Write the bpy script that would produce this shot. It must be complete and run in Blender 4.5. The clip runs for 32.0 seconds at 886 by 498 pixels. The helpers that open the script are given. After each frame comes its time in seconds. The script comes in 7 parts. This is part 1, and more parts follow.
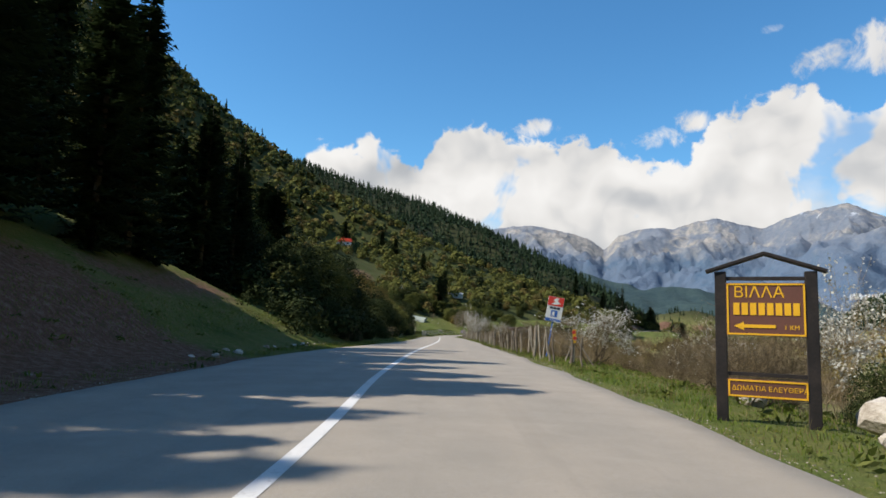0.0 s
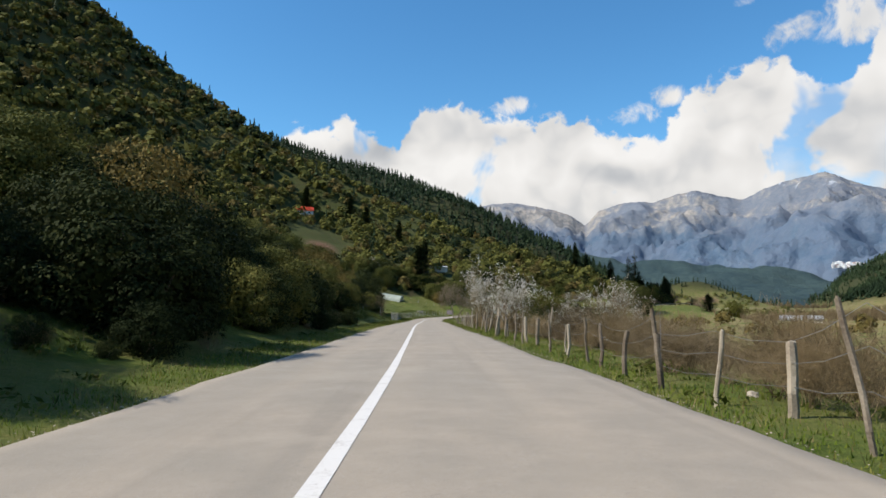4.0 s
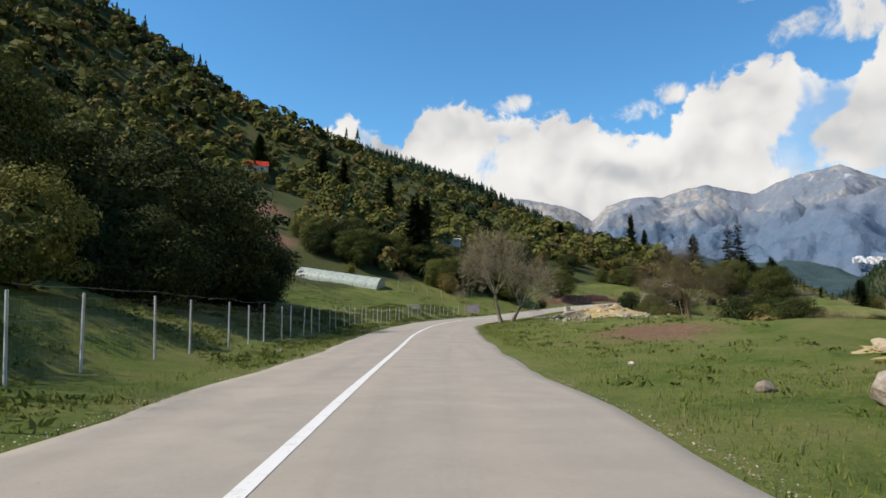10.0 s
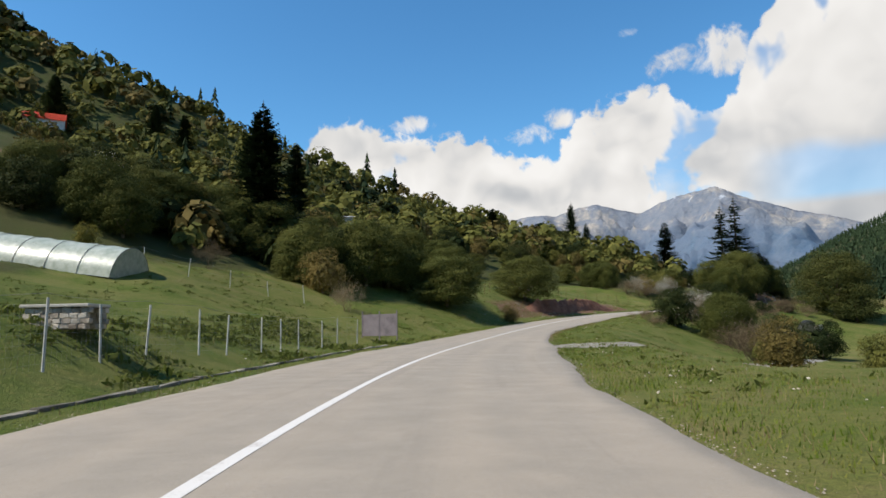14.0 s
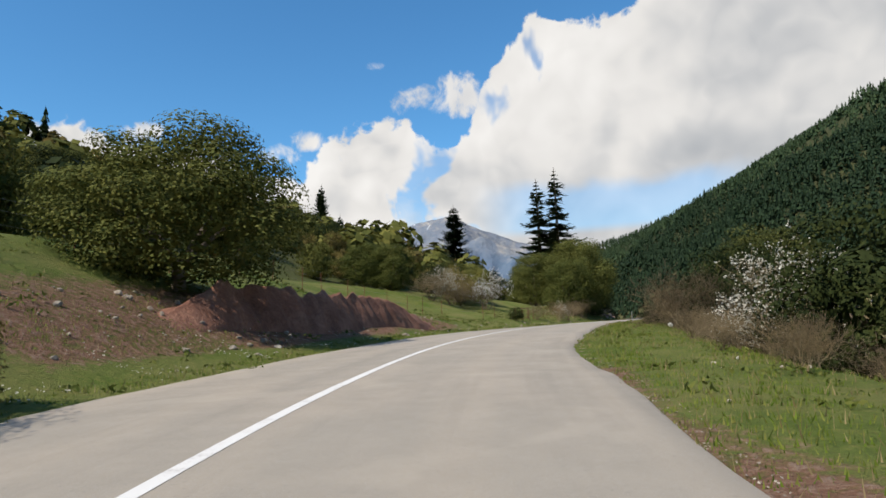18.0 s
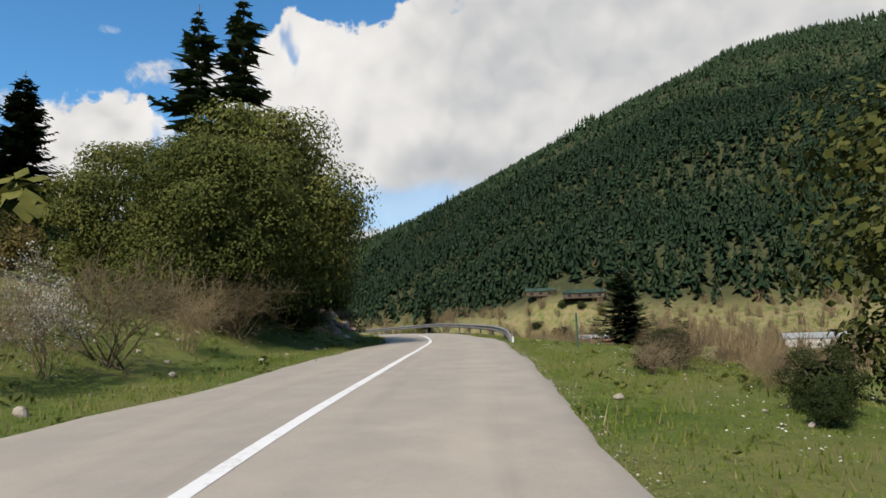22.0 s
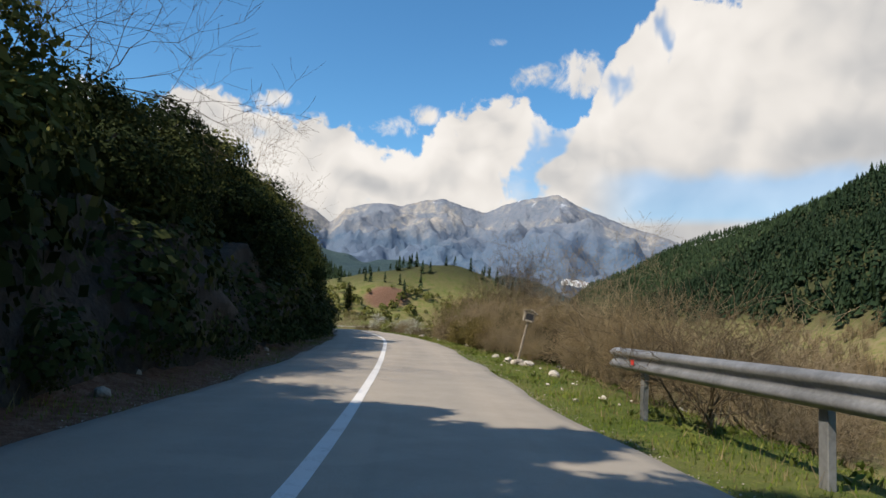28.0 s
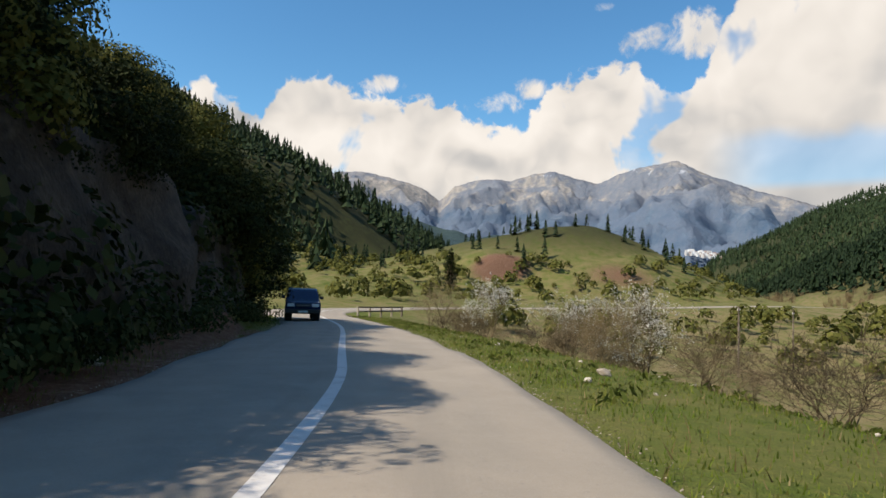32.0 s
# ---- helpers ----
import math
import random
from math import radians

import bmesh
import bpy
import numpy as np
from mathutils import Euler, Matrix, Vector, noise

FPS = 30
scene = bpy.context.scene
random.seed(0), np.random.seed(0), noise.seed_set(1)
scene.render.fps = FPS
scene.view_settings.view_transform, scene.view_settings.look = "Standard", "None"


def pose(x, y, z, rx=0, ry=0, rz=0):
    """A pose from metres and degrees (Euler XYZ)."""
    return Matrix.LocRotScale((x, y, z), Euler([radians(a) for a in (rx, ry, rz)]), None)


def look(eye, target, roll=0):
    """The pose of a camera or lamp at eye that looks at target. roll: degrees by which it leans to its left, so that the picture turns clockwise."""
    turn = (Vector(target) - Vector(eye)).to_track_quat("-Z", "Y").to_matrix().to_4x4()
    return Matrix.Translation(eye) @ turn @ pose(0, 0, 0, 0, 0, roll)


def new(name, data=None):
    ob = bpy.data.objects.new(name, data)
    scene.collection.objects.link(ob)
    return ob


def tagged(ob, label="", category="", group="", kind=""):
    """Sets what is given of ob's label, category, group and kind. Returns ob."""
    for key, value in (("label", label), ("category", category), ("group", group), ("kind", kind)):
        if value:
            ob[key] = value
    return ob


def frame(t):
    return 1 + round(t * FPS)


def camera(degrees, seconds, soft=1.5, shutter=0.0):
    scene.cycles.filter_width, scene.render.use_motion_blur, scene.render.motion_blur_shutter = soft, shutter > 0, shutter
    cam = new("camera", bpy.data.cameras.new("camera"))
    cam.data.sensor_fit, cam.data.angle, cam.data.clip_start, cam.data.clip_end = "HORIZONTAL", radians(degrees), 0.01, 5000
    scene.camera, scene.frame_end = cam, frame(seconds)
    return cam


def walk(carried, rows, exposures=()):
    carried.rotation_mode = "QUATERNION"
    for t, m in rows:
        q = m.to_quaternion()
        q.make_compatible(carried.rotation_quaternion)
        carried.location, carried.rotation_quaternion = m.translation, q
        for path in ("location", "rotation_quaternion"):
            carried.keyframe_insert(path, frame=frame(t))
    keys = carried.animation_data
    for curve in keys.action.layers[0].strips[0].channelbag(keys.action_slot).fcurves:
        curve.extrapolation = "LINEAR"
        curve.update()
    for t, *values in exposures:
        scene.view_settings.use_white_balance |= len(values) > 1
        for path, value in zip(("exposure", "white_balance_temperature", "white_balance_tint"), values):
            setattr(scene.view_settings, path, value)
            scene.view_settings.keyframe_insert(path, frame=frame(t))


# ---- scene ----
# seconds, x, y, z, turn about x, y, z
PATH = [
    (0, -0.710, 0.463, 0.748, 97.34, -2.06, -0.37),
    (0.5, -0.741, 6.408, 0.892, 97.23, -1.49, -0.30),
    (1, -0.752, 12.603, 1.024, 97.16, -0.86, -0.59),
    (1.5, -0.720, 19.413, 1.120, 96.69, -0.97, -1.00),
    (2, -0.642, 26.731, 1.158, 96.57, -0.92, -1.33),
    (2.5, -0.530, 34.445, 1.142, 96.39, -0.57, -1.50),
    (3, -0.390, 42.386, 1.097, 96.04, -0.82, -1.68),
    (3.5, -0.228, 50.357, 1.071, 95.81, -0.58, -1.83),
    (5.5, 0.394, 80.794, 1.241, 95.22, 0.20, -1.75),
    (6, 0.535, 88.903, 1.291, 95.00, -0.23, -1.55),
    (6.5, 0.634, 97.403, 1.351, 95.02, 0.42, -1.16),
    (7, 0.688, 105.939, 1.356, 95.10, 1.16, -0.90),
    (7.5, 0.723, 114.283, 1.287, 95.14, 0.98, -0.85),
    (8, 0.769, 122.812, 1.200, 95.37, 0.40, -0.97),
    (8.5, 0.847, 131.551, 1.135, 95.37, -0.09, -1.21),
    (9, 0.956, 140.224, 1.088, 95.50, -0.52, -1.40),
    (9.5, 1.078, 148.757, 1.071, 95.51, -0.06, -1.46),
    (10, 1.211, 157.155, 1.040, 95.55, -0.04, -1.56),
    (10.5, 1.373, 165.523, 0.976, 95.61, -0.65, -1.80),
    (11, 1.571, 173.969, 0.931, 95.71, -0.87, -2.05),
    (11.5, 1.812, 182.399, 0.941, 95.77, -0.03, -2.35),
    (12, 2.129, 190.456, 0.976, 95.77, 0.07, -3.11),
    (12.5, 2.588, 198.791, 1.048, 95.89, -0.08, -4.08),
    (13, 3.256, 207.239, 1.108, 96.04, -0.12, -5.64),
    (13.5, 4.223, 215.699, 1.153, 96.46, 0.53, -7.86),
    (14, 5.532, 223.974, 1.215, 97.18, 1.19, -10.43),
    (14.5, 7.190, 232.059, 1.291, 97.94, 1.54, -13.04),
    (16.5, 16.063, 260.155, 1.627, 97.99, 2.07, -22.31),
    (17, 19.068, 267.044, 1.854, 97.87, 2.60, -24.99),
    (17.5, 22.505, 273.864, 2.174, 98.10, 2.19, -28.39),
    (18, 26.466, 280.526, 2.600, 98.51, 2.27, -32.66),
    (18.5, 31.047, 286.953, 3.103, 98.73, 1.82, -37.64),
    (19, 36.148, 292.919, 3.624, 98.95, 1.60, -42.72),
    (19.5, 41.484, 298.229, 4.087, 99.32, 0.68, -47.06),
    (20, 47.021, 303.121, 4.434, 98.83, 0.20, -50.03),
    (20.5, 52.785, 307.858, 4.685, 98.02, 1.25, -51.70),
    (21, 58.482, 312.354, 4.887, 97.46, 1.86, -52.61),
    (21.5, 64.243, 316.753, 5.090, 97.26, 2.72, -53.51),
    (22, 69.947, 320.885, 5.353, 97.78, 1.43, -55.18),
    (22.5, 76.050, 325.007, 5.669, 97.73, 2.70, -57.17),
    (23, 82.530, 329.163, 5.947, 97.56, 2.62, -58.28),
    (23.5, 89.158, 333.461, 6.127, 97.65, -0.22, -57.37),
    (24, 95.658, 338.011, 6.329, 96.96, -1.63, -54.84),
    (24.5, 101.787, 342.848, 6.525, 96.43, -2.25, -51.23),
    (25, 107.368, 347.875, 6.744, 96.37, -2.11, -47.48),
    (25.5, 112.364, 353.007, 6.959, 96.36, -2.95, -43.77),
    (26, 116.873, 358.390, 7.102, 96.48, -2.43, -39.28),
    (26.5, 120.999, 364.202, 7.099, 96.54, -4.15, -34.65),
    (28.5, 133.222, 388.180, 6.746, 96.50, -2.54, -22.01),
    (29, 135.527, 394.299, 6.773, 96.33, -2.29, -20.98),
    (29.5, 137.761, 400.496, 6.816, 96.15, -1.90, -20.24),
    (30, 139.932, 406.746, 6.883, 95.81, -2.07, -19.59),
    (30.5, 142.024, 413.006, 6.954, 95.28, -2.62, -18.91),
    (31, 144.076, 419.591, 6.974, 94.70, -2.63, -17.54),
    (31.5, 146.082, 426.673, 6.929, 94.26, -2.45, -15.97),
    (32, 148.004, 434.335, 6.861, 94.08, -2.10, -14.13),
]
cam = camera(68.1, 32.0, soft=1.6)
walk(cam, [(t, pose(*p)) for t, *p in PATH], [(0, 0.62, 6570, 10), (20, 0.62, 6640, 10), (27, 0.62, 6800, 11), (32, 0.62, 7150, 12)])

# ---- light: afternoon sun from beside the hill, broken cloud over the far range ----
SUN_AZ, SUN_EL = radians(-101), radians(47)      # azimuth from +y towards +x
SUN_DIR = Vector((math.sin(SUN_AZ) * math.cos(SUN_EL), math.cos(SUN_AZ) * math.cos(SUN_EL), math.sin(SUN_EL)))
sun_data = bpy.data.lights.new("sun", "SUN")
sun_data.energy, sun_data.angle, sun_data.color = 3.9, radians(0.5), (1.0, 0.94, 0.84)
sun = new("sun", sun_data)
sun.matrix_basis = look(Vector((-200, 0, 300)), Vector((-200, 0, 300)) - SUN_DIR)


class Nodes:
    """Short hand for node trees."""

    def __init__(self, tree):
        self.tree = tree
        tree.nodes.clear()

    def add(self, kind, **keys):
        n = self.tree.nodes.new(kind)
        for k, v in keys.items():
            setattr(n, k, v)
        return n

    def wire(self, a, b):
        self.tree.links.new(a, b)
        return a

    def put(self, sock, v):
        if isinstance(v, bpy.types.NodeSocket):
            self.tree.links.new(v, sock)
        elif v is not None:
            sock.default_value = v

    def math(self, op, a, b=None, c=None, clamp=False):
        n = self.add("ShaderNodeMath", operation=op, use_clamp=clamp)
        for i, v in enumerate((a, b, c)):
            self.put(n.inputs[i], v)
        return n.outputs[0]

    def vmath(self, op, a, b=None):
        n = self.add("ShaderNodeVectorMath", operation=op)
        self.put(n.inputs[0], a)
        self.put(n.inputs[1], b)
        return n.outputs["Value"] if op == "DOT_PRODUCT" else n.outputs[0]

    def noise(self, vec, scale, detail=4.0, rough=0.55, distortion=0.0):
        n = self.add("ShaderNodeTexNoise")
        self.put(n.inputs["Vector"], vec)
        n.inputs["Scale"].default_value, n.inputs["Detail"].default_value = scale, detail
        n.inputs["Roughness"].default_value, n.inputs["Distortion"].default_value = rough, distortion
        return n.outputs[0]

    def span(self, v, a, b, c=0.0, d=1.0, smooth=False):
        n = self.add("ShaderNodeMapRange", interpolation_type="SMOOTHSTEP" if smooth else "LINEAR")
        self.put(n.inputs[0], v)
        for i, q in enumerate((a, b, c, d)):
            self.put(n.inputs[i + 1], q)
        return n.outputs[0]

    def ramp(self, v, stops):
        n = self.add("ShaderNodeValToRGB")
        self.put(n.inputs[0], v)
        e = n.color_ramp.elements
        while len(e) < len(stops):
            e.new(0.5)
        for el, (p, col) in zip(e, stops):
            el.position, el.color = p, (*col, 1.0)
        return n.outputs[0]

    def mix(self, f, a, b):
        n = self.add("ShaderNodeMix", data_type="RGBA")
        self.put(n.inputs[0], f)
        for i, v in ((6, a), (7, b)):
            self.put(n.inputs[i], (*v, 1.0) if isinstance(v, tuple) else v)
        return n.outputs[2]

    def curve(self, v, points):
        n = self.add("ShaderNodeFloatCurve")
        c = n.mapping.curves[0]
        while len(c.points) < len(points):
            c.points.new(0.5, 0.5)
        for p, (a, b) in zip(c.points, points):
            p.location = (a, b)
            p.handle_type = "AUTO_CLAMPED"
        n.mapping.update()
        self.put(n.inputs["Value"], v)
        return n.outputs[0]


world = bpy.data.worlds.new("world")
scene.world = world
world.use_nodes = True
w = Nodes(world.node_tree)
sky = w.add("ShaderNodeTexSky", sky_type="NISHITA", sun_disc=False, sun_elevation=SUN_EL, sun_rotation=SUN_AZ, altitude=900, air_density=1.0, dust_density=0.4, ozone_density=1.3)
geo = w.add("ShaderNodeTexCoord").outputs["Generated"]
sep = w.add("ShaderNodeSeparateXYZ")
w.wire(geo, sep.inputs[0])
az = w.math("MULTIPLY", w.math("ARCTAN2", sep.outputs[0], sep.outputs[1]), 180 / math.pi)
el = w.math("MULTIPLY", w.math("ARCSINE", sep.outputs[2]), 180 / math.pi)
# height of the cloud tops over the azimuth: -40..140 degrees on 0..1, 0..60 degrees on 0..1
tops = [(-40, 0), (-22, 1), (-14, 8), (-11.4, 15.6), (-9.7, 16.2), (-7.5, 16.6), (-5, 16.0), (-3.8, 15.0), (-3, 13.9), (-2, 14.2), (-0.9, 16.8), (0.8, 17.6), (3, 18.0), (5, 17.4), (7.5, 16.7), (9.5, 16.2),
        (12, 16.6), (14.2, 16.3), (16, 15.0), (18, 14.6), (20, 14.8), (21.4, 16.0), (22.6, 17.4), (24.8, 18.5), (27.2, 19.3), (29.2, 19.5), (31.5, 18.3), (33.3, 16.8), (34.8, 17.4), (36.6, 21.0), (38.4, 23.6),
        (40, 25.2), (42.3, 27.4), (44.4, 26.6), (47, 26.2), (50, 27), (52.5, 28.5), (55, 31), (62, 42), (75, 44), (100, 24), (140, 4)]
top = w.math("MULTIPLY", w.curve(w.span(az, -40, 140), [((a + 40) / 180, e / 60) for a, e in tops]), 60)


def billow(vec, scale, detail):
    """Rounded heaps, as of cumulus."""
    return w.math("SUBTRACT", 1.0, w.math("ABSOLUTE", w.math("MULTIPLY_ADD", w.noise(vec, scale, detail, 0.55, 0.2), 2.0, -1.0)))


def heap(vec):
    """The relief of the cloud's face."""
    big = w.math("MULTIPLY", w.noise(vec, 5.0, 2, 0.45, 0.3), 1.7)
    return w.math("ADD", big, w.math("ADD", w.math("MULTIPLY", billow(vec, 12.0, 2), 0.34), w.math("MULTIPLY", w.noise(vec, 34.0, 3, 0.5), 0.07)))


lift = w.math("ADD", w.math("MULTIPLY", w.math("SUBTRACT", billow(geo, 13.0, 2), 0.84), 2.9), w.math("MULTIPLY", w.math("SUBTRACT", billow(geo, 34.0, 4), 0.82), 2.0))
over = w.math("ADD", w.math("SUBTRACT", top, el), lift)
bank = w.span(over, -0.15, 0.55, smooth=True)
# thin blue places inside the bank, and the hazy strip under its base
gaps = w.span(w.noise(geo, 8.0, 4, 0.55, 0.4), 0.31, 0.40, 0.25, 1.0, smooth=True)
lump_low = w.math("SUBTRACT", w.noise(geo, 9.0, 3, 0.5), 0.5)
bank = w.math("MULTIPLY", bank, w.math("MAXIMUM", gaps, w.span(over, 5, 11)), clamp=True)
strip = w.math("MULTIPLY", w.math("MULTIPLY", w.span(az, 35, 41, smooth=True), w.span(az, 62, 55, smooth=True)), w.math("MULTIPLY", w.span(el, 9.0, 10.0, smooth=True), w.span(w.math("ADD", el, w.math("MULTIPLY", lump_low, 4.0)), 14.2, 12.4, smooth=True)))
bank = w.math("MULTIPLY", bank, w.math("MULTIPLY_ADD", strip, -0.5, 1.0), clamp=True)
# loose clouds above the bank
torn = w.math("MULTIPLY", w.math("SUBTRACT", w.noise(geo, 17, 5, 0.62, 0.5), 0.5), 6.0)
cover = bank
for a0, e0, wide_, high_, dense in ((8.0, 17.9, 2.3, 0.8, 0.9), (18.0, 16.8, 2.6, 1.1, 0.95), (21.4, 17.9, 2.0, 1.0, 1.0), (31.8, 21.3, 3.0, 1.2, 0.85), (35.0, 21.8, 2.2, 1.8, 0.95), (27.6, 24.2, 1.3, 0.5, 0.45), (50, 39, 5, 2.0, 0.5)):
    sx = w.math("DIVIDE", w.math("SUBTRACT", az, a0), wide_)
    sy = w.math("DIVIDE", w.math("SUBTRACT", el, e0), high_)
    puff = w.math("SUBTRACT", 1.0, w.math("ADD", w.math("MULTIPLY", sx, sx), w.math("MULTIPLY", sy, sy)))
    puff = w.span(w.math("ADD", puff, torn), 0.0, 1.3, 0.0, dense, smooth=True)
    cover = w.math("MAXIMUM", cover, puff)
# light on the cloud: the sides of the heaps towards the sun are white, the others grey
relief_ = w.math("SUBTRACT", heap(geo), heap(w.vmath("ADD", geo, (-0.022, -0.006, 0.030))))
broad_ = w.span(w.noise(geo, 3.2, 3, 0.5), 0.35, 0.65, -0.06, 0.06)
light = w.math("ADD", w.math("MULTIPLY_ADD", relief_, w.span(az, 34, 44, 0.62, 0.34), w.span(over, 0.0, 16.0, 0.98, 0.88)), broad_)
light = w.math("MINIMUM", w.math("MAXIMUM", light, 0.55), 1.1)
grey = w.mix(w.span(light, 0.55, 0.95), (0.56, 0.64, 0.75), (1.0, 0.99, 0.975))
bg_sky, bg_cloud = w.add("ShaderNodeBackground"), w.add("ShaderNodeBackground")
hue = w.add("ShaderNodeHueSaturation")
hue.inputs["Saturation"].default_value, hue.inputs["Value"].default_value = 1.22, 1.0
w.wire(sky.outputs[0], hue.inputs["Color"])
tone = w.vmath("MULTIPLY", hue.outputs[0], (0.73, 1.02, 1.05))
w.wire(tone, bg_sky.inputs[0])
bg_sky.inputs[1].default_value = 0.118
w.wire(grey, bg_cloud.inputs[0])
w.wire(w.math("MULTIPLY", light, 0.545), bg_cloud.inputs[1])
mixs = w.add("ShaderNodeMixShader")
w.wire(cover, mixs.inputs[0])
w.wire(bg_sky.outputs[0], mixs.inputs[1])
w.wire(bg_cloud.outputs[0], mixs.inputs[2])
w.wire(mixs.outputs[0], w.add("ShaderNodeOutputWorld").inputs[0])

# ---- materials ----
def material(name, rough=0.8, metal=0.0, spec=0.3):
    m = bpy.data.materials.new(name)
    m.use_nodes = True
    n = Nodes(m.node_tree)
    b = n.add("ShaderNodeBsdfPrincipled")
    b.inputs["Roughness"].default_value, b.inputs["Metallic"].default_value = rough, metal
    b.inputs["Specular IOR Level"].default_value = spec
    n.wire(b.outputs[0], n.add("ShaderNodeOutputMaterial").inputs[0])
    return m, n, b


def where(n):
    return n.add("ShaderNodeNewGeometry").outputs["Position"]


def local(n):
    return n.add("ShaderNodeTexCoord").outputs["Object"]


def island(n):
    return n.add("ShaderNodeNewGeometry").outputs["Random Per Island"]


def chance(n):
    return n.add("ShaderNodeObjectInfo").outputs["Random"]


def relief(n, b, height, strength=0.4, distance=0.02):
    k = n.add("ShaderNodeBump")
    k.inputs["Strength"].default_value, k.inputs["Distance"].default_value = strength, distance
    n.wire(height, k.inputs["Height"])
    n.wire(k.outputs[0], b.inputs["Normal"])


def mottled(name, cols, scale=2.0, rough=0.85, fine=40.0, bump=0.3, depth=0.01, metal=0.0, spec=0.3, world_space=True, vary=0.0):
    """A surface whose colour wanders between three tones at two scales, with fine relief."""
    m, n, b = material(name, rough, metal, spec)
    p = where(n) if world_space else local(n)
    big, small = n.noise(p, scale, 5, 0.6), n.noise(p, fine, 4, 0.6)
    v = n.math("ADD", n.math("MULTIPLY", big, 0.65), n.math("MULTIPLY", small, 0.35))
    if vary:
        v = n.math("ADD", v, n.math("MULTIPLY", n.math("SUBTRACT", chance(n), 0.5), vary))
    n.wire(n.ramp(v, [(0.34, cols[0]), (0.5, cols[1]), (0.66, cols[2])]), b.inputs["Base Color"])
    if bump:
        relief(n, b, small, bump, depth)
    return m


def leafy(name, dark, mid, light, rough=0.75, through_light=0.30, per_object=0.5, spec=0.07):
    """Leaves: tone by leaf and by plant, with a little light coming through."""
    m, n, b = material(name, rough, 0, spec)
    v = n.math("ADD", n.math("ADD", 0.14, n.math("MULTIPLY", island(n), 0.72 - per_object * 0.6)), n.math("MULTIPLY", n.math("SUBTRACT", chance(n), 0.5), per_object))
    patch = n.noise(where(n), 0.7, 4, 0.65)
    v = n.math("ADD", v, n.math("MULTIPLY", n.math("SUBTRACT", patch, 0.5), 0.9))
    col = n.ramp(v, [(0.12, dark), (0.5, mid), (0.92, light)])
    n.wire(col, b.inputs["Base Color"])
    t = n.add("ShaderNodeBsdfTranslucent")
    n.wire(col, t.inputs[0])
    mix = n.add("ShaderNodeMixShader")
    mix.inputs[0].default_value = through_light
    n.wire(b.outputs[0], mix.inputs[1])
    n.wire(t.outputs[0], mix.inputs[2])
    n.wire(mix.outputs[0], [q for q in n.tree.nodes if q.type == "OUTPUT_MATERIAL"][0].inputs[0])
    return m


# asphalt: pale and sun-bleached, browner and worn in the wheel tracks, fine stones
def make_asphalt():
    m, n, b = material("asphalt", 0.82, 0, 0.35)
    p = where(n)
    u = n.add("ShaderNodeUVMap").outputs[0]
    sx = n.add("ShaderNodeSeparateXYZ")
    n.wire(u, sx.inputs[0])
    broad, mid, fine, grit = n.noise(p, 0.12, 4, 0.6), n.noise(p, 1.1, 5, 0.65), n.noise(p, 22, 4, 0.7), n.noise(p, 120, 3, 0.7)
    base = n.mix(n.span(broad, 0.35, 0.65), (0.283, 0.247, 0.200), (0.328, 0.272, 0.212))
    base = n.mix(n.span(mid, 0.34, 0.62, 0.0, 0.8), base, (0.25, 0.220, 0.180))
    track = n.math("SINE", n.math("MULTIPLY", n.math("ADD", sx.outputs[0], n.math("MULTIPLY", mid, 0.25)), 3.6))
    base = n.mix(n.span(track, 0.1, 1.0, 0.0, 0.28), base, (0.36, 0.298, 0.230))
    base = n.mix(n.span(grit, 0.52, 0.7, 0.0, 0.6), base, (0.42, 0.39, 0.355))
    base = n.mix(n.span(fine, 0.58, 0.74, 0.0, 0.65), base, (0.17, 0.158, 0.147))
    seam = n.noise(n.vmath("MULTIPLY", u, (1.6, 0.05, 1.0)), 1.0, 5, 0.6)
    base = n.mix(n.span(seam, 0.54, 0.68, 0.0, 0.45), base, (0.215, 0.19, 0.158))
    base = n.mix(n.span(n.noise(p, 0.45, 3, 0.5, 0.6), 0.60, 0.66, 0.0, 0.3), base, (0.38, 0.325, 0.26))
    n.wire(base, b.inputs["Base Color"])
    n.wire(n.span(mid, 0.3, 0.7, 0.72, 0.9), b.inputs["Roughness"])
    relief(n, b, n.math("ADD", grit, n.math("MULTIPLY", fine, 0.8)), 0.5, 0.006)
    return m


def make_paint():
    m, n, b = material("road_paint", 0.7, 0, 0.3)
    p = where(n)
    worn = n.math("ADD", n.math("MULTIPLY", n.noise(p, 3.0, 6, 0.7), 0.6), n.math("MULTIPLY", n.noise(p, 28.0, 4, 0.7), 0.4))
    n.wire(n.mix(n.span(worn, 0.52, 0.66, 0.0, 0.8), (0.62, 0.60, 0.575), (0.36, 0.325, 0.30)), b.inputs["Base Color"])
    relief(n, b, n.noise(p, 90, 3, 0.7), 0.4, 0.004)
    return m


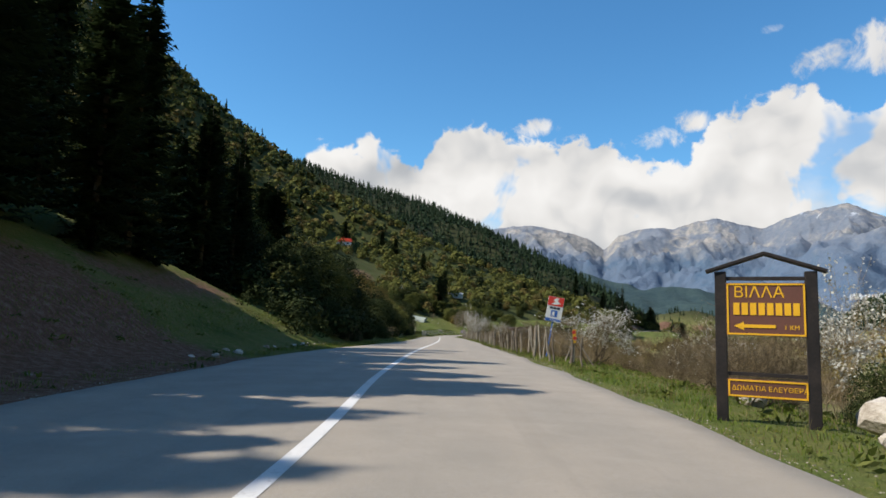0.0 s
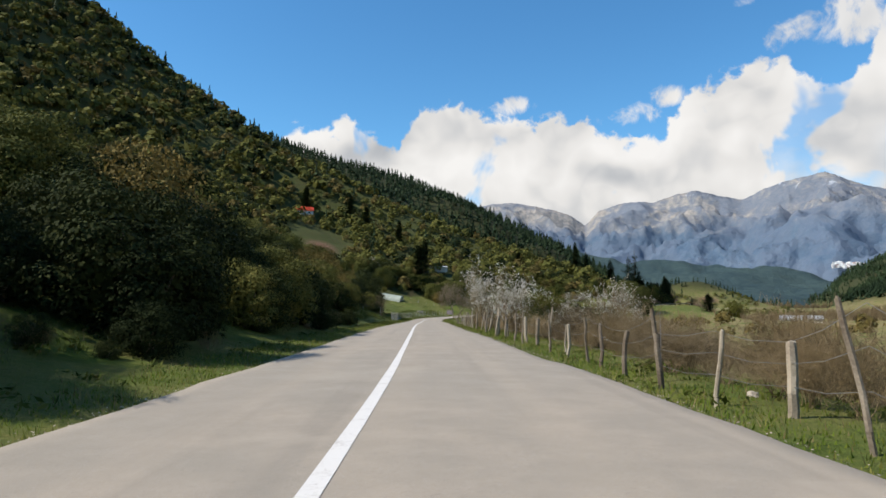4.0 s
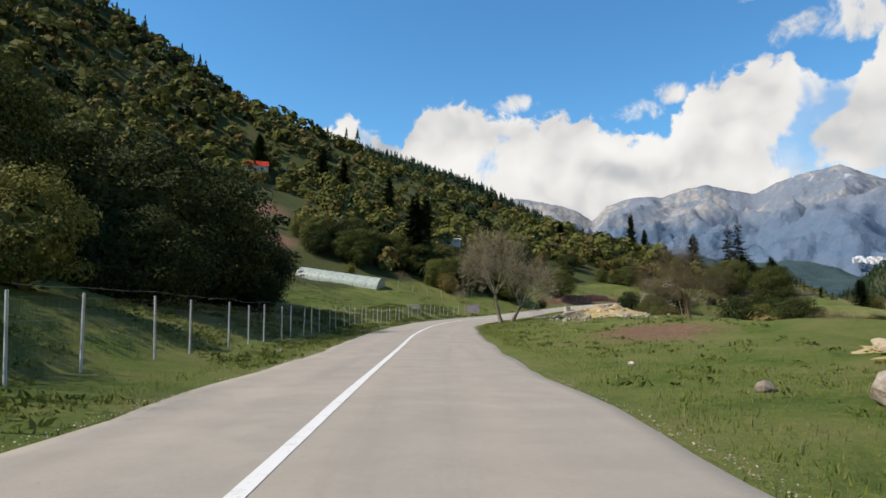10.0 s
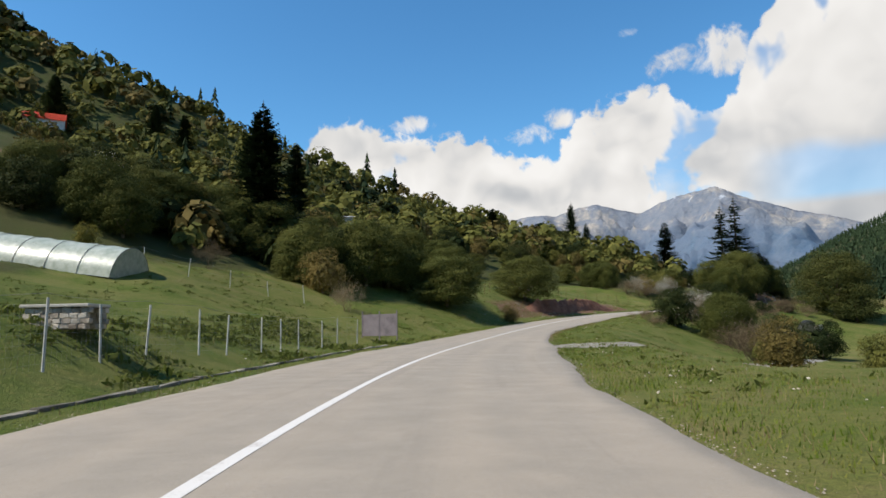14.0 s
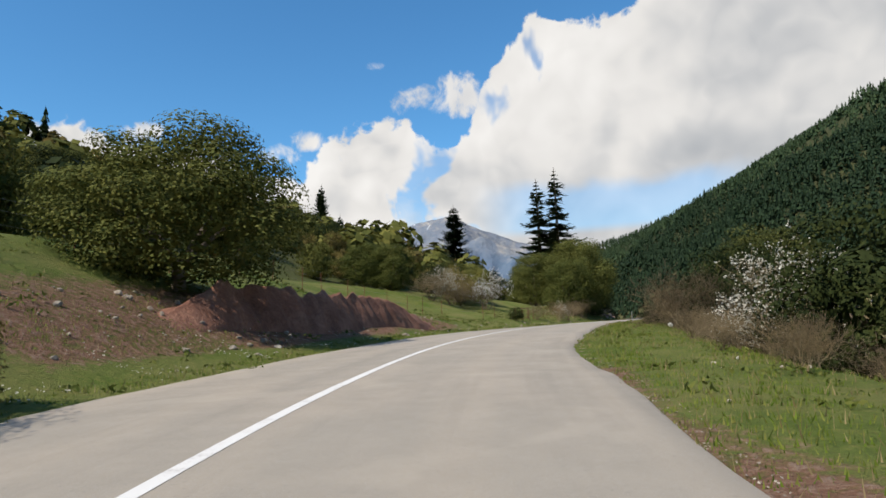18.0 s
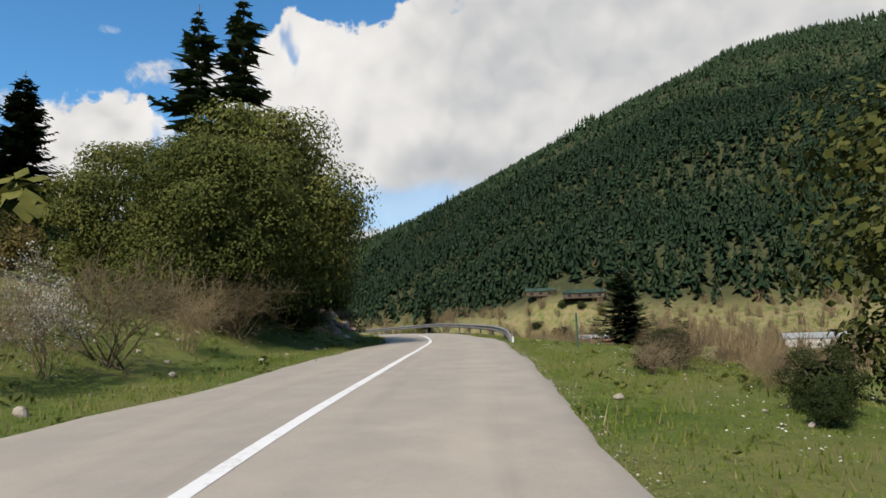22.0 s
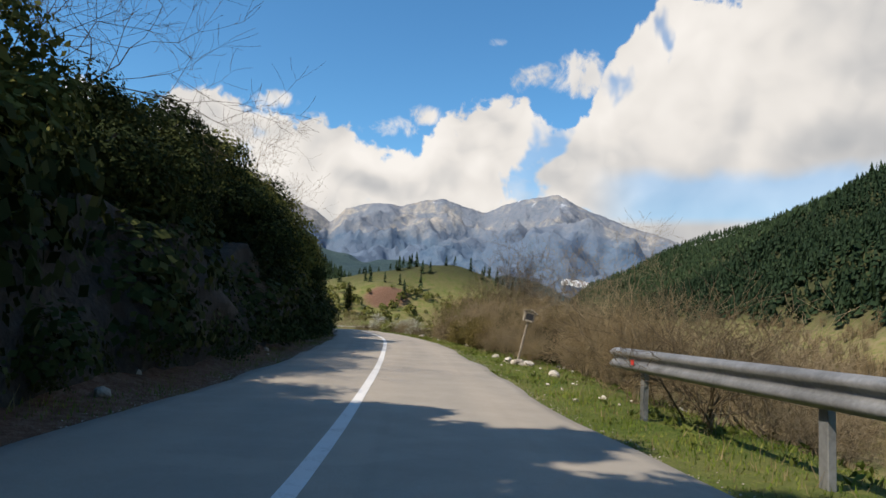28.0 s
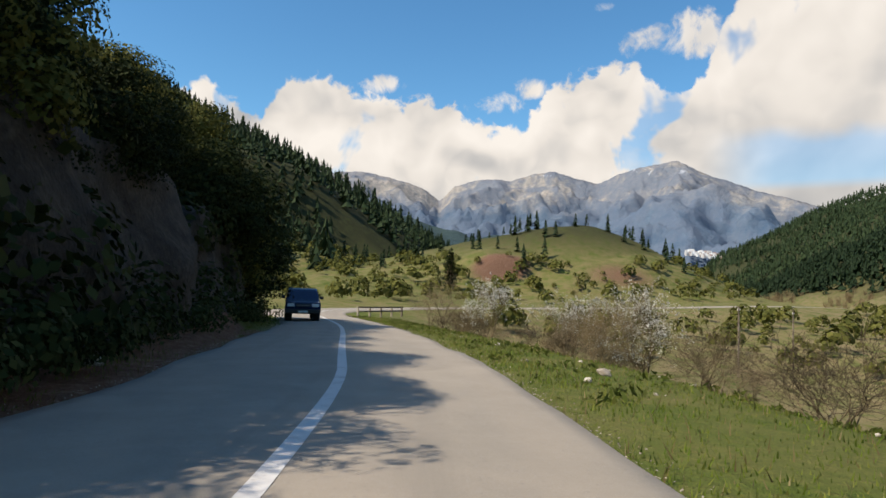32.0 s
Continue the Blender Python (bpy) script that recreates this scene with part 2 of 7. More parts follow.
# the ground: grass, dry grass, soil and stones, with bare red earth where the terrain is steep
def make_ground():
    m, n, b = material("ground", 0.95, 0, 0.1)
    p = where(n)
    broad, mid, fine, tiny = n.noise(p, 0.035, 5, 0.6), n.noise(p, 0.4, 5, 0.65), n.noise(p, 5.0, 5, 0.7), n.noise(p, 28.0, 4, 0.7)
    v = n.math("ADD", n.math("MULTIPLY", broad, 0.4), n.math("ADD", n.math("MULTIPLY", mid, 0.35), n.math("MULTIPLY", fine, 0.25)))
    grass = n.ramp(v, [(0.36, (0.040, 0.070, 0.010)), (0.46, (0.084, 0.128, 0.019)), (0.55, (0.138, 0.156, 0.034)), (0.67, (0.20, 0.162, 0.072))])
    soil = n.ramp(n.math("ADD", n.math("MULTIPLY", fine, 0.6), n.math("MULTIPLY", tiny, 0.4)), [(0.36, (0.085, 0.045, 0.028)), (0.5, (0.16, 0.085, 0.055)), (0.66, (0.26, 0.19, 0.14))])
    grass = n.mix(n.span(tiny, 0.38, 0.6, 0.55, 0.0), grass, (0.035, 0.050, 0.010))
    grass = n.mix(n.span(fine, 0.55, 0.7, 0.0, 0.5), grass, (0.17, 0.165, 0.045))
    att = n.add("ShaderNodeAttribute", attribute_name="bare").outputs["Fac"]
    dry = n.add("ShaderNodeAttribute", attribute_name="dry").outputs["Fac"]
    edge = n.math("ADD", att, n.math("MULTIPLY", n.math("SUBTRACT", fine, 0.5), 0.9))
    grass = n.mix(n.math("MULTIPLY", dry, n.span(mid, 0.3, 0.6)), grass, (0.21, 0.165, 0.085))
    wood = n.add("ShaderNodeAttribute", attribute_name="wood").outputs["Fac"]
    grass = n.mix(n.math("MULTIPLY", wood, n.span(mid, 0.25, 0.5, 0.6, 1.0)), grass, (0.040, 0.043, 0.019))
    col = n.mix(n.span(edge, 0.4, 0.62), grass, soil)
    n.wire(col, b.inputs["Base Color"])
    relief(n, b, n.math("ADD", fine, n.math("MULTIPLY", tiny, 0.5)), 0.9, 0.08)
    return m


ASPHALT, PAINT, GROUND = make_asphalt(), make_paint(), make_ground()
BARK = mottled("bark", ((0.07, 0.055, 0.04), (0.15, 0.12, 0.09), (0.27, 0.22, 0.17)), 3.0, 0.95, 30, 0.8, 0.02)
PALE_BARK = mottled("pale_bark", ((0.10, 0.08, 0.055), (0.25, 0.205, 0.145), (0.43, 0.38, 0.29)), 3.4, 0.95, 22, 0.9, 0.03)
TWIG = mottled("twig", ((0.075, 0.055, 0.032), (0.15, 0.112, 0.064), (0.23, 0.175, 0.105)), 2.0, 0.95, 20, 0.0, vary=0.35)
TWIG_TAN = mottled("pale_twig", ((0.13, 0.095, 0.05), (0.23, 0.168, 0.09), (0.33, 0.255, 0.15)), 2.0, 0.95, 20, 0.0, vary=0.3)
OAK_LEAF = leafy("oak_leaf", (0.064, 0.072, 0.018), (0.142, 0.140, 0.036), (0.225, 0.20, 0.058), 0.75, 0.22)
DARK_LEAF = leafy("dark_leaf", (0.013, 0.021, 0.007), (0.033, 0.043, 0.013), (0.075, 0.080, 0.025), 0.75, 0.12, spec=0.06)
HOLM_LEAF = leafy("holm_oak_leaf", (0.026, 0.034, 0.009), (0.060, 0.068, 0.018), (0.115, 0.112, 0.033), 0.72, 0.14, 0.2)
GROVE_LEAF = leafy("grove_oak_leaf", (0.046, 0.058, 0.014), (0.098, 0.106, 0.027), (0.168, 0.160, 0.045), 0.75, 0.2, 0.3)
SPRING_LEAF = leafy("spring_leaf", (0.08, 0.085, 0.020), (0.155, 0.145, 0.034), (0.25, 0.22, 0.06))
RUSSET_LEAF = leafy("russet_leaf", (0.092, 0.076, 0.024), (0.185, 0.142, 0.048), (0.28, 0.215, 0.075), 0.75, 0.22)
FIR_NEEDLE = leafy("fir_needle", (0.016, 0.030, 0.014), (0.036, 0.058, 0.025), (0.072, 0.098, 0.038), 0.65, 0.12)
BLOSSOM = leafy("blossom_petal", (0.42, 0.40, 0.33), (0.62, 0.60, 0.54), (0.80, 0.79, 0.75), 0.7, 0.3)
GRASS = leafy("grass_blade", (0.070, 0.115, 0.014), (0.140, 0.192, 0.027), (0.24, 0.225, 0.065), 0.7, 0.3, 0.1)
STRAW = leafy("dry_grass", (0.13, 0.10, 0.045), (0.23, 0.18, 0.09), (0.36, 0.29, 0.16), 0.8, 0.25, 0.1)
ROCK = mottled("limestone", ((0.20, 0.165, 0.13), (0.38, 0.33, 0.27), (0.55, 0.50, 0.43)), 1.6, 0.92, 12, 0.9, 0.04, vary=0.25)
EARTH = mottled("red_earth", ((0.10, 0.045, 0.030), (0.19, 0.085, 0.055), (0.29, 0.15, 0.10)), 0.9, 0.97, 9, 1.0, 0.06)
OCHRE = mottled("ochre_rubble", ((0.22, 0.145, 0.06), (0.38, 0.275, 0.13), (0.52, 0.43, 0.27)), 0.9, 0.97, 10, 1.0, 0.06)
WOOD_POST = mottled("weathered_wood", ((0.12, 0.095, 0.07), (0.24, 0.20, 0.155), (0.38, 0.33, 0.26)), 2.5, 0.95, 30, 0.7, 0.01, vary=0.3)
STEEL = mottled("galvanised_steel", ((0.12, 0.12, 0.118), (0.19, 0.19, 0.187), (0.27, 0.27, 0.265)), 1.5, 0.55, 20, 0.15, 0.003, metal=0.35, spec=0.5)
FENCE_STEEL = mottled("dull_zinc", ((0.34, 0.34, 0.32), (0.46, 0.46, 0.44), (0.58, 0.58, 0.56)), 1.5, 0.7, 20, 0.15, 0.003)
WEED = leafy("weed_leaf", (0.055, 0.075, 0.014), (0.095, 0.118, 0.024), (0.16, 0.165, 0.045), 0.75, 0.25, 0.1, 0.08)
RUST = mottled("rusty_steel", ((0.06, 0.025, 0.015), (0.13, 0.05, 0.03), (0.21, 0.09, 0.05)), 3.0, 0.85, 25, 0.4, 0.004, metal=0.2)
RUBBLE = mottled("ochre_stone", ((0.24, 0.18, 0.11), (0.42, 0.35, 0.25), (0.60, 0.54, 0.44)), 1.1, 0.95, 9, 1.0, 0.05)
GRAVEL = mottled("river_gravel", ((0.14, 0.125, 0.105), (0.23, 0.215, 0.185), (0.34, 0.32, 0.285)), 0.5, 0.95, 5, 1.0, 0.08)


def solid(name, col, rough=0.6, metal=0.0, spec=0.4, wear=0.12, fine=25.0):
    c = [tuple(max(0.0, x * k) for x in col) for k in (1 - 2 * wear, 1.0, 1 + 1.2 * wear)]
    return mottled(name, c, 2.0, rough, fine, 0.12, 0.003, metal, spec)

# ---- mesh helpers ----
def mesh_from(name, verts, faces, mats=(), smooth=False):
    me = bpy.data.meshes.new(name)
    me.from_pydata([tuple(v) for v in verts], [], [tuple(f) for f in faces])
    for m in mats:
        me.materials.append(m)
    if smooth:
        me.polygons.foreach_set("use_smooth", [True] * len(me.polygons))
    return me


def quads_mesh(name, corners, mat, size=4):
    """Many loose quads (or triangles) from an array of corners."""
    corners = np.asarray(corners, dtype=np.float32).reshape(-1, 3)
    k = len(corners) // size
    me = bpy.data.meshes.new(name)
    me.vertices.add(len(corners))
    me.vertices.foreach_set("co", corners.ravel())
    me.loops.add(len(corners))
    me.loops.foreach_set("vertex_index", np.arange(len(corners), dtype=np.int32))
    me.polygons.add(k)
    me.polygons.foreach_set("loop_start", np.arange(0, len(corners), size, dtype=np.int32))
    me.update(calc_edges=True)
    me.materials.append(mat)
    return me


def grid_mesh(name, pts, mat, smooth=True, uv=None):
    """A sheet from an array of rows x columns x 3."""
    r, c, _ = pts.shape
    i = np.arange(r * c).reshape(r, c)
    f = np.stack([i[:-1, :-1], i[:-1, 1:], i[1:, 1:], i[1:, :-1]], -1).reshape(-1, 4)
    me = bpy.data.meshes.new(name)
    me.vertices.add(r * c)
    me.vertices.foreach_set("co", pts.astype(np.float32).ravel())
    me.loops.add(f.size)
    me.loops.foreach_set("vertex_index", f.ravel().astype(np.int32))
    me.polygons.add(len(f))
    me.polygons.foreach_set("loop_start", np.arange(0, f.size, 4, dtype=np.int32))
    me.update(calc_edges=True)
    me.materials.append(mat)
    if smooth:
        me.polygons.foreach_set("use_smooth", [True] * len(f))
    if uv is not None:
        layer = me.uv_layers.new(name="UVMap")
        layer.data.foreach_set("uv", uv.reshape(-1, 2)[f.ravel()].astype(np.float32).ravel())
    return me


def part(name, bm, mat, parent, label=""):
    """Links a bmesh or a mesh as one object under a thing or a part."""
    if isinstance(bm, bmesh.types.BMesh):
        me = bpy.data.meshes.new(name)
        bm.to_mesh(me)
        bm.free()
    else:
        me = bm
    if mat is not None and not me.materials:
        me.materials.append(mat)
    ob = new(name, me)
    ob.parent = parent
    if label:
        tagged(ob, label)
    return ob


def thing(name, label, category, group="", kind=""):
    return tagged(new(name), label, category, group, kind)


# ---- the road's centre line ----
CENTRE = np.array([
    (-5.1, -70, -0.6), (-3.7, -30, -0.5), (-2.01, 0.46, -0.36), (-1.92, 14.59, -0.15), (-1.67, 28.64, -0.05), (-1.17, 47.59, -0.08), (-0.71, 66.65, -0.04), (-0.59, 84.83, 0.09), (-0.58, 100.83, 0.14), (-0.53, 120.67, 0.05), 
    (-0.3, 145.8, -0.1), (-0.01, 165.55, -0.19), (0.29, 180.78, -0.22), (0.59, 192.6, -0.17), (1.33, 204.85, -0.1), (2.3, 214.67, -0.03), (4.14, 226.79, 0.06), (6.68, 238.63, 0.15), (9.99, 250.37, 0.28), (14.24, 261.72, 0.52), 
    (19.43, 272.86, 0.96), (24.44, 281.37, 1.45), (30.55, 289.91, 2.05), (37.96, 298.11, 2.69), (46.47, 305.52, 3.24), (55.2, 312.44, 3.63), (63.06, 318.34, 3.95), (73.2, 325.23, 4.39), (81.63, 330.56, 4.72), (89.29, 335.39, 4.98), 
    (95.86, 339.71, 5.18), (102.26, 344.65, 5.4), (108.76, 350.57, 5.63), (114.63, 357.05, 5.81), (120.09, 364.38, 5.87), (125.13, 372.94, 5.79), (130.37, 383.67, 5.64), (134.72, 394.6, 5.61), (138.9, 406.05, 5.69), (142.4, 416.45, 5.75), 
    (145.52, 428.01, 5.74), (147.51, 436.5, 5.71), (148.74, 442.72, 5.66), (149.25, 447.48, 5.66), (150.55, 462, 5.42), (150.8, 476, 5.2), (151.2, 490, 4.95), (153.5, 505, 4.85), (162, 521, 4.85), (178, 538, 5), 
    (203, 549, 5.4), (230, 557, 6.2), (262, 567, 7.2), (305, 590, 7.4), (350, 628, 7), (392, 688, 6.5)])


def spline(pts, step=1.0):
    """Points at even steps along a smooth line through pts."""
    p = np.vstack([2 * pts[0] - pts[1], pts, 2 * pts[-1] - pts[-2]])
    out = []
    for i in range(1, len(p) - 2):
        a, b, c, d = p[i - 1:i + 3]
        t = np.linspace(0, 1, 24, endpoint=False)[:, None]
        out.append(0.5 * (2 * b + (c - a) * t + (2 * a - 5 * b + 4 * c - d) * t ** 2 + (3 * b - a - 3 * c + d) * t ** 3))
    line = np.vstack(out + [pts[-1:]])
    s = np.r_[0, np.cumsum(np.linalg.norm(np.diff(line, axis=0), axis=1))]
    e = np.arange(0, s[-1], step)
    return np.stack([np.interp(e, s, line[:, k]) for k in range(3)], 1)


LINE = spline(CENTRE)
TANGENT = np.gradient(LINE[:, :2], axis=0)
TANGENT /= np.linalg.norm(TANGENT, axis=1)[:, None]
RIGHT = np.stack([TANGENT[:, 1], -TANGENT[:, 0]], 1)
START = float(np.argmin(np.linalg.norm(LINE[:, :2], axis=1)))     # the station abreast of the origin


def station(x, y):
    """The station of the road nearest to a place."""
    return float(np.argmin((LINE[:, 0] - x) ** 2 + (LINE[:, 1] - y) ** 2)) - START


S_ALL = np.arange(len(LINE)) - START
W_RIGHT = np.interp(S_ALL, [0, 20, 47, 55, 64, 93, 108, 145, 178, 188, 212, 217, 225, 237, 244, 257, 273, 279, 294, 305, 312, 326, 335, 340, 348, 357, 364, 372, 380, 388, 396, 404, 411, 418, 430, 443, 452, 463, 473, 491, 520, 700], [4.5, 4.57, 4.18, 3.99, 4.05, 3.4, 3.37, 4.03, 3.67, 3.72, 3.58, 3.85, 4.4, 4.54, 5.02, 5.09, 3.75, 3.48, 4.24, 4.1, 4.29, 3.9, 3.09, 3.03, 3.08, 3.29, 3.47, 3.55, 3.55, 3.29, 3.74, 4.18, 4.74, 5.25, 4.27, 3.07, 3.15, 3.13, 2.76, 2.7, 2.5, 3.1])
W_LEFT = np.interp(S_ALL, [0, 20, 48, 60, 76, 95, 114, 145, 180, 188, 214, 222, 241, 255, 277, 290, 308, 324, 338, 351, 358, 366, 372, 380, 386, 395, 402, 420, 470, 489, 508, 526, 534, 548, 560, 580, 700], [4.3, 3.88, 3.27, 2.98, 2.88, 2.66, 2.47, 2.72, 2.52, 2.78, 3.04, 3.34, 3.86, 4.0, 3.58, 3.8, 3.41, 3.79, 3.49, 3.01, 2.62, 2.76, 2.8, 2.25, 2.54, 2.3, 2.48, 2.42, 2.69, 2.65, 2.6, 2.6, 3.0, 5.6, 5.2, 3.2, 2.8])


def nearest(x, y):
    """Signed distance from the centre line (left is negative), station and road height, for arrays of places."""
    shape = x.shape
    q = np.stack([x.ravel(), y.ravel()], 1)
    idx = np.empty(len(q), int)
    coarse = LINE[::4, :2]
    for a in range(0, len(q), 20000):
        c = q[a:a + 20000]
        k = ((c[:, None, :] - coarse[None]) ** 2).sum(-1).argmin(1) * 4
        best = k.copy()
        bd = np.full(len(c), 1e18)
        for o in range(-4, 5):
            j = np.clip(k + o, 0, len(LINE) - 1)
            d = ((c - LINE[j, :2]) ** 2).sum(1)
            better = d < bd
            best[better], bd[better] = j[better], d[better]
        idx[a:a + 20000] = best
    rel = q - LINE[idx, :2]
    side = rel[:, 0] * RIGHT[idx, 0] + rel[:, 1] * RIGHT[idx, 1]
    along = np.abs(rel[:, 0] * TANGENT[idx, 0] + rel[:, 1] * TANGENT[idx, 1])
    dist = np.hypot(side, np.maximum(along - 0.7, 0))
    return (np.where(side < 0, -dist, dist).reshape(shape), (idx - START).reshape(shape).astype(float), LINE[idx, 2].reshape(shape), idx.reshape(shape))


def ease(v, a, b):
    t = np.clip((v - a) / (b - a), 0, 1)
    return t * t * (3 - 2 * t)


def waves(x, y, seed, size, octaves=4):
    """Smooth random relief of about -1..1, as a sum of turned sine waves."""
    rng = np.random.RandomState(seed)
    out, amp, k = 0 * x, 1.0, 2 * math.pi / size
    for _ in range(octaves):
        for _ in range(4):
            a, ph = rng.rand() * 6.283, rng.rand(2) * 6.283
            u = x * math.cos(a) + y * math.sin(a)
            v = -x * math.sin(a) + y * math.cos(a)
            out = out + amp * 0.35 * np.sin(k * u + ph[0] + 1.3 * np.sin(0.6 * k * v + ph[1]))
        amp, k = amp * 0.52, k * 1.97
    return out


FLOOR = -2.3


def height(x, y):
    """The lie of the land."""
    x, y = np.asarray(x, float), np.asarray(y, float)
    n, s, zr, idx = nearest(x, y)
    d = np.abs(n)
    wl, wr = W_LEFT[idx], W_RIGHT[idx]
    # left of the road: a bank, then the hillside
    l = np.maximum(d - wl, 0)
    bank = np.interp(s, [-40, 0, 25, 40, 60, 100, 130, 150, 172, 192, 260, 280, 297, 318, 335, 370, 385, 402, 470, 486, 520, 536], [0.55, 0.55, 0.50, 0.4, 0.35, 0.24, 0.32, 0.40, 0.36, 0.18, 0.18, 0.30, 0.50, 0.40, 0.22, 0.28, 0.42, 0.62, 0.85, 1.5, 1.5, 0.06])
    reach = np.interp(s, [0, 40, 60, 120, 190, 260, 300, 340, 385, 402, 470, 486, 520, 542], [14, 12, 9, 9, 16, 22, 8, 16, 6, 5, 4, 3.4, 3.4, 20])
    apron = np.interp(s, [0, 30, 50, 120, 200, 260, 300, 350, 380, 402, 515, 534], [1.0, 1.0, 1.4, 1.4, 1.2, 1.2, 0.8, 1.2, 0.9, 0.6, 0.6, 3.0])
    near = bank * np.clip(l - apron, 0, None) * ease(l - apron, 0, 2.5)
    near = np.where(l - apron > reach, bank * reach, near) * (1 - ease(l, 22, 75))
    far = np.maximum(l - 9, 0)
    west = 1 + 0.26 * ease(-x, 30, 230)
    hill = near + (0.31 * far + 0.0009 * np.minimum(far, 300) ** 2) * west * ease(l, 6, 40)
    # the spur's crest: beyond it the land falls to a side valley
    crest = np.interp(x, [-300, -213, -115, -72, -24, 40, 86, 115, 140, 160], [445, 445, 462, 445, 432, 426, 424, 440, 468, 474])
    past = np.maximum(y - crest, 0)
    hill = np.maximum(hill - past * np.minimum(1.0, 0.45 + past / 90), 0.04 * np.minimum(l, 60))
    hill = np.minimum(hill, 240 + 0.15 * far)
    # right of the road: verge, then down to the valley floor
    r = np.maximum(d - wr, 0)
    shelf = np.interp(s, [0, 60, 115, 135, 150, 225, 250, 280, 330, 360, 400, 430, 480, 520], [2.6, 3.0, 3.2, 8.0, 17.0, 14.0, 6.0, 3.5, 3.0, 4.2, 2.2, 2.4, 3.5, 3.0])
    fall = np.interp(s, [0, 115, 140, 225, 260, 330, 380, 420, 480, 560], [0.30, 0.22, 0.12, 0.12, 0.30, 0.42, 0.14, 0.34, 0.30, 0.15])
    tilt = np.interp(s, [0, 160, 180, 225, 240, 260], [-0.05, -0.05, 0.11, 0.09, -0.03, -0.05])
    down = zr + tilt * np.minimum(r, np.minimum(shelf, 8)) - fall * np.maximum(r - shelf, 0)
    depth = FLOOR + 0.0 * x
    down = np.maximum(down, depth + 1.2 * np.exp(-np.maximum(r - shelf, 0) / 14))
    left = n < 0
    z = np.where(left, zr + hill, down)
    # far ridges
    crest2 = np.interp(x, [-900, -400, -213, -130, -46, 38, 123, 207, 298, 430, 600], [350, 300, 253, 221, 202, 174, 137, 96, 45, 2, -25])
    ridge2 = crest2 - 0.30 * np.abs(y - 1000) + (2 + 9 * ease(np.abs(y - 1000), 60, 250)) * waves(x, y, 5, 260, 3)
    crest3 = np.interp(y, [-400, 0, 276, 361, 451, 551, 661, 781, 913, 1057, 1216, 1392, 1673, 1782, 2200], [540, 520, 510, 507, 509, 498, 472, 433, 394, 345, 297, 263, 226, 172, 100])
    ridge3 = crest3 - 0.5 * np.abs(x - 1330) + (4 + 12 * ease(np.abs(x - 1330), 60, 300)) * waves(x, y, 8, 330, 3)
    low = -2 + 0.012 * np.maximum(y - 700, 0)
    z = np.maximum(z, np.maximum(np.maximum(ridge2, ridge3), low - 60 * (y < 700)))
    z = z + np.where(left, 0, (0.018 + 0.028 * ease(y, 330, 390) * (1 - ease(y, 520, 600))) * np.minimum(np.maximum(d - 60, 0), 300) + 10 * np.exp(-(((x - 352) / 34) ** 2 + ((y - 440) / 50) ** 2)))
    # the low wooded knoll beyond the side valley, and the meadow before it
    knoll = 14 * np.exp(-(((x - 222) / 80) ** 2 + ((y - 655) / 52) ** 2))
    lift = ease(y, 520, 600) * ease(d, 7, 60) * (left | (y > 560)) * (x < 330)
    z = z + knoll * lift
    z = z + 11 * np.exp(-(((x - 246) / 36) ** 2 + ((y - 622) / 34) ** 2)) * ease(y, 550, 600) * ease(d, 5, 32)
    z = z - 2.9 * np.exp(-(((x + 21) / 9) ** 2 + ((y - 271) / 13) ** 2)) + 1.3 * np.exp(-(((x + 5) / 7) ** 2 + ((y - 267) / 9) ** 2)) + 1.0 * np.exp(-(((x + 1) / 5) ** 2 + ((y - 241) / 9) ** 2)) * ease(d, 5, 7.5)
    z = z + 9 * np.exp(-(((x + 48) / 55) ** 2 + ((y - 442) / 34) ** 2)) * (n < -40)
    z = z - 6.5 * np.exp(-(((x + 60) / 24) ** 2 + ((y - 390) / 22) ** 2))
    z = z + 4.5 * ease(y, 595, 601) * np.exp(-((x - 205) / 11) ** 2 - (np.maximum(y - 603, 0) / 16) ** 2)
    z = z + 0.36 * np.exp(-((x - 8.6) / 2.4) ** 2 - ((y - 164.8) / 3.0) ** 2)
    # uneven ground, flat on the road
    rough = ease(d - np.where(left, wl, wr), 0.5, 12)
    z = z + rough * (0.28 * waves(x, y, 2, 17, 3) + 0.9 * ease(d, 15, 80) * waves(x, y, 3, 75, 3))
    z = z - 0.10 * (1 - ease(d - np.where(left, wl, wr), -0.3, 0.9))
    return z


def ground_at(x, y):
    return float(height(np.array([x]), np.array([y]))[0])


def beside(s, off):
    """A place by its station and its distance to the right of the centre line."""
    i = int(np.clip(round(s + START), 0, len(LINE) - 1))
    x, y = LINE[i, :2] + off * RIGHT[i]
    return float(x), float(y)


def bearing(s):
    """The road's heading at a station, in degrees about z from +y."""
    i = int(np.clip(round(s + START), 0, len(LINE) - 1))
    return math.degrees(math.atan2(-TANGENT[i, 0], TANGENT[i, 1]))


def axis(lo, a, b, hi, fine, grow=1.13, cap=260):
    """Grid lines: fine between a and b, wider and wider outside."""
    mid = list(np.arange(a, b + fine / 2, fine))
    step, v, up = fine, b, []
    while v < hi:
        step = min(step * grow, cap)
        v += step
        up.append(v)
    step, v, dn = fine, a, []
    while v > lo:
        step = min(step * grow, cap)
        v -= step
        dn.append(v)
    return np.array(dn[::-1] + mid + up)


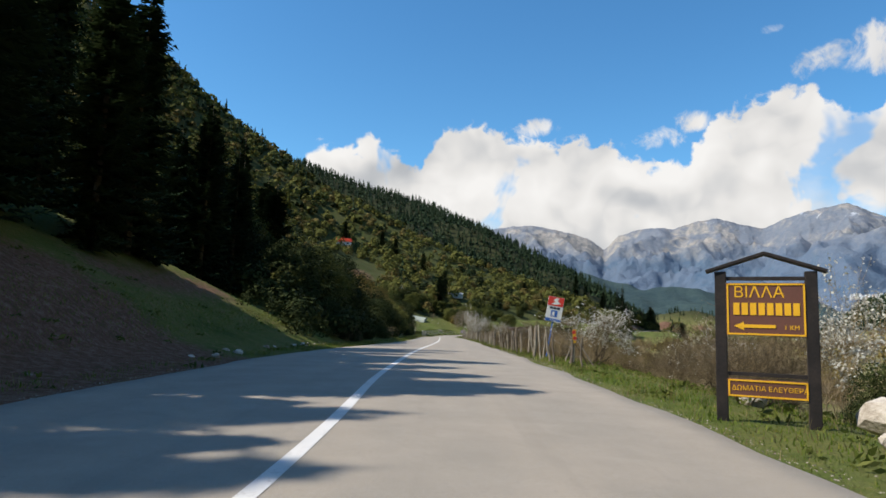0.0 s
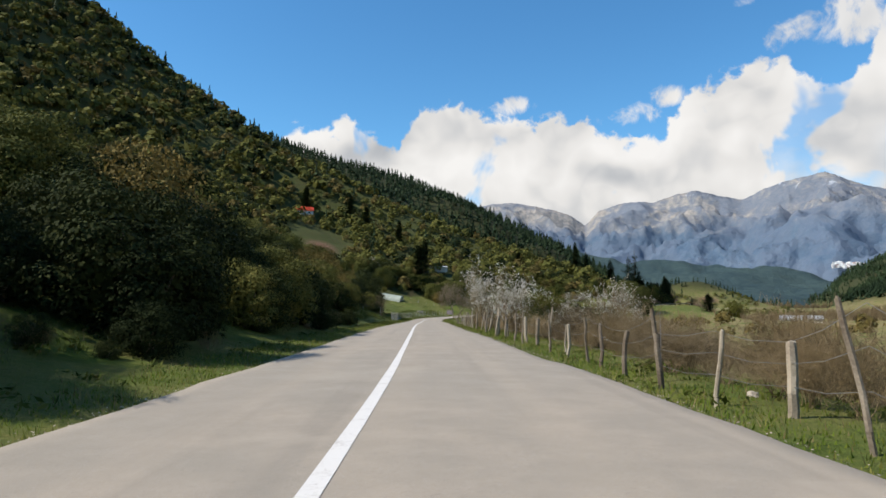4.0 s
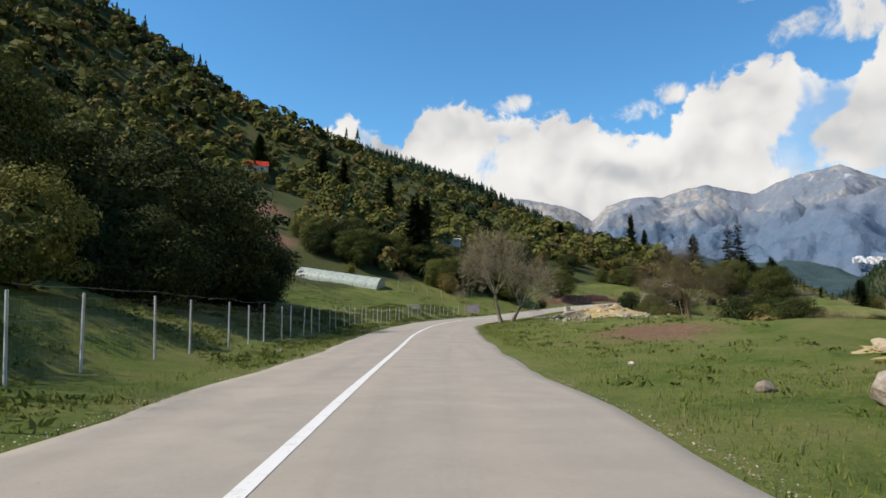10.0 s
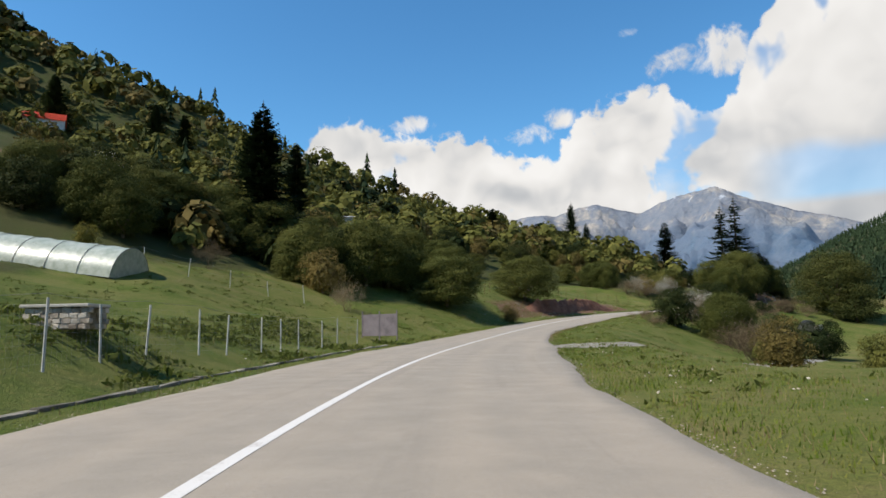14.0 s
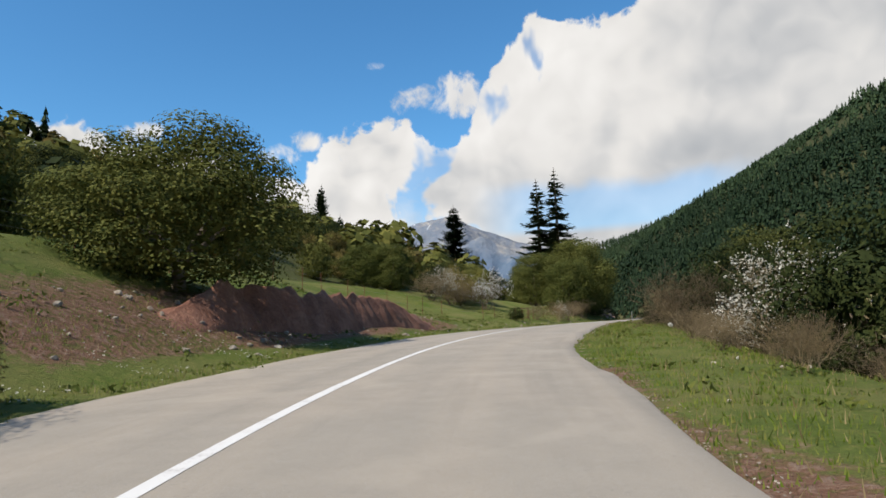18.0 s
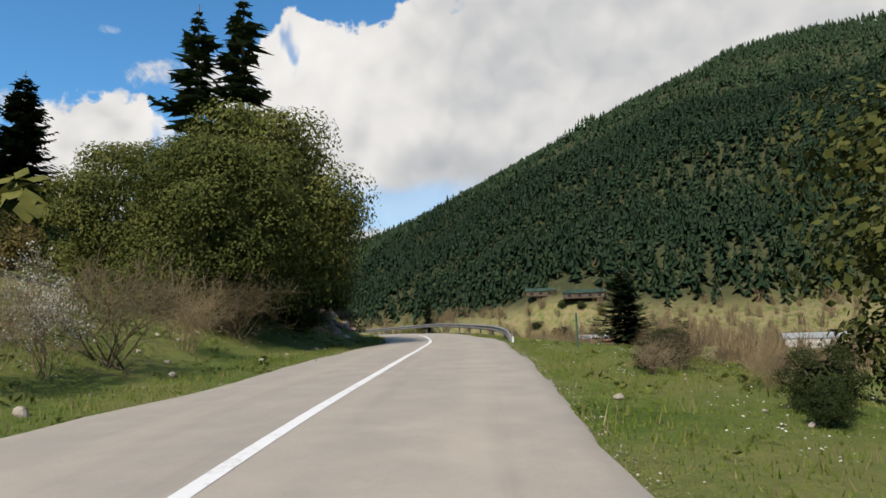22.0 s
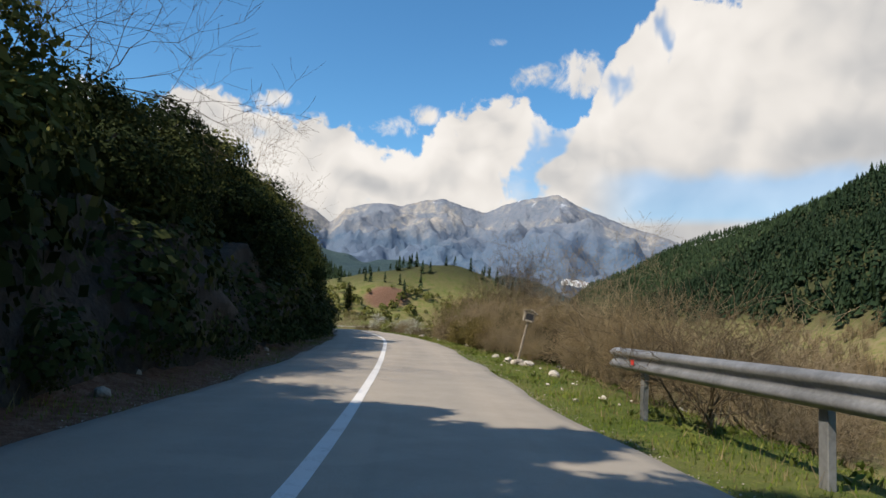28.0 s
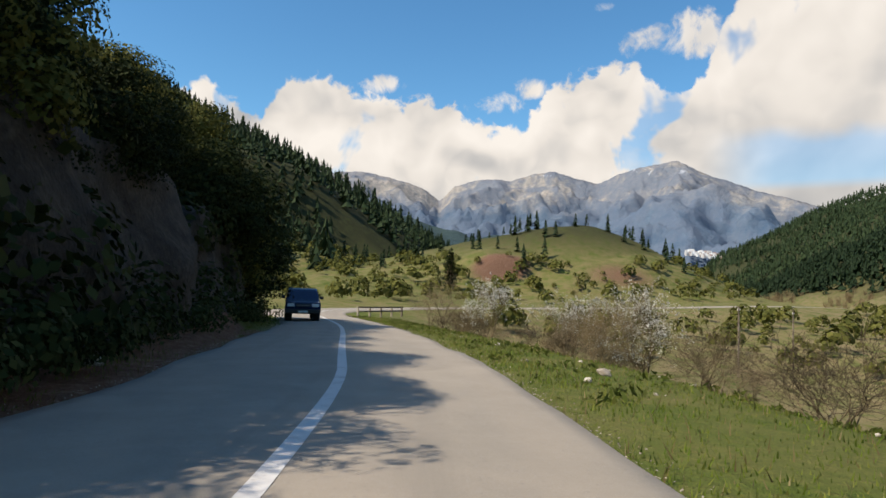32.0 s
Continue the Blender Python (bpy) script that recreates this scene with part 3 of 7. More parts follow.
gx, gy = np.meshgrid(axis(-4800, -45, 290, 4800, 1.6), axis(-2500, -25, 640, 4900, 1.6))
gz = height(gx, gy)
far_fade = ease(np.hypot(gx - 150, gy - 350), 2600, 4200)
gz = gz * (1 - far_fade)
ground_mesh = grid_mesh("ground", np.stack([gx, gy, gz], -1), GROUND)
gn, gs, gzr, gi = nearest(gx, gy)
ga = np.abs(gn)
slope = np.hypot(*np.gradient(gz)[::-1]) / 1.6
bare = np.clip(0.9 * ((gn < 0) & (ga < 12) & (gs > 304) & (gs < 318)) * ease(ga, 4.5, 5.6) * (1 - ease(ga, 6.8, 8.5)), 0, 1)
bare = np.maximum(bare, 0.85 * ((gn < 0) & (gs > 378) & (gs < 512)) * (1 - ease(ga, 8, 14)) * np.maximum(ease(ga, 4.2, 5.4), gs > 404))
bare = np.maximum(bare, 0.62 * np.exp(-(((gx - 236) / 17) ** 2 + ((gy - 592) / 11) ** 2)))
bare = np.maximum(bare, 0.68 * ((gn < 0) & (gs > -40) & (gs < 34)) * (1 - ease(ga, 9, 14)) * np.maximum(ease(ga, 8.0, 9.5) * (gs > 20), np.maximum(gs < 20, 0.55)))
bare = np.maximum(bare, 0.75 * np.exp(-(((gx - 28) / 12) ** 2 + ((gy - 150) / 16) ** 2)))
bare = np.maximum(bare, 0.9 * np.exp(-(((gx - 205) / 11) ** 2 + ((gy - 599) / 6) ** 2)))
bare = np.maximum(bare, 0.9 * np.exp(-(((gx + 34) / 12) ** 2 + ((gy - 288) / 17) ** 2)))
dry = np.clip(0.75 * (gn > 0) * np.where((gs < 150) | (gs > 440), ease(ga, 5.5, 11), ease(ga, 16, 45)) + 0.25 + 0.4 * ease(gy, 495, 530), 0, 1)
bare = np.maximum(bare, 0.66 * np.exp(-(((gx + 42) / 11) ** 2 + ((gy - 332) / 18) ** 2)))
wood = np.maximum(((gx > 330) & (gy > -200)) * ease(gz, 9, 26), (gn < -40) * ease(gy, 480, 560) * ease(gz, 14, 30))
wood = np.maximum(wood, (gn < -24) * (gx < 100) * (gy < 480) * 0.75)
bare = np.maximum(bare, 0.75 * ((gn > 0) & (((gs > 266) & (gs < 300)) | ((gs > 326) & (gs < 352)))) * (1 - ease(ga - W_RIGHT[gi], 0.25, 0.9)))
bare = np.maximum(bare, 0.7 * np.exp(-(((gx - 9.5) / 3.5) ** 2 + ((gy - 181) / 6) ** 2)))
bare = np.maximum(bare, 0.62 * ((gn < 0) & (gs > 296) & (gs < 330)) * ease(ga, 4.5, 6) * (1 - ease(ga, 8.5, 11)))
wood = np.maximum(wood, ((gx > 330) & (gy > -200)) * ease(gz, 15, 21))
for key, val in (("bare", bare), ("dry", dry), ("wood", wood)):
    ground_mesh.attributes.new(key, "FLOAT", "POINT").data.foreach_set("value", val.ravel().astype(np.float32))
tagged(new("ground", ground_mesh), "grassy valley and hillside ground with bare soil patches", "ground", kind="structure")


def ribbon(name, offsets, lift, mat, first=0, last=None, wobble=None):
    """A strip along the road between two lists of offsets (columns), lifted over the road's surface."""
    rows = range(first, len(LINE) if last is None else last)
    pts, uv = [], []
    for i in rows:
        row, us = [], []
        for o, h in zip(offsets(i), lift):
            row.append((*(LINE[i, :2] + o * RIGHT[i]), LINE[i, 2] + h))
            us.append((o, i * 1.0))
        pts.append(row)
        uv.append(us)
    return grid_mesh(name, np.array(pts), mat, True, np.array(uv))


edge_rng = np.random.RandomState(3)
EDGE = np.convolve(edge_rng.randn(len(LINE) + 8), np.ones(3) / 3, "same")[:len(LINE)] * 0.09 + np.convolve(edge_rng.randn(len(LINE) + 8), np.ones(9) / 9, "same")[:len(LINE)] * 0.14
EDGE2 = np.roll(EDGE, 57)
cols = np.r_[0.0, 0.02, np.linspace(0.06, 0.94, 12), 0.98, 1.0]
road_mesh = ribbon("road", lambda i: -W_LEFT[i] + EDGE[i] + (W_LEFT[i] + W_RIGHT[i] + EDGE2[i] - EDGE[i]) * cols, [-0.12, 0.0, *(0.035 * np.sin(np.linspace(0.06, 0.94, 12) * math.pi)), 0.0, -0.12], ASPHALT)
road = tagged(new("road", road_mesh), "pale sun-bleached worn asphalt country road", "road", kind="structure")
crown = 0.035 * 1.0
LINE_OFF = np.interp(S_ALL, [128, 140, 152, 166, 216, 224, 240, 252, 384, 392, 402, 410], [0, 0.11, 0.11, 0, 0, -0.08, -0.08, 0, 0, 0.18, 0.18, 0])
line_mesh = ribbon("centre_line", lambda i: (LINE_OFF[i] - 0.035 + 0.06 * EDGE[i], LINE_OFF[i] + 0.115 + 0.06 * EDGE2[i]), (crown + 0.004, crown + 0.004), PAINT)
part("centre_line", line_mesh, None, road, "continuous worn white centre line")

# ---- plants: templates, built once and shared ----
def turned(rng, k):
    """k random directions."""
    v = rng.randn(k, 3)
    return v / np.linalg.norm(v, axis=1)[:, None]


def leaf_quads(rng, at, out, size, flat=0.5, slim=0.6):
    """Leaf-shaped quads at places, facing about outward."""
    k = len(at)
    nrm = out + flat * turned(rng, k)
    nrm /= np.linalg.norm(nrm, axis=1)[:, None]
    a = np.cross(nrm, turned(rng, k))
    a /= np.linalg.norm(a, axis=1)[:, None] + 1e-9
    b = np.cross(nrm, a)
    s = size * (0.6 + 0.8 * rng.rand(k))[:, None]
    return np.stack([at - a * s, at - b * s * slim, at + a * s, at + b * s * slim], 1)


def crown_mesh(name, seed, mat, lobes=26, leaves=240, leaf=0.11, tall=1.0, wide=1.0, low=0.12, gap=0.0, core=True):
    """A crown about 1 high and 1 wide: lobes of leaves on an uneven outline."""
    rng = np.random.RandomState(seed)
    z = low + (0.90 - low) * rng.rand(lobes) ** 0.9
    swell = np.interp(z, [0, 0.12, 0.35, 0.6, 0.8, 0.92, 1.0], [0.72, 0.86, 1.0, 0.90, 0.62, 0.30, 0.1])
    a = 2.4 * np.arange(lobes) + rng.rand(lobes)
    env = swell * (0.66 + 0.40 * rng.rand(lobes)) * 0.40 * wide
    c = np.stack([env * np.cos(a), env * np.sin(a), z * tall], 1)
    r = 0.085 + 0.11 * rng.rand(lobes)
    out = []
    for ci, ri in zip(c, r):
        k = int(leaves * (ri / 0.19) ** 2)
        o = turned(rng, k)
        o[:, 2] = np.where(o[:, 2] < -0.3, -o[:, 2], o[:, 2])
        rad = ri * (0.55 + 0.5 * rng.rand(k) ** 0.5)
        pts = ci + o * rad[:, None] * np.array([1.1, 1.1, 0.85])
        if gap:
            pts = pts[rng.rand(k) > gap]
            o = o[:len(pts)]
        out.append(leaf_quads(rng, pts, o, leaf, 0.42))
    if core:
        # leaves deep inside, close and dark, so that the crown is not seen through
        k = 900
        o = turned(rng, k)
        pts = o * (0.2 + 0.12 * rng.rand(k))[:, None] * np.array([wide, wide, 1.25 * tall]) + np.array([0, 0, 0.44 * tall])
        out.append(leaf_quads(rng, pts, o, leaf * 2.8, 0.4))
    q = np.concatenate(out)
    q[:, :, 2] = np.maximum(q[:, :, 2], 0.02)
    return quads_mesh(name, q, mat)


def cross(a, b):
    return np.array((a[1] * b[2] - a[2] * b[1], a[2] * b[0] - a[0] * b[2], a[0] * b[1] - a[1] * b[0]))


def tubes(segs, sides=5):
    """Tapered tubes, each from (start, end, radius, radius), as vertices and faces."""
    verts, faces = [], []
    for p, q, r0, r1 in segs:
        p, q = np.asarray(p, float), np.asarray(q, float)
        ax = q - p
        ax = ax / (np.linalg.norm(ax) + 1e-9)
        p = p - ax * (0.3 * r0)
        a = cross(ax, (0.31, 0.77, 0.55) if abs(ax[2]) > 0.8 else (0, 0, 1))
        a /= np.linalg.norm(a)
        b = cross(ax, a)
        i = len(verts)
        for c, r in ((p, r0), (q, r1)):
            for j in range(sides):
                t = 2 * math.pi * j / sides
                verts.append(c + r * (math.cos(t) * a + math.sin(t) * b))
        for j in range(sides):
            k = (j + 1) % sides
            faces.append((i + j, i + k, i + sides + k, i + sides + j))
    return verts, faces


def branching(rng, base, way, length, radius, depth, spread=0.55, kids=3, bend=0.18, shrink=0.72, up=0.12, least=0.004):
    """Segments of a bare plant, and the ends of its twigs."""
    segs, ends = [], []

    def grow(p, d, l, r, k):
        steps = 4 if k >= depth - 1 else 3
        q, rr = p, r
        for i in range(steps):
            d = d + bend * rng.randn(3) + np.array([0, 0, up])
            d = d / np.linalg.norm(d)
            nq, nr = q + d * l / steps, max(rr * 0.86, least)
            segs.append((q, nq, rr, nr))
            if k > 0 and i >= 1:
                for _ in range(kids if i == steps - 1 else max(1, kids - 2)):
                    o = d + spread * 1.6 * turned(rng, 1)[0]
                    grow(nq, o / np.linalg.norm(o), l * shrink * (0.75 + 0.5 * rng.rand()), nr * 0.66, k - 1)
            q, rr = nq, nr
        if k == 0:
            ends.append(q)

    grow(np.asarray(base, float), np.asarray(way, float), length, radius, depth)
    return segs, np.array(ends)


def fir_meshes(seed, wide=0.36, tiers=40, arms=8, bare=0.05, ragged=0.25, needle=0.013):
    """Trunk and boughs of a fir about 1 high."""
    rng = np.random.RandomState(seed)
    trunk = tubes([((0, 0, -0.02), (0, 0, 0.5), 0.016, 0.010), ((0, 0, 0.5), (0, 0, 1.0), 0.010, 0.0015)], 7)
    quads = []
    lob = 1 + 0.18 * np.sin(np.arange(4) * 2.1 + rng.rand(4) * 6)
    for i in range(tiers):
        f = (i / (tiers - 1)) ** 0.92
        z = bare + (0.97 - bare) * f
        reach = wide * 1.0 * ((1 - f) ** 0.8 * np.interp(f, [0, 0.12, 0.3], [0.8, 0.97, 1.0]) + 0.018) * (1 - ragged * rng.rand())
        for j in range(arms if f < 0.9 else 5):
            if rng.rand() < ragged * 0.3:
                continue
            a = rng.rand() * 6.283
            l = reach * (0.6 + 0.5 * rng.rand()) * lob[int(a / 1.571) % 4]
            out = np.array([math.cos(a), math.sin(a), 0])
            side = np.array([-out[1], out[0], 0])
            k = int(np.clip(l / 0.014, 3, 13))
            t = (np.arange(k) + 0.5) / k
            rise = (0.25 * f - 0.06) * l
            droop = -0.34 * l * t * (1 - 0.5 * f) + 0.30 * l * t ** 3 + rise * t
            spine = out * (t * l)[:, None] + np.array([0, 0, 1]) * (z + droop)[:, None]
            w = min(needle, 0.24 * l + 0.002) * (0.7 + 1.5 * (1 - t)) * (0.8 + 0.4 * rng.rand(k))
            for sgn in (-1, 1):
                tip = spine + (side * sgn * 1.0 + out * 0.75)[None] * (w * 1.9)[:, None] + np.array([0, 0, -0.3]) * w[:, None] + 0.3 * w[:, None] * rng.randn(k, 3)
                mid1 = spine + out * (w * 0.95)[:, None]
                mid2 = spine + side * sgn * (w * 0.8)[:, None] - out * (w * 0.2)[:, None]
                quads.append(np.stack([spine, mid1, tip, mid2], 1))
            quads.append(np.stack([spine, spine + out * (w * 1.1)[:, None] - side * (w * 0.4)[:, None], spine + np.array([0, 0, 0.45]) * w[:, None] + out * (w * 1.5)[:, None], spine + side * (w * 0.5)[:, None]], 1))
    return mesh_from("trunk", *trunk, (BARK,), True), quads_mesh("crown", np.concatenate(quads), FIR_NEEDLE)


HIDE = pose(0, 0, -400)


def template(name, label, category, pieces):
    """A plant of unit size, kept as meshes until it is planted."""
    return dict(name=name, label=label, category=category, pieces=pieces)


def plant(tpl, x, y, h, w=None, turn=0.0, sink=0.05, label="", group="", lean=0.0, z=None):
    """One plant of its own, on the ground."""
    w = h if w is None else w
    ob = thing(tpl["name"], label or tpl["label"], tpl["category"], group)
    zz = ground_at(x, y) if z is None else z
    ob.matrix_basis = pose(x, y, zz - sink * h, lean, 0, turn)
    for nm, me in tpl["pieces"]:
        o = new(nm, me)
        o.parent = ob
        o.scale = (w, w, h)
    return ob


def oak(seed, mat, **k):
    rng = np.random.RandomState(seed + 900)
    segs = [((0, 0, 0), (0.01, 0, 0.25), 0.03, 0.024)]
    for _ in range(5):
        o = turned(rng, 1)[0] * 0.3
        segs.append(((0.01, 0, 0.2), (o[0], o[1], 0.45 + 0.2 * rng.rand()), 0.02, 0.008))
    return [("trunk", mesh_from("trunk", *tubes(segs, 6), (BARK,), True)), ("crown", crown_mesh("crown", seed, mat, **k))]


OAKS = [template("oak_tree", "evergreen oak with a dense rounded olive-green crown", "tree", oak(11 + i, OAK_LEAF, lobes=56, leaves=250, leaf=0.0145, tall=0.95, wide=1.05 + 0.1 * i)) for i in range(3)]
BIG_OAKS = [template("oak_tree", "large evergreen oak with a dense dark olive crown", "tree", oak(15 + i, GROVE_LEAF, lobes=130, leaves=620, leaf=0.0084, tall=0.97, wide=1.05)) for i in range(2)]
SCRUB = [template("oak_bush", "dense dark green evergreen oak bush", "bush", oak(31 + i, DARK_LEAF, lobes=60, leaves=340, leaf=0.012, tall=0.95, wide=1.15)) for i in range(2)]
RUSSETS = [template("russet_bush", "oak bush with russet spring leaves", "bush", oak(41 + i, RUSSET_LEAF, lobes=48, leaves=230, leaf=0.014, tall=0.95, wide=1.05, gap=0.2)) for i in range(2)]
SPRINGS = [template("spring_bush", "bush with fresh yellow-green spring leaves", "bush", oak(51, SPRING_LEAF, lobes=36, leaves=300, leaf=0.013, tall=0.95, wide=1.0, gap=0.25))]
FIRS = []
for i, keys in enumerate((dict(), dict(wide=0.44, tiers=44, arms=9, ragged=0.18), dict(wide=0.34, tiers=30, arms=6, ragged=0.55, bare=0.10))):
    tr, bo = fir_meshes(61 + i, **keys)
    FIRS.append(template("fir_tree", "dark green fir tree with drooping boughs", "tree", [("trunk", tr), ("crown", bo)]))


def bare_plant(seed, stems, length, radius, depth, mat, spread=0.5, kids=3, buds=0, bud=0.012, bud_mat=None, up=0.12, lean=0.35, sides=4, shrink=0.72):
    rng = np.random.RandomState(seed)
    segs, ends = [], []
    for i in range(stems):
        a = rng.rand() * 6.283
        way = np.array([lean * math.cos(a), lean * math.sin(a), 1.0])
        base = np.array([0.05 * rng.randn(), 0.05 * rng.randn(), 0]) if stems > 1 else np.zeros(3)
        g, e = branching(rng, base, way / np.linalg.norm(way), length * (0.8 + 0.4 * rng.rand()), radius, depth, spread, kids, up=up, shrink=shrink, least=0.0017 if depth < 4 else 0.0008)
        segs += g
        ends.append(e)
    ends = np.concatenate(ends)
    top = max(s[1][2] for s in segs)
    segs = [(np.asarray(p) / top, np.asarray(q) / top, r / top, s / top) for p, q, r, s in segs]
    ends = ends / top
    thick = 0.45 * max(q[2] for q in segs)
    pieces = [("stem", mesh_from("stem", *tubes([q for q in segs if q[2] > thick], sides + 1), (mat,), True)), ("crown", mesh_from("crown", *tubes([q for q in segs if q[2] <= thick], sides), (mat,), True))]
    if buds:
        k = len(ends) * buds
        at = np.repeat(ends, buds, 0) + rng.randn(k, 3) * bud * 2.2
        pieces.append(("blossom" if bud_mat is BLOSSOM else "foliage", quads_mesh("leaves", leaf_quads(rng, at, turned(rng, k), bud, 1.0, 0.8), bud_mat)))
    return pieces


THORNS = [template("bare_shrub", "leafless brown thorny shrub", "shrub", bare_plant(71 + i, 11, 0.42, 0.010, 3, TWIG, 0.75, 3, lean=0.8, sides=3)) for i in range(2)]
TANS = [template("twiggy_shrub", "leafless tan shrub with thin upright twigs", "shrub", bare_plant(75 + i, 11, 0.5, 0.0085, 3, TWIG_TAN, 0.62, 3, lean=0.5, up=0.10, sides=3)) for i in range(2)]
BLOOMS = [template("blossom_shrub", "wild plum shrub covered in white blossom", "shrub", bare_plant(81 + i, 6, 0.45, 0.014, 3, TWIG, 0.5, 3, 6, 0.0075, BLOSSOM, lean=0.55, sides=3)) for i in range(2)]
GREENING = [template("young_tree", "slender tree coming into pale blossom and leaf", "tree", bare_plant(91, 4, 0.62, 0.012, 3, TWIG_TAN, 0.36, 3, 6, 0.0075, BLOSSOM, lean=0.18, up=0.22, sides=3))]
BARES = [template("bare_tree", "leafless grey-brown tree with fine twigs", "tree", bare_plant(101 + i, 3 - i, 0.6, 0.0135, 5 - i, TWIG, 0.62, 3, lean=0.26, up=0.05, sides=3, shrink=0.64)) for i in range(2)]
BUDDING = [template("budding_shrub", "shrub with pale green opening leaves and blossom", "shrub", bare_plant(111, 7, 0.5, 0.012, 3, TWIG_TAN, 0.5, 3, 7, 0.011, SPRING_LEAF, lean=0.5, sides=3))]


def walnut(seed, lean, tall_trunk):
    """An old walnut: a pale, knotted trunk, spreading limbs and fine twigs with opening buds. Unit height."""
    rng = np.random.RandomState(seed)
    way = np.array([lean, 0.05, 1.0])
    segs, q, r = [], np.zeros(3), 0.034
    for i in range(7):
        nq = q + way / np.linalg.norm(way) * tall_trunk / 7 + rng.randn(3) * np.array([0.008, 0.008, 0])
        nr = r * (0.93 + 0.06 * rng.randn() * 0.5)
        segs.append((q, nq, r, nr))
        q, r = nq, nr
    limbs, ends = [], []
    for k in range(6):
        a = k * 1.05 + rng.rand()
        o = np.array([0.75 * math.cos(a) + lean * 0.6, 0.75 * math.sin(a), 0.75 + 0.3 * rng.rand()])
        g, e = branching(rng, q - np.array([0, 0, 0.03 * rng.rand()]), o / np.linalg.norm(o), 0.30, r * 0.5, 4, 0.50, 3, bend=0.16, shrink=0.66, up=0.05, least=0.0010)
        limbs += g
        ends.append(e)
    ends = np.concatenate(ends)
    top_z = max(s[1][2] for s in limbs)
    both = [[(np.asarray(p) / top_z, np.asarray(q_) / top_z, r0 / top_z, r1 / top_z) for p, q_, r0, r1 in part_] for part_ in (segs, limbs)]
    ends = ends / top_z
    if len(ends) > 1500:
        ends = ends[rng.choice(len(ends), 1500, False)]
    at = np.repeat(ends, 3, 0) + rng.randn(len(ends) * 3, 3) * 0.012
    return [("trunk", mesh_from("trunk", *tubes(both[0], 12), (PALE_BARK,), True)), ("crown", mesh_from("crown", *tubes(both[1], 4), (PALE_BARK,), True)),
            ("foliage", quads_mesh("foliage", leaf_quads(rng, at, turned(rng, len(at)), 0.0048, 1.0, 0.6), RUSSET_LEAF))]


WALNUTS = [template("walnut_tree", "old walnut tree with pale bark and opening buds", "tree", walnut(5, 0.02, 0.34)), template("walnut_tree", "leaning low-forked walnut tree with pale bark", "tree", walnut(7, 0.45, 0.24))]

# ---- woods and scrub that nobody could count ----
def scatter(rng, x0, x1, y0, y1, step, keep):
    gx_, gy_ = np.meshgrid(np.arange(x0, x1, step), np.arange(y0, y1, step))
    p = np.stack([gx_.ravel(), gy_.ravel()], 1) + (rng.rand(gx_.size, 2) - 0.5) * step * 1.1
    return p[keep(p[:, 0], p[:, 1])]


def road_gap(x, y):
    return nearest(x, y)[0]


def far_bushes(name, rng, xy, size, mat, few=28, leaf_far=0.26, many=70, leaf_near=0.145, close=150):
    """Rounded bushes as clumps of leaf sprays, joined; closer to the road with more and smaller sprays."""
    z = height(xy[:, 0], xy[:, 1])
    gap = np.abs(road_gap(xy[:, 0], xy[:, 1]))
    out = []
    for k in range(len(xy)):
        quads, leaf = (many, leaf_near) if gap[k] < close else (few, leaf_far)
        h = size[0] + (size[1] - size[0]) * rng.rand() ** 1.6
        w = h * (0.9 + 0.5 * rng.rand())
        o = turned(rng, quads)
        o[:, 2] = np.abs(o[:, 2]) * 1.1 - 0.1
        bump = (0.78 + 0.3 * rng.rand(quads))[:, None]
        at = o * bump * np.array([w * 0.5, w * 0.5, h * 0.62]) + np.array([xy[k, 0], xy[k, 1], z[k] + h * 0.33])
        out.append(leaf_quads(rng, at, o, leaf * h * 0.9, 0.4, 0.75))
    return quads_mesh(name, np.concatenate(out), mat)


def far_firs(name, rng, xy, size, mat, tiers=4, arms=6, wide=0.36):
    """Narrow conifers as tiers of drooping boughs, joined."""
    z = height(xy[:, 0], xy[:, 1])
    k = len(xy)
    h = size[0] + (size[1] - size[0]) * rng.rand(k)
    tri = []
    for t in range(tiers):
        f0 = t / tiers
        for a in range(arms):
            ang = rng.rand(k) * 6.283
            ang2 = ang + 0.75 + 0.4 * rng.rand(k)
            rad = h * wide * 0.5 * (1 - f0) * (0.75 + 0.5 * rng.rand(k)) + 0.2
            lo, hi = z + h * (f0 * 0.93 + 0.02), z + h * min(1.0, f0 + 1.25 / tiers)
            p = np.stack([xy[:, 0] + rad * np.cos(ang), xy[:, 1] + rad * np.sin(ang), lo], 1)
            q = np.stack([xy[:, 0] + rad * np.cos(ang2), xy[:, 1] + rad * np.sin(ang2), lo + 0.04 * h], 1)
            top = np.stack([xy[:, 0], xy[:, 1], hi], 1)
            tri.append(np.stack([p, q, top], 1))
    return quads_mesh(name, np.concatenate(tri), mat, 3)


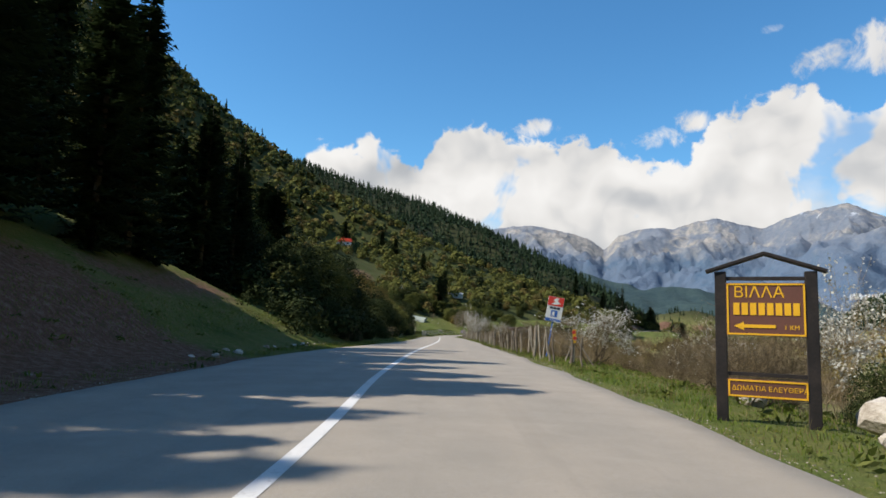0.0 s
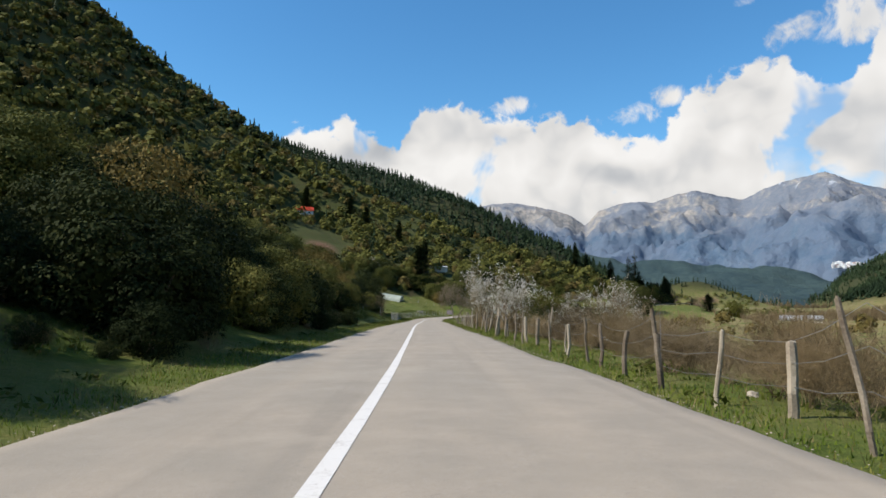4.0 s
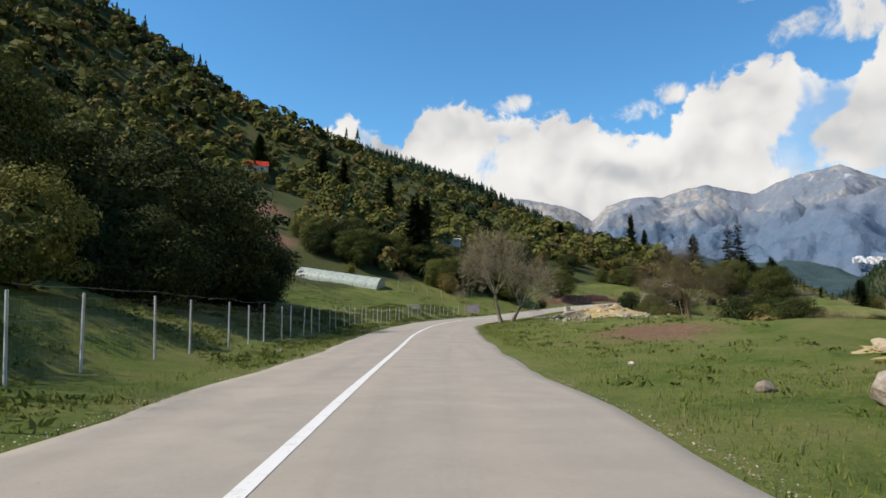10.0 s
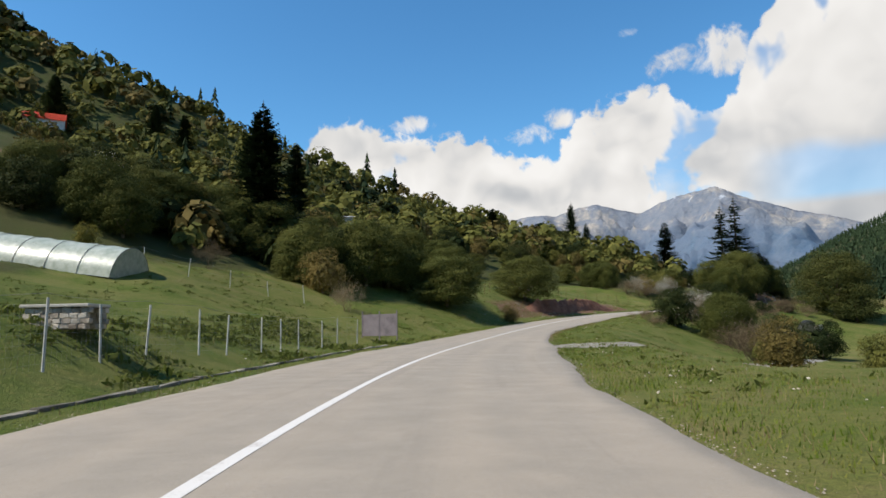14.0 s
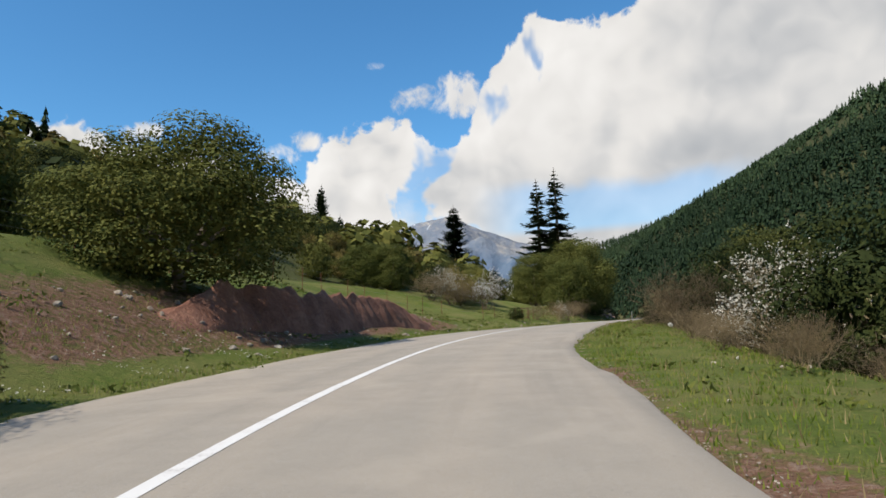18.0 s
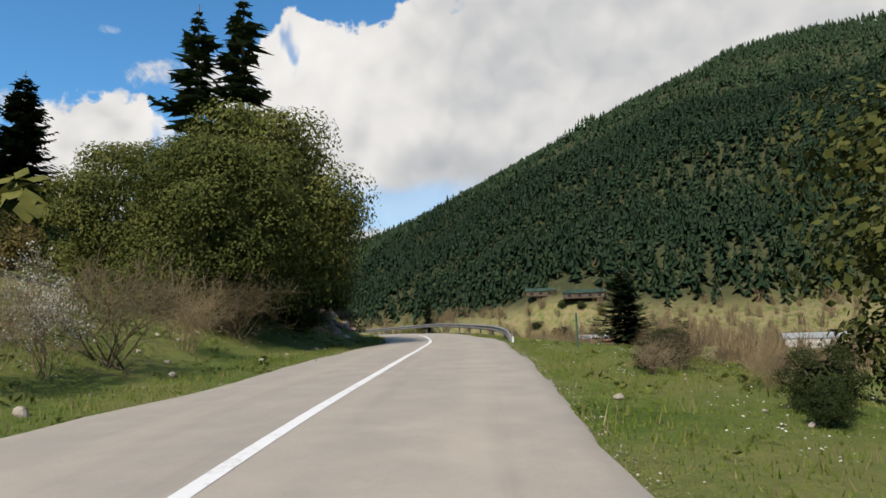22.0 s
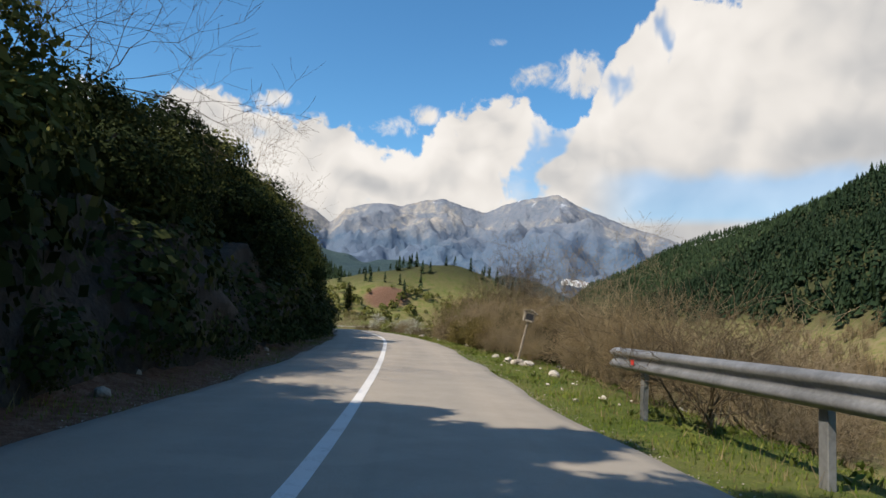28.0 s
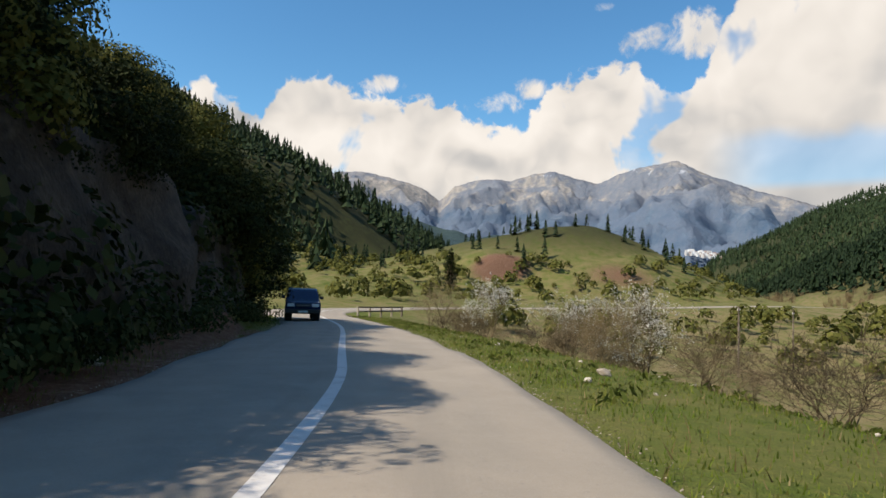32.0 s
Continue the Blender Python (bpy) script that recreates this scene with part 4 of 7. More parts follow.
def far_twigs(name, rng, xy, size, mat, stems=26):
    """Leafless thicket: fans of thin tapering stems, joined."""
    z = height(xy[:, 0], xy[:, 1])
    tri = []
    for k in range(len(xy)):
        h = size[0] + (size[1] - size[0]) * rng.rand()
        a = rng.rand(stems) * 6.283
        lean = 0.15 + 0.5 * rng.rand(stems)
        base = np.stack([xy[k, 0] + 0.25 * h * rng.randn(stems) * 0.5, xy[k, 1] + 0.25 * h * rng.randn(stems) * 0.5, z[k] + 0.35 * h * rng.rand(stems) ** 2], 1)
        tip = base + np.stack([np.cos(a) * lean * h * 0.45, np.sin(a) * lean * h * 0.45, h * (0.5 + 0.4 * rng.rand(stems))], 1)
        side = turned(rng, stems) * (0.018 * h)
        tri.append(np.stack([base - side, base + side, tip], 1))
        mid = base + 0.5 * (tip - base)
        tip2 = mid + (tip - base) * 0.4 + turned(rng, stems) * 0.22 * h
        tri.append(np.stack([mid - side * 0.7, mid + side * 0.7, tip2], 1))
    return quads_mesh(name, np.concatenate(tri), mat, 3)


rng = np.random.RandomState(21)


def on_spur(x, y):
    n = road_gap(x, y)
    clear = ((x + 22) / 24) ** 2 + ((y - 262) / 32) ** 2 < 1
    clear |= ((x - 18) / 26) ** 2 + ((y - 318) / 14) ** 2 < 1
    clear |= ((x - 55) / 26) ** 2 + ((y - 335) / 20) ** 2 < 1
    clear |= ((x + 34) / 14) ** 2 + ((y - 290) / 20) ** 2 < 1
    clear |= ((x + 43) / 13) ** 2 + ((y - 338) / 34) ** 2 < 1
    far = np.where(y < 130, 26, np.where(y < 240, 30, 24))
    return (n < -far) & ~clear & (y < 500 + 0.2 * np.abs(x)) & (rng.rand(len(x)) < 0.93)


spur = scatter(rng, -330, 128, -40, 480, 5.2, on_spur)
third = rng.rand(len(spur))
tagged(new("hillside_scrub", far_bushes("hillside_scrub", rng, spur[third < 0.66], (3.0, 7.0), OAK_LEAF)), "olive-green oak scrub covering the hillside", "scrub", kind="stuff")
tagged(new("dark_hillside_scrub", far_bushes("dark_hillside_scrub", rng, spur[(third >= 0.66) & (third < 0.78)], (3.0, 6.5), DARK_LEAF)), "dark evergreen scrub covering the hillside", "scrub", kind="stuff")
tagged(new("russet_hillside_scrub", far_bushes("russet_hillside_scrub", rng, spur[third >= 0.78], (2.5, 6.0), RUSSET_LEAF)), "russet oak scrub on the hillside", "scrub", kind="stuff")
firs = scatter(rng, -330, 60, 120, 520, 30, lambda x, y: (road_gap(x, y) < -70) & (rng.rand(len(x)) < 0.5))
crest_x = np.concatenate([np.linspace(-260, -90, 34), np.linspace(-60, 40, 12)])
firs = np.concatenate([firs, np.stack([crest_x + rng.randn(len(crest_x)) * 3, 445 + rng.randn(len(crest_x)) * 9], 1)])
tagged(new("hillside_firs", far_firs("hillside_firs", rng, firs, (7, 13), FIR_NEEDLE, 7, 7)), "scattered dark firs on the scrub hillside", "firs", kind="stuff")
back = scatter(rng, -520, 420, 500, 1030, 8.5, lambda x, y: (height(x, y) > 8 + 0 * x) & (road_gap(x, y) < -45) & ((y > 600) | (height(x, y) > 14)) & ~((x > 165) & (y < 780)))
tagged(new("ridge_firs", far_firs("ridge_firs", rng, back, (7, 14), FIR_NEEDLE, 4, 5, 0.5)), "dark fir forest on the ridge behind", "forest", kind="stuff")
face = scatter(rng, 800, 1345, 120, 1900, 9.5, lambda x, y: height(x, y) > 5)
foot = scatter(rng, 345, 800, 150, 1300, 5.3, lambda x, y: height(x, y) > 13 + 10 * rng.rand(len(x)))
tagged(new("slope_firs", far_firs("slope_firs", rng, foot, (7, 13), FIR_NEEDLE, 4, 5, 0.58)), "dense dark fir forest on the lower mountainside", "forest", kind="stuff")
tagged(new("mountain_firs", far_firs("mountain_firs", rng, face, (9, 17), FIR_NEEDLE, 3, 5, 0.52)), "dense dark fir forest on the mountainside", "forest", kind="stuff")
plain = scatter(rng, 150, 520, 330, 900, 7.5, lambda x, y: (np.abs(road_gap(x, y)) > 55) & (height(x, y) < 17) & (waves(x, y, 31, 150, 2) > -0.35) & (x - 0.45 * y > -90))
tagged(new("valley_thicket", far_twigs("valley_thicket", rng, plain, (4.0, 7.5), TWIG_TAN, 40)), "leafless brown poplar and willow thicket on the valley floor", "thicket", kind="stuff")
east = scatter(rng, 30, 300, -20, 330, 11, lambda x, y: (road_gap(x, y) > 34) & (waves(x, y, 33, 90, 2) > 0.1))
tagged(new("meadow_scrub", far_bushes("meadow_scrub", rng, east, (1.5, 4.2), RUSSET_LEAF)), "brown and olive scrub over the meadows", "scrub", kind="stuff")
east2 = scatter(rng, 30, 300, -20, 330, 13, lambda x, y: (road_gap(x, y) > 26) & (waves(x, y, 34, 80, 2) > 0.15))
tagged(new("meadow_thicket", far_twigs("meadow_thicket", rng, east2, (2.0, 4.5), TWIG_TAN, 30)), "leafless brown shrubs over the meadows", "thicket", kind="stuff")
knoll_firs = scatter(rng, 130, 300, 600, 720, 6.5, lambda x, y: (height(x, y) > 13) & (rng.rand(len(x)) < 0.45))
tagged(new("knoll_firs", far_firs("knoll_firs", rng, knoll_firs, (3, 6.5), FIR_NEEDLE, 7, 7)), "young dark firs on the low knoll", "firs", kind="stuff")
meadow = scatter(rng, 100, 290, 505, 670, 5.6, lambda x, y: (np.abs(road_gap(x, y)) > 14) & (height(x, y) < 20) & (waves(x, y, 37, 60, 2) > -0.35))
tagged(new("knoll_scrub", far_bushes("knoll_scrub", rng, meadow, (1.2, 4.2), OAK_LEAF)), "low green scrub over the far meadow", "scrub", kind="stuff")

# dark scrub covering the banks of the cutting and of the first wood
def bank_scrub(label, s0, s1, o0, o1, count, size):
    s_ = s0 + (s1 - s0) * rng.rand(count)
    o_ = o0 + (o1 - o0) * rng.rand(count)
    xy = np.array([beside(a_, b_) for a_, b_ in zip(s_, o_)])
    tagged(new("bank_scrub", far_bushes("bank_scrub", rng, xy, size, DARK_LEAF, many=260, leaf_near=0.05)), label, "scrub", kind="stuff")


bank_scrub("dark evergreen scrub covering the bank of the cutting", 404, 522, -3.6, -5.4, 150, (1.2, 3.0))
bank_scrub("low dark scrub at the foot of the cutting", 402, 522, -3.0, -4.0, 230, (0.4, 1.2))
bank_scrub("dark scrub at the foot of the wooded bank", 30, 66, -5.2, -8.5, 70, (0.9, 2.4))
bank_scrub("dark scrub under the firs on the bank", 38, 62, -6.0, -12, 45, (0.7, 2.6))

# ---- grass at the roadside ----
def blades(name, rng, s0, s1, side, lo, hi, count, mat, tall=(0.06, 0.2), wide=0.012, near=1.6):
    s = s0 + (s1 - s0) * rng.rand(count)
    i = np.clip((s + START).astype(int), 0, len(LINE) - 2)
    off = lo + (hi - lo) * rng.rand(count) ** near
    edge = np.where(side > 0, W_RIGHT[i], W_LEFT[i])
    fr = (s + START - i)[:, None]
    c = LINE[i, :2] * (1 - fr) + LINE[i + 1, :2] * fr + side * (edge + off)[:, None] * RIGHT[i]
    tuft = 0.5 + 0.8 * (0.5 + 0.5 * waves(c[:, 0], c[:, 1], 44, 2.6, 2)).clip(0, 1)
    z = height(c[:, 0], c[:, 1]) - 0.02
    h = (tall[0] + (tall[1] - tall[0]) * rng.rand(count)) * tuft
    base = np.stack([c[:, 0], c[:, 1], z], 1)
    a = rng.rand(count) * 6.283
    u = np.stack([np.cos(a), np.sin(a), 0 * a], 1) * (wide * (0.7 + 0.9 * rng.rand(count)))[:, None]
    tip = base + np.stack([0.45 * h * rng.randn(count) * 0.6, 0.45 * h * rng.randn(count) * 0.6, h], 1)
    return quads_mesh(name, np.stack([base - u, base + u, tip], 1), mat, 3)


for side, word in ((1, "right"), (-1, "left")):
    tagged(new("verge_grass", blades("verge_grass", rng, -4, 545, side, -0.18, 4.6, 300000, GRASS, (0.025, 0.10), 0.009, 1.6)), "short green grass on the road verge", "grass", kind="stuff")
    tagged(new("dry_verge_grass", blades("dry_verge_grass", rng, -4, 545, side, -0.1, 6.0, 42000, STRAW, (0.04, 0.22), 0.006, 1.3)), "dry straw among the verge grass", "grass", kind="stuff")


def weeds(name, label, rng, s0, s1, side, lo, hi, count, big=1.0):
    """Low clumps of broad weeds and coarse grass."""
    s = s0 + (s1 - s0) * rng.rand(count)
    i = np.clip((s + START).astype(int), 0, len(LINE) - 2)
    off = np.where(side > 0, W_RIGHT[i], W_LEFT[i]) + lo + (hi - lo) * rng.rand(count)
    c = LINE[i, :2] + side * off[:, None] * RIGHT[i] + 0.4 * rng.randn(count, 2)
    c = c[waves(c[:, 0], c[:, 1], 63, 9.0, 3) > -0.15]
    z = height(c[:, 0], c[:, 1])
    k = 12
    size = big * (0.05 + 0.15 * rng.rand(len(c)) ** 2.5)
    o = turned(rng, len(c) * k)
    o[:, 2] = np.abs(o[:, 2]) * 0.6 + 0.1
    sz = np.repeat(size, k)
    at = np.repeat(np.stack([c[:, 0], c[:, 1], z], 1), k, 0) + o * sz[:, None] * np.array([1.3, 1.3, 0.9])
    q = leaf_quads(rng, at, o, 1.0, 0.8, 0.35)
    q = at[:, None] + (q - at[:, None]) * (0.45 * sz)[:, None, None]
    tagged(new(name, quads_mesh(name, q, WEED)), label, "weeds", kind="stuff")


weeds("meadow_weeds", "dark clumps of weeds in the sloping meadow", rng, 112, 292, -1, 0.4, 24, 15000)
weeds("meadow_weeds", "rough tall weeds behind the net fence", rng, 196, 264, -1, 1.0, 8, 5000, 1.7)
weeds("meadow_weeds", "weeds in the sloping grass below the wood", rng, 122, 200, -1, 0.3, 9, 6000)
weeds("meadow_weeds", "clumps of weeds and coarse grass on the verge", rng, 0, 380, 1, 0.3, 9, 7000)
weeds("bank_weeds", "dark weeds on the roadside bank", rng, 0, 112, -1, 0.5, 6, 1500)
weeds("bank_weeds", "weeds on the grassy bank", rng, 286, 400, -1, 0.3, 9, 4200)
weeds("meadow_weeds", "clumps of weeds beside the road", rng, 440, 545, 1, 0.3, 8, 3200)


# loose grit along the broken edges of the asphalt
def grit(side, count):
    s = -4 + 552 * rng.rand(count)
    i = np.clip((s + START).astype(int), 0, len(LINE) - 2)
    fr = (s + START - i)[:, None]
    edge = np.where(side > 0, W_RIGHT[i], W_LEFT[i]) + np.abs(rng.randn(count)) * 0.16 - 0.12
    c = LINE[i, :2] * (1 - fr) + LINE[i + 1, :2] * fr + side * edge[:, None] * RIGHT[i]
    at = np.stack([c[:, 0], c[:, 1], np.maximum(height(c[:, 0], c[:, 1]), LINE[i, 2] - 0.03) + 0.012], 1)
    q = leaf_quads(rng, at, np.tile((0, 0, 1.0), (count, 1)), 0.012, 0.6, 0.8)
    tagged(new("edge_grit", quads_mesh("edge_grit", q, ROCK)), "pale loose grit along the edge of the asphalt", "gravel", kind="stuff")


grit(1, 26000)
grit(-1, 22000)

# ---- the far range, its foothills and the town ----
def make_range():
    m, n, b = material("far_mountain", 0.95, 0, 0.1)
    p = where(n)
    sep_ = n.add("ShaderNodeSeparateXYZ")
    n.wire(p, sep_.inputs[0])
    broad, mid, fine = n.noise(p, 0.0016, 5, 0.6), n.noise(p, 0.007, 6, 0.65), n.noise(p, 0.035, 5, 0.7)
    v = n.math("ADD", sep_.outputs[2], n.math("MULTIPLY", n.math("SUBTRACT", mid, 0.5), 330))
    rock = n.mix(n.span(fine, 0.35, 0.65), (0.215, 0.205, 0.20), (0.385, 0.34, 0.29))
    # forest tones carry the distance haze as blue in their base colour
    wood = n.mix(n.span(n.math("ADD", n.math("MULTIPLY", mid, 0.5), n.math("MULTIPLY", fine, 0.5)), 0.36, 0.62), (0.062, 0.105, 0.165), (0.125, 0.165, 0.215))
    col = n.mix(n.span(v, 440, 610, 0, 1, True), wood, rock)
    # blue-grey shade of the slopes, painted over rock and forest
    blue_shade = n.math("ADD", n.math("MULTIPLY", broad, 0.55), n.math("MULTIPLY", n.noise(n.vmath("MULTIPLY", p, (1.0, 1.0, 0.25)), 0.011, 5, 0.6, 0.8), 0.45))
    col = n.mix(n.span(blue_shade, 0.45, 0.58, 0.75, 0.0, True), col, (0.115, 0.145, 0.195))
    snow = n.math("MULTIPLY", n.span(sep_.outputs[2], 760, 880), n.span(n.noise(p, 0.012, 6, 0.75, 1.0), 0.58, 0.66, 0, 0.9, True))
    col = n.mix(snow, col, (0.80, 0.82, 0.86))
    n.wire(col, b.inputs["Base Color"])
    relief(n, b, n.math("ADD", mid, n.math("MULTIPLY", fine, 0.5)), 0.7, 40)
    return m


def make_far_wood():
    m, n, b = material("far_forest", 0.95, 0, 0.1)
    p = where(n)
    fine = n.noise(p, 0.06, 5, 0.7)
    # fir green pushed towards blue: the base colour holds the distance haze
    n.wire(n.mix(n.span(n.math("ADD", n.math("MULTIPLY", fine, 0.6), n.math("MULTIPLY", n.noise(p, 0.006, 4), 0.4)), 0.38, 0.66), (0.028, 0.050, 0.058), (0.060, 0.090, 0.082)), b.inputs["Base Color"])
    relief(n, b, fine, 0.8, 12)
    return m


RANGE = [(-12, 7.5), (-5, 8.2), (0, 9.0), (5.8, 9.9), (7.6, 10.0), (9.5, 9.65), (11.5, 9.2), (12.8, 8.7), (13.9, 7.85), (15.1, 9.1), (17, 9.7), (18.6, 9.8), (19.7, 9.65), (21.6, 10.25), (23.3, 10.5), (25, 9.95), (26.9, 9.5), (28.3, 10.2), (30, 10.75), (31.5, 11.0), (32.9, 11.25),
         (34.3, 10.5), (35.3, 10.0), (36.8, 9.5), (38.6, 8.75), (40.8, 8.15), (42.6, 7.5), (46, 6.2), (52, 5.0), (60, 4.5)]
EYE = np.array([60.0, 200.0])
aa, rr = np.meshgrid(np.linspace(-12, 60, 420), np.r_[np.linspace(2500, 4500, 90), np.linspace(4530, 4800, 8)])
top_ = np.tan(np.radians(np.interp(aa, [a for a, _ in RANGE], [e for _, e in RANGE]) + 0.02 * np.sin(aa * 4.7) + 0.015 * np.sin(aa * 11.3))) * 4500
f = np.clip((rr - 2500) / 2000, 0, 1)
mx, my = EYE[0] + rr * np.sin(np.radians(aa)), EYE[1] + rr * np.cos(np.radians(aa))
ridge = 1 - np.abs(waves(mx, my, 51, 1500, 5)).clip(0, 1)
mz = 90 + (top_ - 90) * f ** 0.9 - (1 - f) ** 0.8 * f * 760 * (1 - ridge) - (1 - f) * f * 260 * np.abs(waves(mx, my, 54, 420, 4)) - 50 * (1 - f)
fore = np.interp(aa, [24, 28, 31, 34, 37, 40, 43, 46], [0, 480, 590, 590, 520, 440, 330, 120])
mz = np.maximum(mz, fore - 0.55 * np.abs(rr - 3750) + 60 * waves(mx, my, 52, 500, 3))
mz = np.where(rr > 4500, top_ - (rr - 4500) * 1.2, mz)
far_range = tagged(new("backdrop_mountains", grid_mesh("backdrop_mountains", np.stack([mx, my, mz], -1), make_range())), "bare grey mountain range with snow streaks, forested feet and haze in its colour", "mountains", kind="structure")
ab, rb = np.meshgrid(np.linspace(-4, 60, 220), np.linspace(1450, 2450, 30))
low_top = np.interp(ab, [-4, 6, 12, 16, 22, 28, 32, 37, 42, 60], [8.2, 7.4, 6.2, 5.3, 4.9, 4.3, 3.7, 2.2, 1.6, 1.0])
lx, ly = EYE[0] + rb * np.sin(np.radians(ab)), EYE[1] + rb * np.cos(np.radians(ab))
lz = np.tan(np.radians(low_top)) * 2000 * np.clip(1 - np.abs(rb - 2000) / 620, 0, 1) ** 0.8 + 10 * waves(lx, ly, 53, 240, 3) - 8
tagged(new("backdrop_foothill", grid_mesh("backdrop_foothill", np.stack([lx, ly, lz], -1), make_far_wood())), "low dark forested foothill across the valley, haze in its colour", "hill", kind="structure")
# the town: white house blocks under the mountain
town_rng = np.random.RandomState(9)
tv, tf = [], []
for _ in range(520):
    a, e = 33.2 + 5.6 * town_rng.rand(), 0.0
    spread = town_rng.rand()
    r = 2900 + 420 * spread
    el_ = 3.9 + 1.0 * spread - 0.12 * (a - 33.2)
    x, y = EYE + r * np.array([math.sin(math.radians(a)), math.cos(math.radians(a))])
    z = r * math.tan(math.radians(el_))
    w_, h_ = 2.5 + 3 * town_rng.rand(), 2.2 + 2.6 * town_rng.rand()
    i = len(tv)
    tv += [(x + sx_ * w_, y + sy_ * w_, z + k * h_) for k in (-1.5, 1) for sx_, sy_ in ((-1, -1), (1, -1), (1, 1), (-1, 1))]
    tv += [(x - w_, y, z + h_ * 1.5), (x + w_, y, z + h_ * 1.5)]
    tf += [(i, i + 1, i + 5, i + 4), (i + 1, i + 2, i + 6, i + 5), (i + 2, i + 3, i + 7, i + 6), (i + 3, i, i + 4, i + 7), (i + 4, i + 5, i + 9, i + 8), (i + 6, i + 7, i + 8, i + 9), (i + 4, i + 8, i + 7), (i + 5, i + 6, i + 9)]
tm, tn, tb = material("town_walls", 0.9)
tn.wire(tn.ramp(island(tn), [(0.2, (0.35, 0.25, 0.21)), (0.45, (0.52, 0.50, 0.47)), (0.9, (0.75, 0.74, 0.71))]), tb.inputs["Base Color"])
tagged(new("distant_town", mesh_from("distant_town", tv, tf, (tm,))), "distant town of pale houses at the mountain's foot", "town", kind="stuff")

# ---- trees and shrubs one by one ----
KIND = dict(F=FIRS[:2], D=FIRS[2:], O=OAKS, K=SCRUB, R=RUSSETS, S=SPRINGS, T=THORNS, N=TANS, B=BLOOMS, G=GREENING, L=BARES, U=BUDDING)
WIDE = dict(F=1.05, D=1.0, O=1.0, K=1.05, R=0.95, S=0.9, T=1.25, N=0.95, B=1.1, G=1.0, L=1.0, U=1.1)
GROUP = dict(F="fir trees", D="fir trees", O="oak trees", K="evergreen bushes", R="russet bushes", S="spring bushes", T="bare shrubs", N="bare shrubs", B="blossom shrubs", G="young trees", L="bare trees", U="budding shrubs")
tree_rng = np.random.RandomState(77)


def tree(kind, x, y, h, w=None, z=None):
    kin = BIG_OAKS if kind == "O" and h > 5.0 else KIND[kind]
    t = kin[tree_rng.randint(len(kin))]
    plant(t, x, y, h, (w or h * WIDE[kind]), tree_rng.rand() * 360, 0.07 if kind in "OKRS" else 0.03, group=GROUP[kind], z=z)


def row(text):
    """Plants by kind, station, offset to the right, height and perhaps width."""
    for item in text.split(";"):
        q = item.split()
        x, y = beside(float(q[1]), float(q[2]))
        tree(q[0], x, y, float(q[3]), float(q[4]) if len(q) > 4 else None)


def fill(kinds, s0, s1, o0, o1, count, h0, h1):
    """Plants scattered along a stretch of the roadside."""
    for _ in range(count):
        x, y = beside(s0 + (s1 - s0) * tree_rng.rand(), o0 + (o1 - o0) * tree_rng.rand())
        tree(kinds[tree_rng.randint(len(kinds))], x, y, h0 + (h1 - h0) * tree_rng.rand())


def patch(kinds, x0, x1, y0, y1, count, h0, h1, least=9):
    """Plants scattered over a piece of land, off the road."""
    made = 0
    for _ in range(count * 4):
        x, y = x0 + (x1 - x0) * tree_rng.rand(), y0 + (y1 - y0) * tree_rng.rand()
        if abs(float(nearest(np.array([x]), np.array([y]))[0][0])) > least and made < count:
            tree(kinds[tree_rng.randint(len(kinds))], x, y, h0 + (h1 - h0) * tree_rng.rand())
            made += 1


# left of the road, from the start: tall dark firs on the bank, then scrub
for k in range(24):
    s_ = -14 + 2.5 * k + tree_rng.rand()
    x, y = beside(s_, -(11.6 + 2.6 * tree_rng.rand()))
    tall = 8.6 if s_ < 7 else 12.0 if s_ < 17 else 10.5 if s_ < 36 else 8.2
    if not 28 < s_ < 34:
        tree("F", x, y, tall + 2.5 * tree_rng.rand(), 0.92 * tall)
for k in range(26):
    s_ = -18 + 3.2 * k + tree_rng.rand()
    x, y = beside(s_, -(17 + 5 * tree_rng.rand()))
    if not 24 < s_ < 32:
        tree("F", x, y, (13 if k < 18 else 9.5) + 4 * tree_rng.rand(), 10)
fill("KKO", 42, 64, -8.5, -11, 10, 4.4, 6.4)
row("F -8 -31 16;F 2 -30 16;F 12 -31 17;F 20 -33 17;F 30 -32 15;F 52 -13 9.5;F 56.5 -15 10.5;F 62 -20 10")
row("R 44 -10.5 3.2;K 46 -14 5")
fill("KKOR", 48, 104, -9, -24, 44, 3.4, 7.0)
fill("KKKO", 38, 112, -5.8, -11, 74, 1.8, 4.2)
fill("KTKN", 40, 112, -4.6, -6.6, 48, 0.5, 1.5)
fill("RROK", 136, 202, -9.5, -15, 20, 2.6, 5.0)
row("R 116 -9 4.4;R 120 -11 5.4;O 125 -10 5;R 129 -12.5 6;O 122 -16 7;K 131 -17 7;K 114 -15 6;K 109 -12 4;T 108 -8 2;K 103 -10 3;N 104 -7.4 2.2")
row("R 145 -13 6;O 149 -19 8;R 155 -17 7;R 161 -16 7.5;O 166 -18 8;R 171 -17 7.5;R 176 -19 7;O 181 -17 8;K 186 -13 8.5;K 190 -14 9;K 195 -13 9;O 200 -15 9;K 204 -19 8;O 152 -25 9;R 160 -25 9;O 168 -26 9;O 177 -25 9;R 186 -23 9;K 138 -19 7;L 166 -6.4 4.4")
row("R 130 -8.4 4.5;K 133.5 -8 4;R 137 -9 5;K 141 -9 4.5;O 127 -7.6 3.6;K 124 -8 3.2")
row("S 209 -16.5 9 8;K 205 -14 8;K 212 -16 7.5;K 215 -20 8;R 208 -21 9;K 218 -23 6;K 203 -12.5 6;K 221 -27 6")
